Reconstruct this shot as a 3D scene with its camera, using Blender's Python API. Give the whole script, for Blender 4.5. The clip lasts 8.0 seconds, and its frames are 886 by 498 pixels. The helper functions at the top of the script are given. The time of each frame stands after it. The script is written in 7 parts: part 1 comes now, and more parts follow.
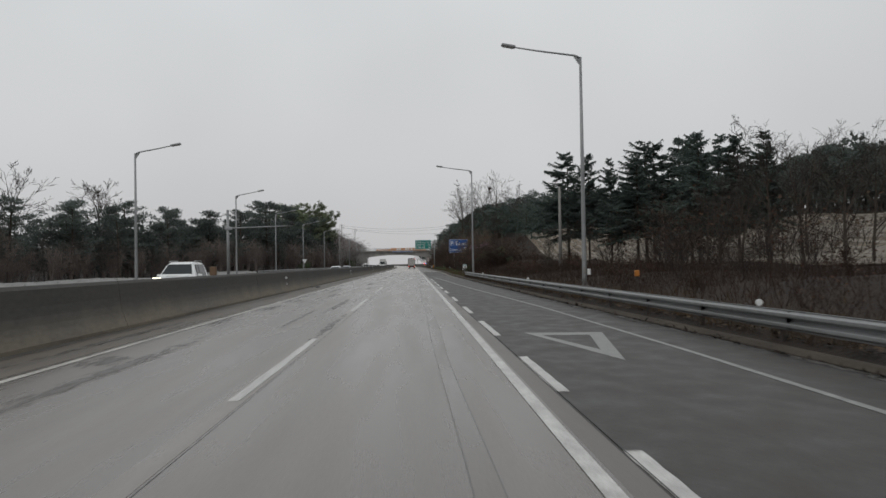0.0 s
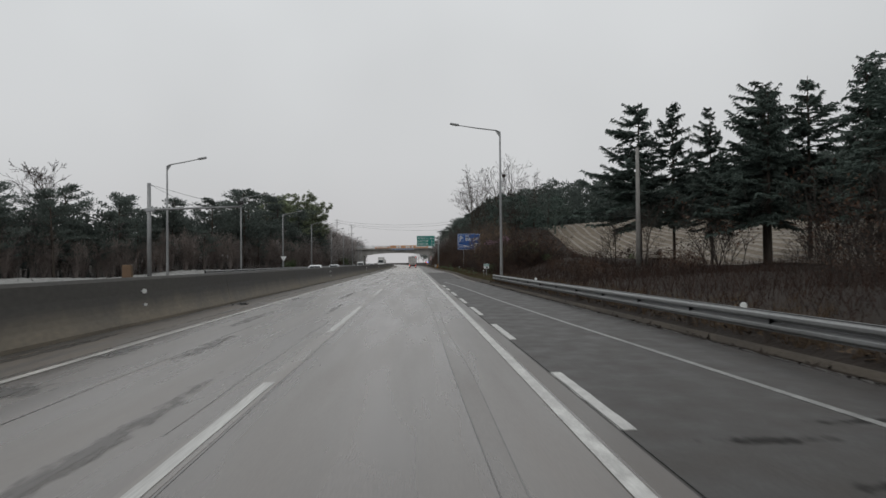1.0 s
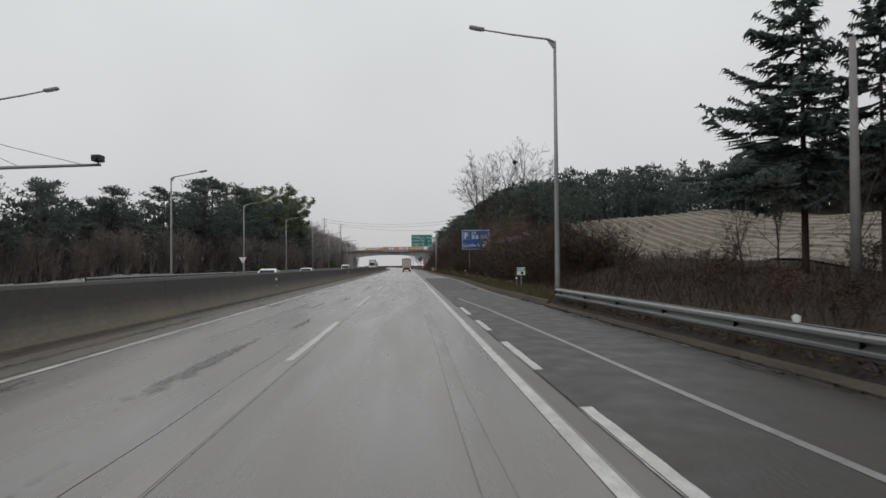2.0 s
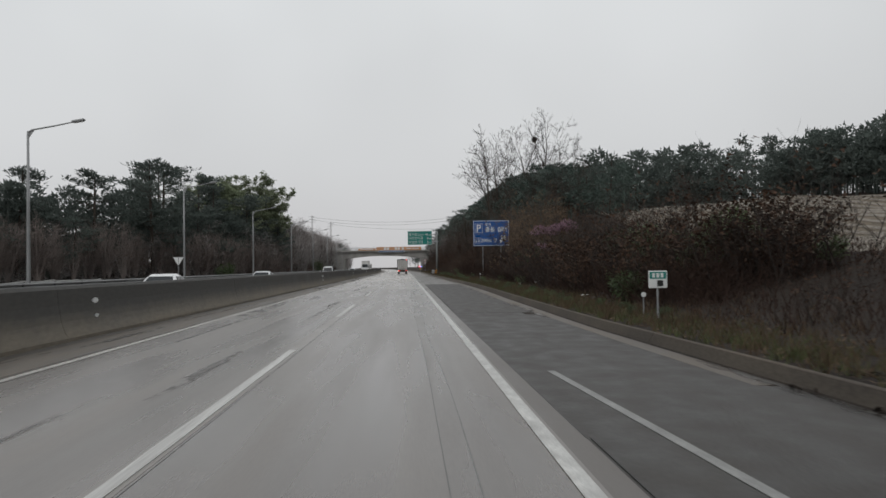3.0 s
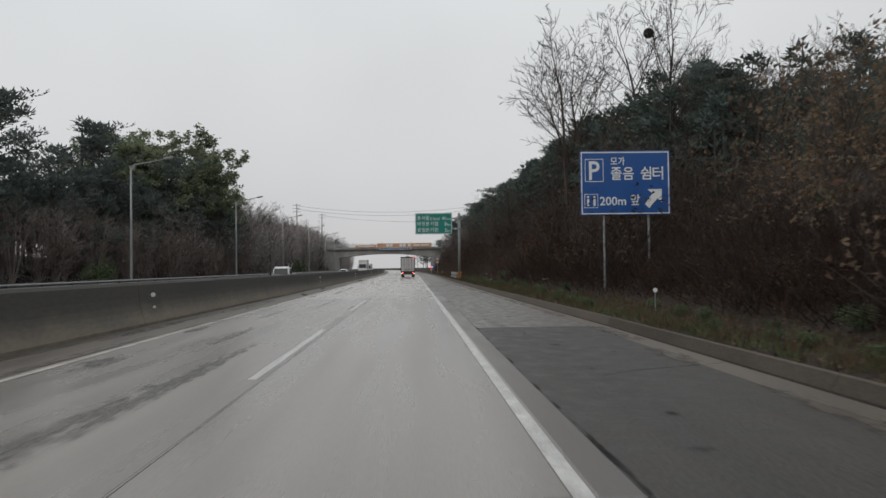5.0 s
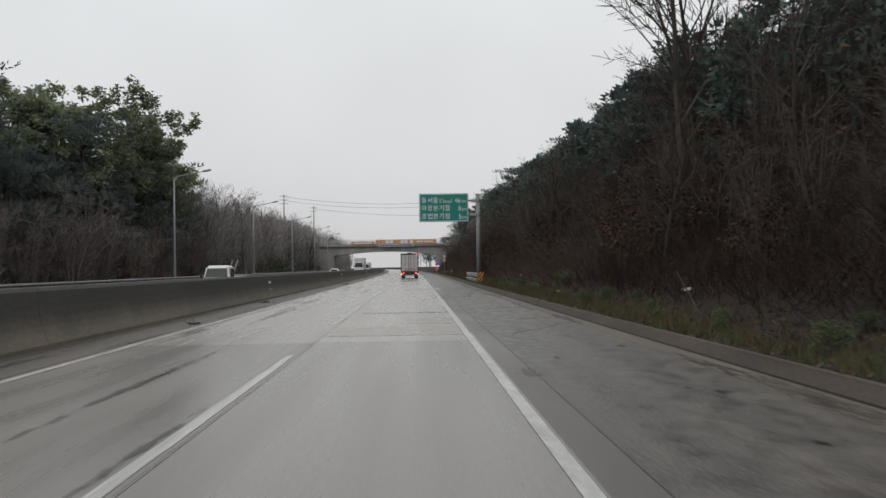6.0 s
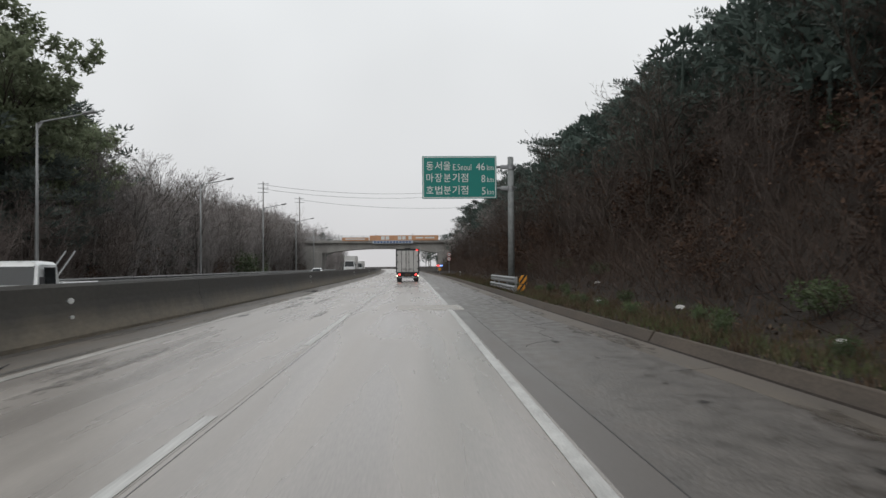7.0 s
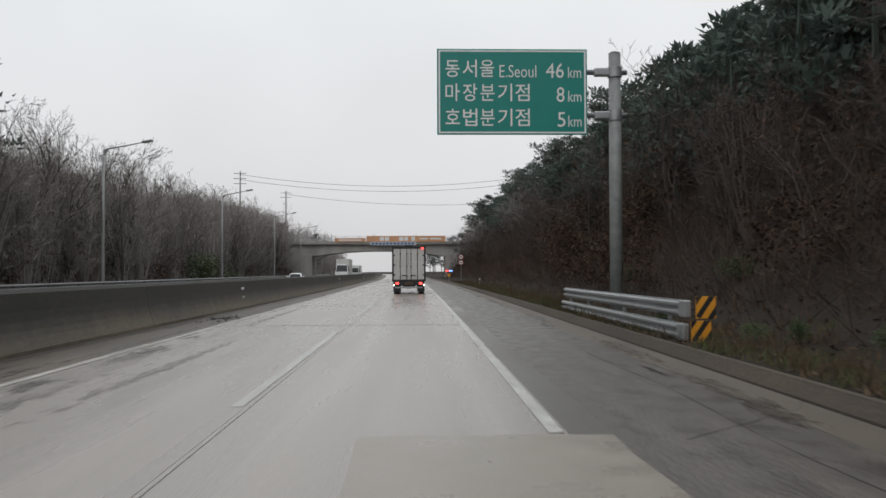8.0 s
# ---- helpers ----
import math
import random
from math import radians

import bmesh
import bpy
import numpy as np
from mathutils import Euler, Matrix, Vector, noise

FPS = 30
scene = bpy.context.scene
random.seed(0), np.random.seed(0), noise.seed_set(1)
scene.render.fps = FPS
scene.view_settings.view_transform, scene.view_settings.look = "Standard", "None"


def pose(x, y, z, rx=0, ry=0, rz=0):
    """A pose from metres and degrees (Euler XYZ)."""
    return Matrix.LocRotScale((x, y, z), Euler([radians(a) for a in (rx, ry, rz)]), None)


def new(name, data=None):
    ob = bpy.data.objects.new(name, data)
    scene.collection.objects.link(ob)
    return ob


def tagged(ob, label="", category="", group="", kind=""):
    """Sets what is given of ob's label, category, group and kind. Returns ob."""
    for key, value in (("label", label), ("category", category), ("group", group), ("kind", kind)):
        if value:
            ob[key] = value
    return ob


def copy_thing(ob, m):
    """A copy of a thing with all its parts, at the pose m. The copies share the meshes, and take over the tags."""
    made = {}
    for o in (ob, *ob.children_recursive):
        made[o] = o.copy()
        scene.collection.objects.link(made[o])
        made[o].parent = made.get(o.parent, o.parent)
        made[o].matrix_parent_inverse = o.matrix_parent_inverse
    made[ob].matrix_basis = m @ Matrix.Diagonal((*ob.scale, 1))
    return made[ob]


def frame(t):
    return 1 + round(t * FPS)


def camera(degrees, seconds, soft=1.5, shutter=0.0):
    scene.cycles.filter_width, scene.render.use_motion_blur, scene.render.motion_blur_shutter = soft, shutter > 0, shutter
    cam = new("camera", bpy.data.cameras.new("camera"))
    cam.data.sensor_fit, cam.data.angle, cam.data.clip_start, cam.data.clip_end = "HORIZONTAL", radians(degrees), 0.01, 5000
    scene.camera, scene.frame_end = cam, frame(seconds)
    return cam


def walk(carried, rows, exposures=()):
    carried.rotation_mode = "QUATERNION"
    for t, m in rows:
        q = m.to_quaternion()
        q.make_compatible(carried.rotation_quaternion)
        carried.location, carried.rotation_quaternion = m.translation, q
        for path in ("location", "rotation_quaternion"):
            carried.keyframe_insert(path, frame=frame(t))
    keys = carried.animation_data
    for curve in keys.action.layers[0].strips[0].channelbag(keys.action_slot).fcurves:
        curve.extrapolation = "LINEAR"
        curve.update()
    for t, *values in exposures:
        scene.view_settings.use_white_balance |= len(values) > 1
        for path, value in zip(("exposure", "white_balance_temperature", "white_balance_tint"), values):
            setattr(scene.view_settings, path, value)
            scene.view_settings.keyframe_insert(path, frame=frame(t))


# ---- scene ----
import itertools

# A wet expressway under fog-grey sky; y runs along the road, x to the right.
cam = camera(56.0, 8.0, soft=1.5, shutter=0.1)
PATH = [
    (0, pose(0.124, 0.00, 1.633, 90.987, 0.942, -2.042)),
    (0.5, pose(-0.014, 13.99, 1.633, 91.004, 0.723, -1.959)),
    (1, pose(-0.076, 27.94, 1.633, 90.911, 0.611, -2.006)),
    (1.5, pose(-0.047, 41.84, 1.633, 91.007, 0.537, -2.104)),
    (2, pose(-0.018, 55.68, 1.633, 91.106, 0.540, -2.392)),
    (3.5, pose(0.241, 96.93, 1.633, 91.277, 0.872, -2.620)),
    (4, pose(0.237, 110.58, 1.633, 91.358, 0.684, -2.517)),
    (4.5, pose(0.318, 124.18, 1.633, 91.311, 0.676, -2.278)),
    (6, pose(0.266, 164.68, 1.633, 91.189, 0.872, -1.928)),
    (6.5, pose(0.164, 178.09, 1.633, 91.180, 0.608, -2.024)),
    (7, pose(0.148, 191.44, 1.633, 91.171, 0.475, -2.039)),
    (7.5, pose(0.155, 204.75, 1.633, 91.376, 0.427, -1.827)),
    (8, pose(0.095, 218.00, 1.633, 91.538, 0.230, -1.824)),
]
walk(cam, PATH, exposures=((0.0, 0.0), (1.0, 0.02), (2.0, 0.10), (4.5, 0.10), (6.0, 0.23), (8.0, 0.33)))

# ---------------------------------------------------------------- light
world = bpy.data.worlds.new("overcast_sky")
scene.world = world
world.use_nodes = True
wn, wl = world.node_tree.nodes, world.node_tree.links
wn.clear()
w_out = wn.new("ShaderNodeOutputWorld")
w_bg = wn.new("ShaderNodeBackground")
sky = wn.new("ShaderNodeTexSky")
sky.sky_type, sky.sun_disc = "NISHITA", False
sky.sun_elevation, sky.sun_rotation = radians(48), radians(25)
sky.dust_density, sky.air_density = 6.0, 1.0
grey = wn.new("ShaderNodeHueSaturation")
grey.inputs["Saturation"].default_value = 0.0
grey.inputs["Value"].default_value = 0.10
w_co = wn.new("ShaderNodeTexCoord")
w_sep = wn.new("ShaderNodeSeparateXYZ")
w_ramp = wn.new("ShaderNodeValToRGB")
w_ramp.color_ramp.elements[0].position, w_ramp.color_ramp.elements[0].color = 0.0, (0.515, 0.510, 0.518, 1)
w_ramp.color_ramp.elements[1].position, w_ramp.color_ramp.elements[1].color = 0.45, (0.60, 0.625, 0.64, 1)
mid_sky = w_ramp.color_ramp.elements.new(0.12)
mid_sky.color = (0.56, 0.57, 0.58, 1)
clouds = wn.new("ShaderNodeTexNoise")
clouds.inputs["Scale"].default_value, clouds.inputs["Detail"].default_value = 2.2, 3
c_ramp = wn.new("ShaderNodeValToRGB")
c_ramp.color_ramp.elements[0].position, c_ramp.color_ramp.elements[0].color = 0.3, (0.92, 0.92, 0.92, 1)
c_ramp.color_ramp.elements[1].position, c_ramp.color_ramp.elements[1].color = 0.7, (1.06, 1.06, 1.06, 1)
w_mul = wn.new("ShaderNodeMixRGB")
w_mul.blend_type = "MULTIPLY"
w_mul.inputs["Fac"].default_value = 1.0
w_mix = wn.new("ShaderNodeMixRGB")
w_mix.inputs["Fac"].default_value = 0.93
wl.new(w_co.outputs["Generated"], w_sep.inputs[0])
wl.new(w_co.outputs["Generated"], clouds.inputs["Vector"])
wl.new(w_sep.outputs["Z"], w_ramp.inputs["Fac"])
wl.new(clouds.outputs["Fac"], c_ramp.inputs["Fac"])
wl.new(w_ramp.outputs["Color"], w_mul.inputs["Color1"])
wl.new(c_ramp.outputs["Color"], w_mul.inputs["Color2"])
wl.new(sky.outputs["Color"], grey.inputs["Color"])
wl.new(grey.outputs["Color"], w_mix.inputs["Color1"])
side = wn.new("ShaderNodeMapRange")
side.inputs["From Min"].default_value, side.inputs["From Max"].default_value = 0.12, 0.6
side.inputs["To Min"].default_value, side.inputs["To Max"].default_value = 1.0, 0.80
w_side = wn.new("ShaderNodeMixRGB")
w_side.blend_type = "MULTIPLY"
w_side.inputs["Fac"].default_value = 1.0
wl.new(w_sep.outputs["X"], side.inputs["Value"])
wl.new(w_mul.outputs["Color"], w_side.inputs["Color1"])
wl.new(side.outputs["Result"], w_side.inputs["Color2"])
wl.new(w_side.outputs["Color"], w_mix.inputs["Color2"])
wl.new(w_mix.outputs["Color"], w_bg.inputs["Color"])
wl.new(w_bg.outputs[0], w_out.inputs[0])
w_bg.inputs["Strength"].default_value = 1.09
sun = new("sun", bpy.data.lights.new("sun", "SUN"))
sun.data.energy, sun.data.angle, sun.data.color = 0.5, radians(40), (1.0, 0.97, 0.94)
sun.matrix_world = pose(0, 0, 60, 42, 0, -25)


# ---------------------------------------------------------------- materials
def mat(name, col, col2=None, rough=0.7, rvar=0.1, scale=2.0, fine=25.0, bump=0.2, dist=0.02, metal=0.0, spec=0.5,
        stretch=(1, 1, 1), rand=0.0, coat=0.0, emit=None, emit_s=0.0, tracks=0.0, through_leaf=0.0, soft=0.0):
    """A procedural surface: two scales of noise in colour, roughness and relief."""
    m = bpy.data.materials.new(name)
    m.use_nodes = True
    n, l = m.node_tree.nodes, m.node_tree.links
    b = n["Principled BSDF"]
    col2 = col2 or tuple(c * 0.72 for c in col)
    co = n.new("ShaderNodeTexCoord")
    mp = n.new("ShaderNodeMapping")
    mp.inputs["Scale"].default_value = stretch
    l.new(co.outputs["Object"], mp.inputs["Vector"])
    big = n.new("ShaderNodeTexNoise")
    big.inputs["Scale"].default_value, big.inputs["Detail"].default_value = scale, 5
    small = n.new("ShaderNodeTexNoise")
    small.inputs["Scale"].default_value, small.inputs["Detail"].default_value = fine, 3
    for q in (big, small):
        l.new(mp.outputs[0], q.inputs["Vector"])
    mix = n.new("ShaderNodeMath")
    mix.operation = "MULTIPLY_ADD"
    mix.inputs[1].default_value = 0.35
    l.new(small.outputs["Fac"], mix.inputs[0])
    sub = n.new("ShaderNodeMath")
    sub.operation = "MULTIPLY"
    sub.inputs[1].default_value = 0.65
    l.new(big.outputs["Fac"], sub.inputs[0])
    l.new(sub.outputs[0], mix.inputs[2])
    ramp = n.new("ShaderNodeValToRGB")
    ramp.color_ramp.elements[0].position, ramp.color_ramp.elements[0].color = 0.33, (*col2, 1)
    ramp.color_ramp.elements[1].position, ramp.color_ramp.elements[1].color = 0.66, (*col, 1)
    l.new(mix.outputs[0], ramp.inputs["Fac"])
    out = ramp.outputs["Color"]
    if rand:
        info = n.new("ShaderNodeObjectInfo")
        hs = n.new("ShaderNodeHueSaturation")
        mr = n.new("ShaderNodeMapRange")
        mr.inputs["To Min"].default_value, mr.inputs["To Max"].default_value = 1 - rand, 1 + rand
        l.new(info.outputs["Random"], mr.inputs["Value"])
        l.new(mr.outputs["Result"], hs.inputs["Value"])
        l.new(out, hs.inputs["Color"])
        out = hs.outputs["Color"]
    if tracks:
        lm = n.new("ShaderNodeMapping")
        lm.inputs["Scale"].default_value = (1.1, 0.012, 1)
        l.new(co.outputs["Object"], lm.inputs["Vector"])
        ln = n.new("ShaderNodeTexNoise")
        ln.inputs["Scale"].default_value, ln.inputs["Detail"].default_value = 1.3, 4
        l.new(lm.outputs[0], ln.inputs["Vector"])
        lr = n.new("ShaderNodeMapRange")
        lr.inputs["From Min"].default_value, lr.inputs["From Max"].default_value = 0.3, 0.7
        lr.inputs["To Min"].default_value, lr.inputs["To Max"].default_value = 1 - tracks, 1 + tracks
        l.new(ln.outputs["Fac"], lr.inputs["Value"])
        lh = n.new("ShaderNodeHueSaturation")
        l.new(lr.outputs["Result"], lh.inputs["Value"])
        l.new(out, lh.inputs["Color"])
        out = lh.outputs["Color"]
    l.new(out, b.inputs["Base Color"])
    rr = n.new("ShaderNodeMapRange")
    rr.inputs["From Min"].default_value, rr.inputs["From Max"].default_value = 0.3, 0.7
    rr.inputs["To Min"].default_value, rr.inputs["To Max"].default_value = max(rough - rvar, 0.02), min(rough + rvar, 1)
    l.new(big.outputs["Fac"], rr.inputs["Value"])
    l.new(rr.outputs["Result"], b.inputs["Roughness"])
    b.inputs["Metallic"].default_value = metal
    b.inputs["Specular IOR Level"].default_value = spec
    b.inputs["Coat Weight"].default_value = coat
    b.inputs["Coat Roughness"].default_value = 0.05
    if bump:
        bp = n.new("ShaderNodeBump")
        bp.inputs["Strength"].default_value, bp.inputs["Distance"].default_value = bump, dist
        l.new(small.outputs["Fac"], bp.inputs["Height"])
        l.new(bp.outputs[0], b.inputs["Normal"])
    if emit:
        b.inputs["Emission Color"].default_value = (*emit, 1)
        b.inputs["Emission Strength"].default_value = emit_s
    if through_leaf:
        tr = n.new("ShaderNodeBsdfTranslucent")
        l.new(out, tr.inputs["Color"])
        ms = n.new("ShaderNodeMixShader")
        ms.inputs[0].default_value = through_leaf
        l.new(b.outputs[0], ms.inputs[1])
        l.new(tr.outputs[0], ms.inputs[2])
        l.new(ms.outputs[0], n["Material Output"].inputs["Surface"])
    if soft:
        # A stain that thins out raggedly towards the rim of its own outline.
        off = n.new("ShaderNodeMapping")
        off.vector_type = "POINT"
        off.inputs["Location"].default_value, off.inputs["Scale"].default_value = (-1, -1, 0), (2, 2, 0)
        l.new(co.outputs["Generated"], off.inputs["Vector"])
        far = n.new("ShaderNodeVectorMath")
        far.operation = "LENGTH"
        l.new(off.outputs[0], far.inputs[0])
        rm = n.new("ShaderNodeMapping")
        rm.inputs["Scale"].default_value = (4.5, 0.9, 1)
        l.new(co.outputs["Object"], rm.inputs["Vector"])
        rag = n.new("ShaderNodeTexNoise")
        rag.inputs["Scale"].default_value, rag.inputs["Detail"].default_value = 1.6, 7
        l.new(rm.outputs[0], rag.inputs["Vector"])
        ad = n.new("ShaderNodeMath")
        ad.operation = "MULTIPLY_ADD"
        ad.inputs[1].default_value = 2.4
        l.new(rag.outputs["Fac"], ad.inputs[0])
        l.new(far.outputs["Value"], ad.inputs[2])
        keep = n.new("ShaderNodeMapRange")
        keep.inputs["From Min"].default_value, keep.inputs["From Max"].default_value = 1.35, 2.05
        keep.inputs["To Min"].default_value, keep.inputs["To Max"].default_value = soft, 0.0
        l.new(ad.outputs[0], keep.inputs["Value"])
        clear = n.new("ShaderNodeBsdfTransparent")
        fade = n.new("ShaderNodeMixShader")
        l.new(keep.outputs["Result"], fade.inputs[0])
        l.new(clear.outputs[0], fade.inputs[1])
        l.new(b.outputs[0], fade.inputs[2])
        l.new(fade.outputs[0], n["Material Output"].inputs["Surface"])
    return m


M_CONC_ROAD = mat("wet_concrete_road", (0.150, 0.131, 0.117), (0.096, 0.084, 0.076), rough=0.28, rvar=0.07, scale=1.0, fine=40,
                  bump=0.0, dist=0.004, stretch=(1.3, 0.09, 1), tracks=0.14)
M_CONC_MID = mat("wet_middling_concrete_road", (0.225, 0.200, 0.180), (0.152, 0.136, 0.123), rough=0.28, rvar=0.07, scale=1.0, fine=40,
                 bump=0.0, stretch=(1.3, 0.09, 1), tracks=0.13)
M_CONC_PALE = mat("wet_pale_concrete_road", (0.335, 0.302, 0.273), (0.240, 0.217, 0.198), rough=0.28, rvar=0.07, scale=1.0, fine=40,
                  bump=0.0, dist=0.004, stretch=(1.3, 0.09, 1), tracks=0.12)
M_ASPHALT = mat("wet_asphalt", (0.046, 0.040, 0.035), (0.019, 0.0165, 0.015), rough=0.54, rvar=0.10, scale=2.0, fine=17,
                bump=0.5, dist=0.014, stretch=(1, 0.6, 1), spec=0.34, tracks=0.10)
M_ASPHALT_DARK = mat("coarse_dark_asphalt", (0.066, 0.058, 0.053), (0.022, 0.020, 0.018), rough=0.58, rvar=0.12, scale=2.6, fine=17,
                     bump=0.8, dist=0.025, stretch=(1, 0.6, 1), spec=0.30, tracks=0.15)
M_ASPHALT_OLD = mat("worn_cracked_asphalt", (0.118, 0.103, 0.091), (0.066, 0.058, 0.051), rough=0.44, rvar=0.14, scale=3.2, fine=17,
                    bump=0.55, dist=0.016, stretch=(1, 0.5, 1), spec=0.42, tracks=0.2)
M_ASPHALT_SMOOTH = mat("smooth_asphalt_strip", (0.110, 0.094, 0.082), (0.074, 0.064, 0.056), rough=0.42, scale=0.9, fine=60,
                       bump=0.2, dist=0.005, stretch=(1, 0.15, 1))
M_DIRT_STRIP = mat("dirty_concrete_margin", (0.135, 0.112, 0.088), (0.046, 0.038, 0.030), rough=0.58, scale=2.2, fine=30,
                   bump=0.4, dist=0.01, stretch=(1.5, 0.12, 1))
M_KERB_TAN = mat("tan_stained_kerb_concrete", (0.125, 0.102, 0.083), (0.06, 0.05, 0.042), rough=0.8, scale=1.1, fine=26, bump=0.4, dist=0.008, stretch=(1, 0.3, 1), spec=0.2)
M_GUTTER = mat("muddy_concrete_gutter", (0.145, 0.116, 0.088), (0.062, 0.051, 0.041), rough=0.6, scale=0.9, fine=30, bump=0.25,
               dist=0.006, stretch=(1.2, 0.25, 1))
M_KERB = mat("stained_kerb_concrete", (0.098, 0.084, 0.068), (0.044, 0.037, 0.031), spec=0.15, rough=0.85, scale=1.1, fine=26, bump=0.4,
             dist=0.008, stretch=(1, 0.3, 1))
M_PATCH = mat("pale_concrete_patch", (0.305, 0.268, 0.228), (0.225, 0.197, 0.167), rough=0.31, scale=1.2, fine=30, bump=0.12, dist=0.004)
M_GHOST = mat("ghost_of_removed_line", (0.215, 0.193, 0.175), (0.145, 0.128, 0.116), rough=0.33, scale=1.5, fine=35, bump=0.1, dist=0.003, stretch=(1.5, 0.2, 1))
M_GHOST_PALE = mat("pale_ghost_of_removed_line", (0.318, 0.287, 0.26), (0.225, 0.203, 0.185), rough=0.30, scale=1.5, fine=35, bump=0.05, dist=0.003, stretch=(1.5, 0.2, 1))
M_MUD = mat("brown_washed_mud", (0.105, 0.083, 0.062), (0.05, 0.041, 0.032), rough=0.45, scale=1.4, fine=22, bump=0.5, dist=0.01, stretch=(1, 0.4, 1), soft=0.9)
M_SEAM = mat("healed_seam", (0.125, 0.119, 0.113), (0.07, 0.067, 0.064), rough=0.4, scale=4, bump=0.15)
M_TRENCH = mat("darker_trench_repair", (0.140, 0.122, 0.109), (0.088, 0.077, 0.069), rough=0.29, scale=1.2, fine=35, bump=0.12, dist=0.004, stretch=(1.3, 0.12, 1), tracks=0.1)
M_SCAR = mat("dark_broken_asphalt", (0.016, 0.015, 0.015), (0.030, 0.028, 0.026), rough=0.8, scale=6, bump=0.8, dist=0.02, spec=0.2, soft=0.6)
M_RAIL = mat("dull_wet_guardrail_steel", (0.27, 0.275, 0.275), (0.15, 0.15, 0.15), rough=0.45, rvar=0.12, scale=1.2, fine=24, bump=0.05, metal=0.35, stretch=(1, 0.3, 1))
M_SMEAR = mat("damp_smear", (0.100, 0.088, 0.079), (0.062, 0.055, 0.049), rough=0.33, scale=1.2, fine=35, bump=0.1, dist=0.004, stretch=(1.3, 0.12, 1), soft=0.8)
M_SMEAR_PALE = mat("damp_smear_on_pale_slab", (0.225, 0.203, 0.184), (0.155, 0.140, 0.127), rough=0.33, scale=1.2, fine=35, bump=0.1, dist=0.004, stretch=(1.3, 0.12, 1), soft=0.8)
M_BLOTCH = mat("brown_wet_blotch", (0.075, 0.068, 0.060), (0.034, 0.031, 0.027), rough=0.35, scale=2.5, fine=30, bump=0.2, dist=0.005, stretch=(1, 0.4, 1), soft=0.85)
M_TOE = mat("dark_wet_dirt_line", (0.075, 0.066, 0.056), (0.034, 0.030, 0.026), rough=0.45, scale=2.5, fine=30, bump=0.2, dist=0.005, stretch=(1, 0.4, 1))
# Dark brown steel of the posts and the grate.
M_DARK_STEEL = mat("dark_brown_post_steel", (0.065, 0.05, 0.04), (0.03, 0.025, 0.022), rough=0.8, bump=0.2)
M_JOINT = mat("dark_joint_filler", (0.035, 0.034, 0.033), rough=0.6, bump=0.3)
M_STAIN = mat("dark_wet_stain", (0.06, 0.058, 0.056), (0.10, 0.098, 0.095), rough=0.3, scale=3, bump=0.1)
M_PAINT = mat("worn_white_road_paint", (0.62, 0.615, 0.59), (0.27, 0.262, 0.25), rough=0.42, scale=3.4, fine=30, bump=0.2, dist=0.004,
              stretch=(1.5, 0.6, 1))
M_PAINT_DIRTY = mat("mud_stained_white_paint", (0.50, 0.48, 0.445), (0.19, 0.178, 0.163), rough=0.42, scale=2.2, fine=22, bump=0.2, dist=0.004, stretch=(1.5, 0.35, 1))
M_PAINT_FADED = mat("faded_road_paint", (0.30, 0.30, 0.287), (0.075, 0.073, 0.07), rough=0.45, scale=4.0, fine=45, bump=0.2, dist=0.004)
M_SOIL = mat("damp_leaf_litter_soil", (0.040, 0.031, 0.025), (0.019, 0.015, 0.0125), rough=0.95, scale=0.35, fine=7, bump=0.8, dist=0.08, spec=0.2)
M_FIELD = mat("pale_straw_field", (0.20, 0.166, 0.128), (0.105, 0.086, 0.066), rough=0.95, scale=0.8, fine=9, bump=0.8, dist=0.06, spec=0.2)
M_FURROW = mat("pale_mulch_rows", (0.31, 0.28, 0.24), (0.155, 0.13, 0.104), rough=0.8, scale=1.4, fine=9, bump=0.6, dist=0.05, spec=0.3)
M_FROST = mat("frosted_stubble_field", (0.36, 0.36, 0.35), (0.20, 0.196, 0.186), rough=0.9, scale=0.6, fine=7, bump=0.8, dist=0.06, spec=0.2)
M_GALV = mat("wet_galvanised_steel", (0.40, 0.41, 0.42), (0.25, 0.255, 0.26), rough=0.42, rvar=0.08, scale=3, fine=30, bump=0.05, metal=0.55)
M_POLE = mat("grey_painted_steel_pole", (0.30, 0.305, 0.305), (0.22, 0.225, 0.23), rough=0.45, scale=2, bump=0.05, metal=0.3)
M_SIGN_POLE = mat("dull_speckled_zinc_pole", (0.30, 0.315, 0.31), (0.19, 0.20, 0.198), rough=0.62, scale=5, fine=60, bump=0.15, dist=0.004, metal=0.15)
M_CONC_POLE = mat("weathered_concrete_pole", (0.27, 0.26, 0.245), (0.18, 0.175, 0.165), rough=0.8, scale=2, fine=40, bump=0.3)
M_LENS = mat("lamp_lens_grey", (0.5, 0.5, 0.48), rough=0.25, bump=0.0)
M_BARK = mat("wet_dark_bark", (0.085, 0.07, 0.058), (0.04, 0.033, 0.028), rough=0.9, scale=3, fine=18, bump=0.8, dist=0.03, rand=0.25, stretch=(1, 1, 0.3), spec=0.2)
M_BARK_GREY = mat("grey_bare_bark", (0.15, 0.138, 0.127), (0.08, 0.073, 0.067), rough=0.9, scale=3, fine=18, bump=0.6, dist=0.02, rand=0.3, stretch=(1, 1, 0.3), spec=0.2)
M_TWIG = mat("bare_brown_twigs", (0.118, 0.096, 0.084), (0.060, 0.048, 0.042), rough=0.95, scale=0.6, fine=5, bump=0, rand=0.35, spec=0.15)
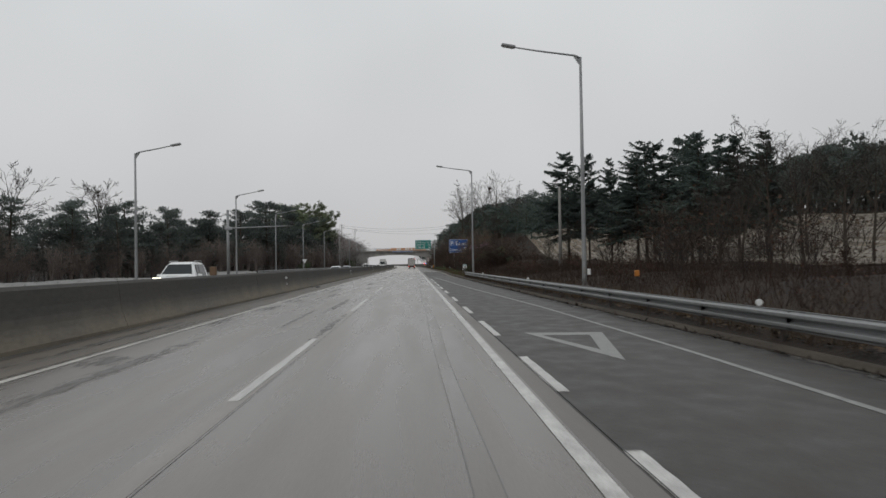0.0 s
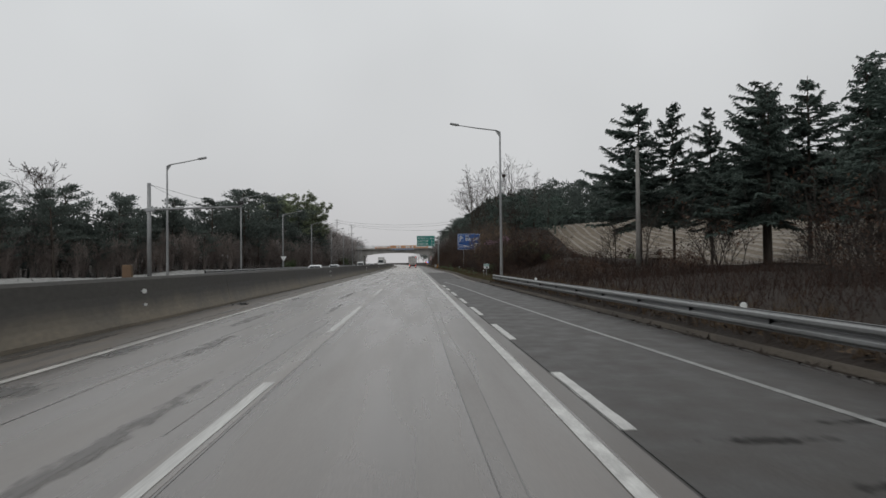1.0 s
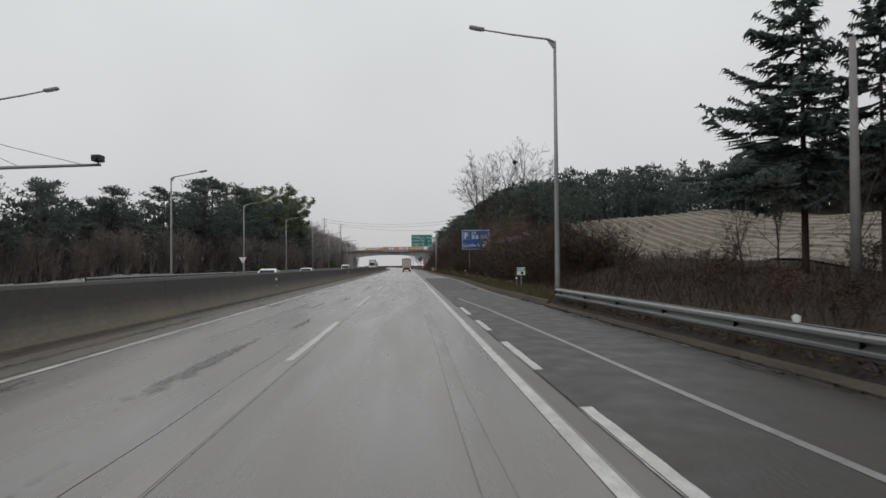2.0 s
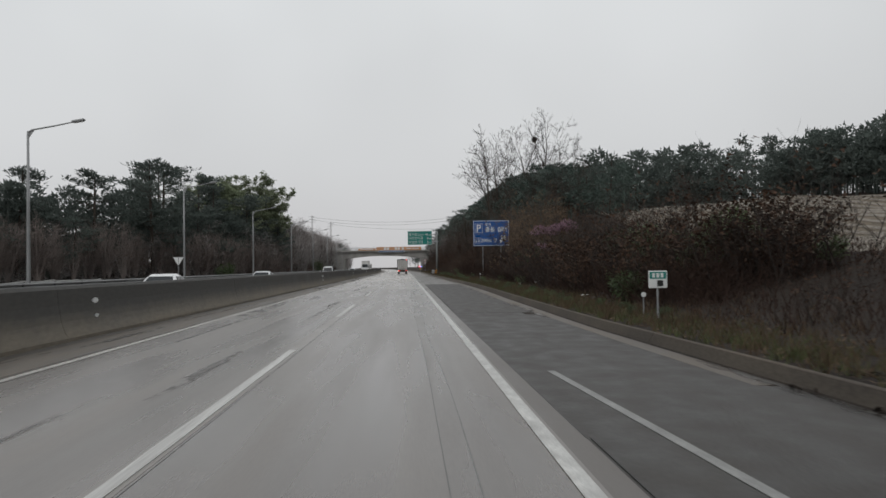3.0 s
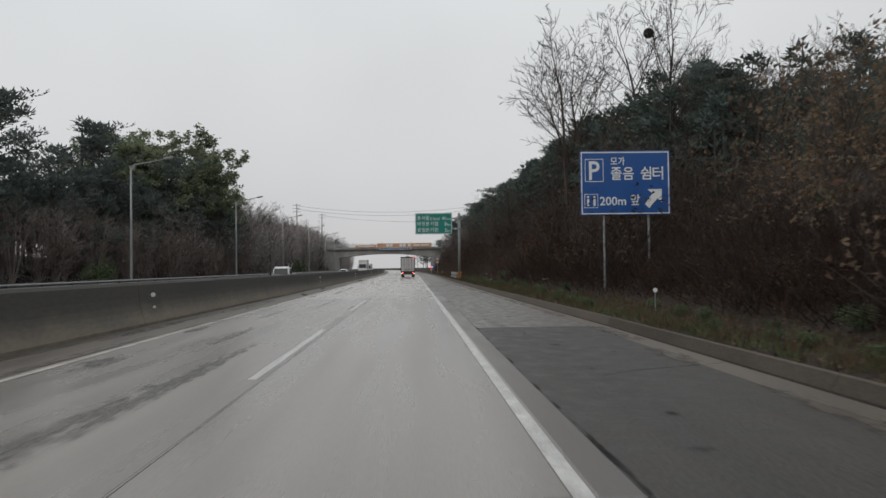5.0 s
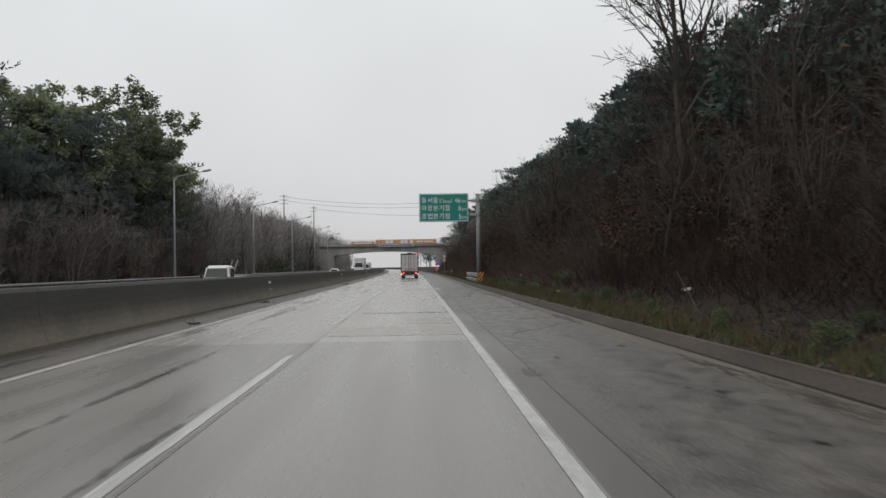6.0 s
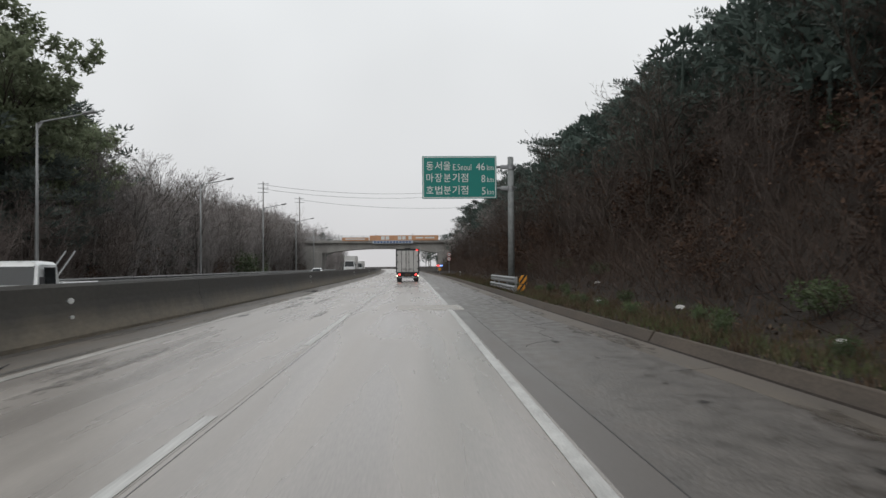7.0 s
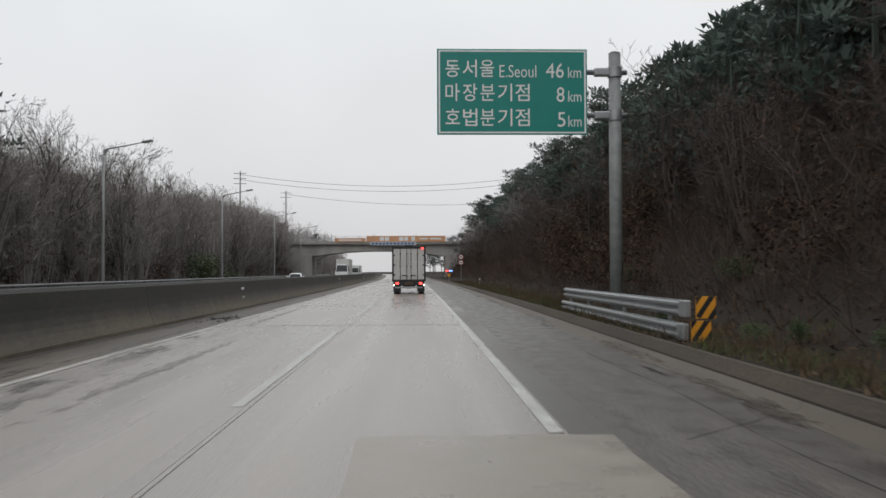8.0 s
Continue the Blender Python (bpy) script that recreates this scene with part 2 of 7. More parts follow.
# Brown twigs lightened so that their colour carries the haze.
M_TWIG_MID = mat("haze_paled_brown_twigs", (0.36, 0.332, 0.322), (0.228, 0.21, 0.202), rough=0.95, scale=0.25, fine=3, bump=0, spec=0.15)
M_TWIG_BROWN = mat("bare_dull_brown_twigs", (0.25, 0.212, 0.194), (0.145, 0.121, 0.110), rough=0.95, scale=0.25, fine=3, bump=0, spec=0.15)
# Twigs greyed and lightened: distance haze put into the base colour.
M_TWIG_GREY = mat("haze_greyed_twigs", (0.33, 0.30, 0.29), (0.21, 0.19, 0.182), rough=0.95, scale=0.6, fine=5, bump=0, rand=0.3, spec=0.15)
M_DRY = mat("dry_russet_leaves", (0.100, 0.060, 0.041), (0.042, 0.028, 0.022), rough=0.95, scale=0.9, fine=6, bump=0, rand=0.4, spec=0.15)
M_UNDER = mat("wet_brown_stems", (0.112, 0.080, 0.065), (0.052, 0.038, 0.031), rough=0.95, scale=0.6, fine=5, bump=0, spec=0.15)
# Own russet behind the guardrail; under the bank shrubs the darkness stands for shade.
M_RUSSET_STEM = mat("russet_and_shaded_stems", (0.056, 0.034, 0.026), (0.022, 0.015, 0.013), rough=0.95, scale=0.6, fine=5, bump=0, spec=0.15)
# Dark twig colour; on the dark_shrub copies it also stands for shade.
M_TWIG_DARK = mat("dark_and_shaded_twigs", (0.062, 0.052, 0.047), (0.034, 0.029, 0.026), rough=0.95, scale=0.6, fine=5, bump=0, spec=0.15)
M_TAN = mat("pale_tan_withered_leaves", (0.20, 0.145, 0.098), (0.105, 0.074, 0.050), rough=0.95, scale=0.9, fine=6, bump=0, rand=0.2, spec=0.15, through_leaf=0.3)
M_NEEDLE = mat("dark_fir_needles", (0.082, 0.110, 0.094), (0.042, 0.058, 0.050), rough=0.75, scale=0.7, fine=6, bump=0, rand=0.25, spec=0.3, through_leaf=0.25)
# Needle colour raised towards blue-grey to put mist into it.
M_PINE = mat("mist_paled_pine_needles", (0.140, 0.166, 0.148), (0.085, 0.104, 0.094), rough=0.8, scale=0.5, fine=5, bump=0, rand=0.25, spec=0.3, through_leaf=0.4)
M_BUD = mat("fresh_spring_leaves", (0.30, 0.34, 0.215), (0.165, 0.195, 0.125), rough=0.8, scale=0.6, fine=5, bump=0, rand=0.2, spec=0.3, through_leaf=0.45)
M_EVERG = mat("evergreen_shrub_leaves", (0.115, 0.155, 0.066), (0.050, 0.075, 0.034), rough=0.6, scale=1.2, fine=8, bump=0, rand=0.3, through_leaf=0.3)
M_PINK = mat("pink_azalea_blossom", (0.42, 0.26, 0.34), (0.27, 0.155, 0.205), rough=0.8, scale=1.5, fine=8, bump=0, through_leaf=0.4)
M_GRASS = mat("damp_verge_grass", (0.092, 0.125, 0.052), (0.085, 0.066, 0.038), rough=0.9, scale=0.5, fine=4, bump=0, spec=0.2)
M_STRAW = mat("dry_verge_straw", (0.13, 0.092, 0.06), (0.06, 0.042, 0.028), rough=0.95, scale=0.7, fine=5, bump=0, spec=0.15)
M_GREEN_SIGN = mat("green_sign_sheeting", (0.006, 0.225, 0.192), (0.005, 0.20, 0.17), rough=0.35, scale=1.0, bump=0.0)
M_BLUE_SIGN = mat("blue_sign_sheeting", (0.012, 0.085, 0.30), (0.010, 0.073, 0.265), rough=0.35, scale=1.0, bump=0.0)
M_WHITE_SIGN = mat("white_sign_sheeting", (0.78, 0.79, 0.78), (0.70, 0.71, 0.70), rough=0.4, bump=0.0)
M_ORANGE = mat("orange_sheeting", (0.75, 0.33, 0.03), (0.62, 0.26, 0.02), rough=0.45, bump=0.0)
M_PLATE = mat("dirty_orange_plate", (0.21, 0.11, 0.05), (0.12, 0.065, 0.035), rough=0.6, scale=6, bump=0.0)
M_BLACK = mat("black_sheeting", (0.02, 0.02, 0.02), rough=0.5, bump=0.0)
M_DARK = mat("dark_rubber_and_steel", (0.03, 0.03, 0.032), rough=0.6, bump=0.1)
M_BRIDGE = mat("rain_streaked_bridge_concrete", (0.37, 0.36, 0.34), (0.22, 0.212, 0.20), rough=0.8, scale=0.5, fine=8, bump=0.2, stretch=(1, 1, 0.25))
# Orange muted to put distance haze into the cloth's colour.
M_BANNER = mat("hazed_orange_banner_cloth", (0.64, 0.35, 0.20), (0.52, 0.28, 0.16), rough=0.8, scale=1, bump=0.1)
M_BANNER_BLUE = mat("pale_blue_banner_cloth", (0.50, 0.54, 0.60), (0.40, 0.44, 0.50), rough=0.8, scale=1, bump=0.1)
M_BANNER_INK = mat("blue_banner_ink", (0.10, 0.16, 0.32), rough=0.8, bump=0)
M_VAN = mat("pale_van_box_panels", (0.60, 0.59, 0.57), (0.50, 0.49, 0.475), rough=0.4, scale=1.2, fine=20, bump=0.03)
M_CAR_WHITE = mat("white_car_paint", (0.74, 0.75, 0.75), (0.66, 0.67, 0.67), rough=0.3, bump=0, coat=0.6)
M_CAR_GREY = mat("silver_car_paint", (0.45, 0.47, 0.48), (0.40, 0.42, 0.43), rough=0.3, bump=0, coat=0.6)
M_WINDOW = mat("dark_car_glass", (0.02, 0.025, 0.028), rough=0.12, rvar=0.03, bump=0, spec=0.3)
M_RED_LAMP = mat("lit_red_tail_lamp", (0.5, 0.02, 0.02), rough=0.3, bump=0, emit=(1.0, 0.07, 0.06), emit_s=2.6)
M_HEADLAMP = mat("lit_headlamp", (0.9, 0.9, 0.8), rough=0.2, bump=0, emit=(1.0, 0.97, 0.72), emit_s=2.5)
M_BLUE_LAMP = mat("lit_blue_beacon", (0.05, 0.1, 0.7), rough=0.3, bump=0, emit=(0.18, 0.35, 1.0), emit_s=2.2)
M_LITTER = mat("white_litter_plastic", (0.75, 0.74, 0.72), (0.55, 0.54, 0.52), rough=0.5, bump=0.2)


def barrier_material():
    """Cast concrete with soot-dark wet upper part and splashed mud lower down."""
    m = mat("sooty_barrier_concrete", (0.17, 0.158, 0.138), (0.085, 0.08, 0.073), rough=0.7, scale=0.8, fine=16, bump=0.35, dist=0.01, stretch=(1, 0.22, 0.6))
    n, l = m.node_tree.nodes, m.node_tree.links
    b = n["Principled BSDF"]
    src = b.inputs["Base Color"].links[0].from_socket
    co = n.new("ShaderNodeTexCoord")
    sep = n.new("ShaderNodeSeparateXYZ")
    l.new(co.outputs["Object"], sep.inputs[0])
    wob = n.new("ShaderNodeTexNoise")
    wob.inputs["Scale"].default_value, wob.inputs["Detail"].default_value = 0.5, 6
    wm = n.new("ShaderNodeMapping")
    wm.inputs["Scale"].default_value = (1, 1.6, 0.35)
    l.new(co.outputs["Object"], wm.inputs["Vector"])
    l.new(wm.outputs[0], wob.inputs["Vector"])
    add = n.new("ShaderNodeMath")
    add.operation = "MULTIPLY_ADD"
    add.inputs[1].default_value = 0.55
    l.new(wob.outputs["Fac"], add.inputs[0])
    l.new(sep.outputs["Z"], add.inputs[2])
    r = n.new("ShaderNodeValToRGB")
    r.color_ramp.elements[0].position, r.color_ramp.elements[0].color = 0.45, (1.28, 1.17, 1.0, 1)
    r.color_ramp.elements[1].position, r.color_ramp.elements[1].color = 1.3, (0.46, 0.46, 0.47, 1)
    l.new(add.outputs[0], r.inputs["Fac"])
    mul = n.new("ShaderNodeMixRGB")
    mul.blend_type = "MULTIPLY"
    mul.inputs["Fac"].default_value = 1.0
    l.new(src, mul.inputs["Color1"])
    l.new(r.outputs["Color"], mul.inputs["Color2"])
    l.new(mul.outputs["Color"], b.inputs["Base Color"])
    return m


M_BARRIER = barrier_material()


# ---------------------------------------------------------------- mesh tools
class Geo:
    """Collects vertices and faces, and becomes one mesh."""

    def __init__(self):
        self.v, self.f = [], []

    def add(self, verts, faces):
        o = len(self.v)
        self.v.extend(tuple(p) for p in verts)
        self.f.extend(tuple(i + o for i in q) for q in faces)
        return self

    def box(self, x0, x1, y0, y1, z0, z1, m=None):
        p = [Vector((x, y, z)) for z in (z0, z1) for y in (y0, y1) for x in (x0, x1)]
        if m is not None:
            p = [m @ q for q in p]
        return self.add(p, [(0, 2, 3, 1), (4, 5, 7, 6), (0, 1, 5, 4), (2, 6, 7, 3), (0, 4, 6, 2), (1, 3, 7, 5)])

    def rbox(self, x0, x1, y0, y1, z0, z1, r=0.02, m=None):
        """A box with chamfered edges."""
        cx, cy, cz = (x0 + x1) / 2, (y0 + y1) / 2, (z0 + z1) / 2
        hx, hy, hz = (x1 - x0) / 2, (y1 - y0) / 2, (z1 - z0) / 2
        bm = bmesh.new()
        bmesh.ops.create_cube(bm, size=2)
        for q in bm.verts:
            q.co = (cx + q.co.x * hx, cy + q.co.y * hy, cz + q.co.z * hz)
        bmesh.ops.bevel(bm, geom=bm.edges[:], offset=min(r, hx * 0.9, hy * 0.9, hz * 0.9), segments=2, profile=0.5, affect="EDGES")
        bm.verts.index_update()
        vs = [(m @ q.co) if m is not None else q.co.copy() for q in bm.verts]
        self.add(vs, [[q.index for q in f.verts] for f in bm.faces])
        bm.free()
        return self

    def tube(self, pts, rad, n=6, cap=True):
        """A tapered round bar along pts."""
        pts = [Vector(p) for p in pts]
        o = len(self.v)
        for i, p in enumerate(pts):
            d = (pts[min(i + 1, len(pts) - 1)] - pts[max(i - 1, 0)])
            d = d.normalized() if d.length > 1e-9 else Vector((0, 0, 1))
            a = d.cross(Vector((0, 0, 1)) if abs(d.z) < 0.9 else Vector((1, 0, 0))).normalized()
            b = d.cross(a)
            r = rad[i] if isinstance(rad, (list, tuple)) else rad
            for k in range(n):
                w = 2 * math.pi * k / n
                self.v.append(tuple(p + (a * math.cos(w) + b * math.sin(w)) * r))
        for i in range(len(pts) - 1):
            for k in range(n):
                k2 = (k + 1) % n
                self.f.append((o + i * n + k, o + i * n + k2, o + (i + 1) * n + k2, o + (i + 1) * n + k))
        if cap:
            self.f.append(tuple(o + k for k in range(n))[::-1])
            self.f.append(tuple(o + (len(pts) - 1) * n + k for k in range(n)))
        return self

    def blade(self, p, q, w, side):
        """A thin tapering leaf or twig from p to q."""
        s = side * w
        return self.add((p - s, p + s, q), ((0, 1, 2),))

    def sweep(self, profile, ys, shift, zoff=0.0, closed=True):
        """A cross-section (x, z) drawn out along the road."""
        o, n = len(self.v), len(profile)
        for y in ys:
            for x, z in profile:
                self.v.append((x + shift(y), y, z + zoff))
        for i in range(len(ys) - 1):
            for k in range(n if closed else n - 1):
                k2 = (k + 1) % n
                self.f.append((o + i * n + k, o + (i + 1) * n + k, o + (i + 1) * n + k2, o + i * n + k2))
        if closed:
            self.f.append(tuple(o + k for k in range(n)))
            self.f.append(tuple(o + (len(ys) - 1) * n + k for k in range(n))[::-1])
        return self

    def mesh(self, name, material, smooth=False):
        me = bpy.data.meshes.new(name)
        me.from_pydata(self.v, [], self.f)
        me.materials.append(material)
        if smooth:
            me.polygons.foreach_set("use_smooth", [True] * len(me.polygons))
        me.update()
        return me


def fix_normals(me):
    bm = bmesh.new()
    bm.from_mesh(me)
    bmesh.ops.recalc_face_normals(bm, faces=bm.faces[:])
    bm.to_mesh(me)
    bm.free()
    return me


def part(name, geo, material, parent, label="", smooth=False, fix=True):
    me = geo.mesh(name, material, smooth)
    if fix:
        fix_normals(me)
    ob = new(name, me)
    ob.parent = parent
    return tagged(ob, label)


def thing(name, label, category, at=(0, 0, 0), rz=0.0, group="", kind=""):
    ob = new(name)
    ob.matrix_basis = pose(*at, 0, 0, rz)
    return tagged(ob, label, category, group, kind)


def solid(name, geo, material, label, category="", kind="", group="", smooth=False, fix=True):
    me = geo.mesh(name, material, smooth)
    if fix:
        fix_normals(me)
    return tagged(new(name, me), label, category, group, kind)


def lettering(name, body, size, material, parent, x, z, y, width=None, label="", weight=0.012):
    """Upright letters facing the oncoming driver (towards -y)."""
    cu = bpy.data.curves.new(name, "FONT")
    cu.body, cu.size, cu.extrude, cu.resolution_u = body, size, 0.004, 3
    cu.offset = size * weight
    tmp = new(name + "_curve", cu)
    bpy.context.view_layer.update()
    me = bpy.data.meshes.new_from_object(tmp.evaluated_get(bpy.context.evaluated_depsgraph_get()))
    bpy.data.objects.remove(tmp)
    bpy.data.curves.remove(cu)
    xs = [q.co.x for q in me.vertices] or [0, 1]
    k = width / (max(xs) - min(xs)) if width else 1.0
    x0 = min(xs)
    for q in me.vertices:
        q.co = ((q.co.x - x0) * k + x, y - q.co.z, q.co.y + z)
    me.materials.clear()
    me.materials.append(material)
    ob = new(name, me)
    ob.parent = parent
    return tagged(ob, label)


def syllables(name, body, size, material, parent, x, z, y, width, fill=0.88, weight=0.012):
    """A row of square characters, each a part of its own."""
    step = width / sum(0.45 if c == " " else 1.0 for c in body)
    for c in body:
        if c != " ":
            lettering(name, c, size, material, parent, x + step * (1 - fill) / 2, z, y, width=step * fill, weight=weight)
        x += step * (0.45 if c == " " else 1.0)


def smooth01(t):
    t = min(max(t, 0.0), 1.0)
    return t * t * (3 - 2 * t)


# ---------------------------------------------------------------- plan of the road
LANE_LEFT, LANE_MID, LANE_RIGHT = -5.90, -2.08, 1.52


def bend(y):
    """The road swings gently left far ahead."""
    return -7e-5 * max(y - 260.0, 0.0) ** 2 if y < 760 else -7e-5 * 500 ** 2 - 0.07 * (y - 760)


def kerb_x(y):
    return float(np.interp(y, (-40, 8, 35, 65, 85, 105, 122, 140, 160, 190, 222, 300), (6.55, 6.5, 6.0, 5.58, 5.34, 5.0, 5.2, 5.5, 5.5, 5.15, 4.9, 4.9)))


def strip_x(y):
    """Where the concrete ends and the asphalt shoulder begins."""
    return float(np.interp(y, (110, 130, 155, 175), (1.87, 1.93, 1.97, 2.07)))


def gutter_x(y):
    return kerb_x(y) - float(np.interp(y, (100, 112, 126, 150, 160, 195, 215), (0.40, 0.42, 0.54, 0.54, 0.48, 0.50, 0.70)))


def ground_z(x, y):
    x = x - bend(y)
    ku = x - kerb_x(y) - 0.35
    if ku > -0.5:
        if ku < 0:
            return 0.21 + 0.58 * ku
        wob = 0.25 * math.sin(x * 0.31 + y * 0.17) * math.sin(y * 0.11 - x * 0.07) * smooth01(ku / 8)
        low = 0.21 + 0.8 * smooth01(ku / 10) + 8.5 * smooth01((ku - 14) / 55) + 6 * smooth01((ku - 60) / 90)
        mid = 0.7 * smooth01((ku - 1.5) / 6) * smooth01((y - 96) / 12)
        high = 0.21 + 8.6 * smooth01((ku - 1.0) / 14) + 1.9 * smooth01((ku - 13) / 45) + 5.5 * smooth01((ku - 60) / 90)
        k = smooth01((y - 142) / 62)
        past = 1 - 0.95 * smooth01((y - 404) / 40)
        return 0.21 + (low * (1 - k) + high * k + mid * (1 - k) + wob - 0.21) * past
    w = -x - 20.6
    if w > -0.2:
        if w < 0:
            return -0.05
        rise = 3.5 * smooth01((w - 3) / 18) * smooth01((y - 150) / 90)
        rise *= 1 - smooth01((y - 404) / 40)
        return -0.05 - 0.25 * smooth01(w / 6) + rise + 9 * smooth01((w - 45) / 120) * (1 - smooth01((y - 404) / 80)) + 0.15 * math.sin(x * 0.2 + y * 0.13) * smooth01(w / 10)
    return -0.12


def build_ground():
    xs = sorted(set([-1800, -900, -500, -300, -220, -170, -140, -120] + list(range(-110, -24, 3)) + [-22, -20.8, -20.4, -14, -8, 0, 5]
                    + [5.9, 6.25, 6.55] + [6.9 + 0.8 * i for i in range(25)] + list(range(28, 130, 3)) + [140, 160, 190, 230, 300, 450, 900, 1800]))
    ys = [-400, -200, -120, -80] + list(range(-60, 480, 4)) + [490, 510, 540, 580, 640, 700, 760, 900, 1200, 1800, 2600]
    g = Geo()
    for y in ys:
        for x in xs:
            bx = x + bend(y) + ((kerb_x(y) - 6.15) * smooth01((40 - x) / 30) if x > 3 else 0.0)
            g.v.append((bx, y, ground_z(bx, y)))
    n = len(xs)
    for j in range(len(ys) - 1):
        for i in range(n - 1):
            g.f.append((j * n + i, j * n + i + 1, (j + 1) * n + i + 1, (j + 1) * n + i))
    return solid("ground", g, M_SOIL, "dark damp leaf-littered ground rising into wooded banks", "ground", "structure", smooth=True, fix=False)


ROAD_YS = [-60] + list(range(-50, 260, 10)) + list(range(260, 760, 10))


def strip(name, x0, x1, z, material, label, ys=None, category="road", kind="structure", thick=0.1):
    """A slab laid along the road between two offsets, which may be functions of y."""
    ys = ys or ROAD_YS
    a = x0 if callable(x0) else (lambda y: x0)
    b = x1 if callable(x1) else (lambda y: x1)
    g = Geo()
    for y in ys:
        s = bend(y)
        g.v += [(a(y) + s, y, z), (b(y) + s, y, z), (b(y) + s, y, z - thick), (a(y) + s, y, z - thick)]
    for i in range(len(ys) - 1):
        o = 4 * i
        for k in range(4):
            k2 = (k + 1) % 4
            g.f.append((o + k, o + k2, o + 4 + k2, o + 4 + k))
    e = 4 * (len(ys) - 1)
    g.f += [(3, 2, 1, 0), (e, e + 1, e + 2, e + 3)]
    return solid(name, g, material, label, category, kind)


def along(y0, y1, step):
    n = max(1, int(math.ceil((y1 - y0) / step)))
    return [y0 + (y1 - y0) * i / n for i in range(n + 1)]


BLOTS = itertools.count()


def blot(name, x0, x1, y0, y1, material, label, category="stain", z=0.005):
    """A film of dirt or damp on the surface; its material thins out towards the rim."""
    z = z + 0.00012 * (next(BLOTS) % 40)
    mx, my = abs(x1 - x0) * 0.22, abs(y1 - y0) * 0.22
    ys = along(y0 - my, y1 + my, 4.0)
    g = Geo()
    for y in ys:
        g.v += [(x0 - mx + bend(y), y, z), (x1 + mx + bend(y), y, z)]
    g.f += [(2 * k, 2 * k + 1, 2 * k + 3, 2 * k + 2) for k in range(len(ys) - 1)]
    return solid(name, g, material, label, category, "structure", fix=False)


def road_patch(name, x0, x1, y0, y1, z, material, label, ragged=0.03, category="road patch"):
    """A thin irregular-edged patch on the surface."""
    rnd = random.Random(int(x0 * 100 + y0 * 37))
    ring = []
    nx, ny = 6, max(4, int((y1 - y0) / 0.8))
    for i in range(nx):
        ring.append((x0 + (x1 - x0) * i / nx, y0 + rnd.uniform(-ragged, ragged)))
    for i in range(ny):
        ring.append((x1 + rnd.uniform(-ragged, ragged), y0 + (y1 - y0) * i / ny))
    for i in range(nx):
        ring.append((x1 - (x1 - x0) * i / nx, y1 + rnd.uniform(-ragged, ragged)))
    for i in range(ny):
        ring.append((x0 + rnd.uniform(-ragged, ragged), y1 - (y1 - y0) * i / ny))
    g = Geo()
    n = len(ring)
    top = [(x + bend(y), y, z) for x, y in ring]
    low = [(x + bend(y), y, z - 0.03) for x, y in ring]
    g.add(top + low, [tuple(range(n))] + [(i, i + n, (i + 1) % n + n, (i + 1) % n) for i in range(n)])
    return solid(name, g, material, label, category, "structure")


# ---------------------------------------------------------------- the road and its edges
build_ground()
strip("road", -7.70, 1.62, 0.0, M_CONC_ROAD, "wet grey concrete carriageway with two lanes", ys=[y for y in ROAD_YS if y < 143] + [143.54])
strip("road_middle", -7.70, 1.62, 0.0, M_CONC_MID, "wet grey concrete carriageway of a slightly paler stretch", ys=[143.56, 150, 160, 170, 180, 183.0])
strip("road_beyond", -7.70, 1.62, 0.0, M_CONC_PALE, "paler wet concrete carriageway of a newer stretch", ys=[183.02] + [y for y in ROAD_YS if y > 184])
strip("shoulder_margin", -7.62, -6.12, 0.006, M_DIRT_STRIP, "dirt-streaked concrete margin beside the median barrier", thick=0.02)
strip("shoulder_asphalt", strip_x, lambda y: kerb_x(y) + 0.05 if y < 94 else gutter_x(y), 0.0, M_ASPHALT, "wet dark asphalt shoulder and merging lane",
      ys=[y for y in ROAD_YS if y < 94] + [93.9, 94.1] + [100, 110])
strip("shoulder_asphalt_coarse", strip_x, gutter_x, 0.0, M_ASPHALT_DARK, "coarse dark wet asphalt shoulder", ys=[y for y in ROAD_YS if 109 < y < 161])
strip("shoulder_asphalt_beyond", strip_x, gutter_x, 0.0, M_ASPHALT_OLD, "paler worn and cracked asphalt shoulder", ys=[y for y in ROAD_YS if y > 159])
strip("smooth_strip", 1.62, strip_x, 0.0, M_ASPHALT_SMOOTH, "narrow smoother asphalt strip beside the edge line")
strip("gutter", gutter_x, lambda y: kerb_x(y) + 0.05, 0.002, M_GUTTER, "mud-stained concrete gutter along the kerb", ys=[94.1] + [y for y in ROAD_YS if y > 94.2])
strip("toe_dirt", -7.60, lambda y: -7.32 + 0.06 * math.sin(y * 0.21) + 0.04 * math.sin(y * 0.83), 0.009, M_TOE, "dark wet dirt line along the barrier foot", category="dirt", thick=0.01, ys=[float(y) for y in range(-40, 400, 3)])
strip("far_carriageway", -19.9, -8.25, 0.0, M_CONC_ROAD, "wet grey concrete carriageway of the opposite direction")
strip("far_verge", -20.9, -19.9, 0.02, M_DIRT_STRIP, "gravelly verge beside the opposite carriageway")


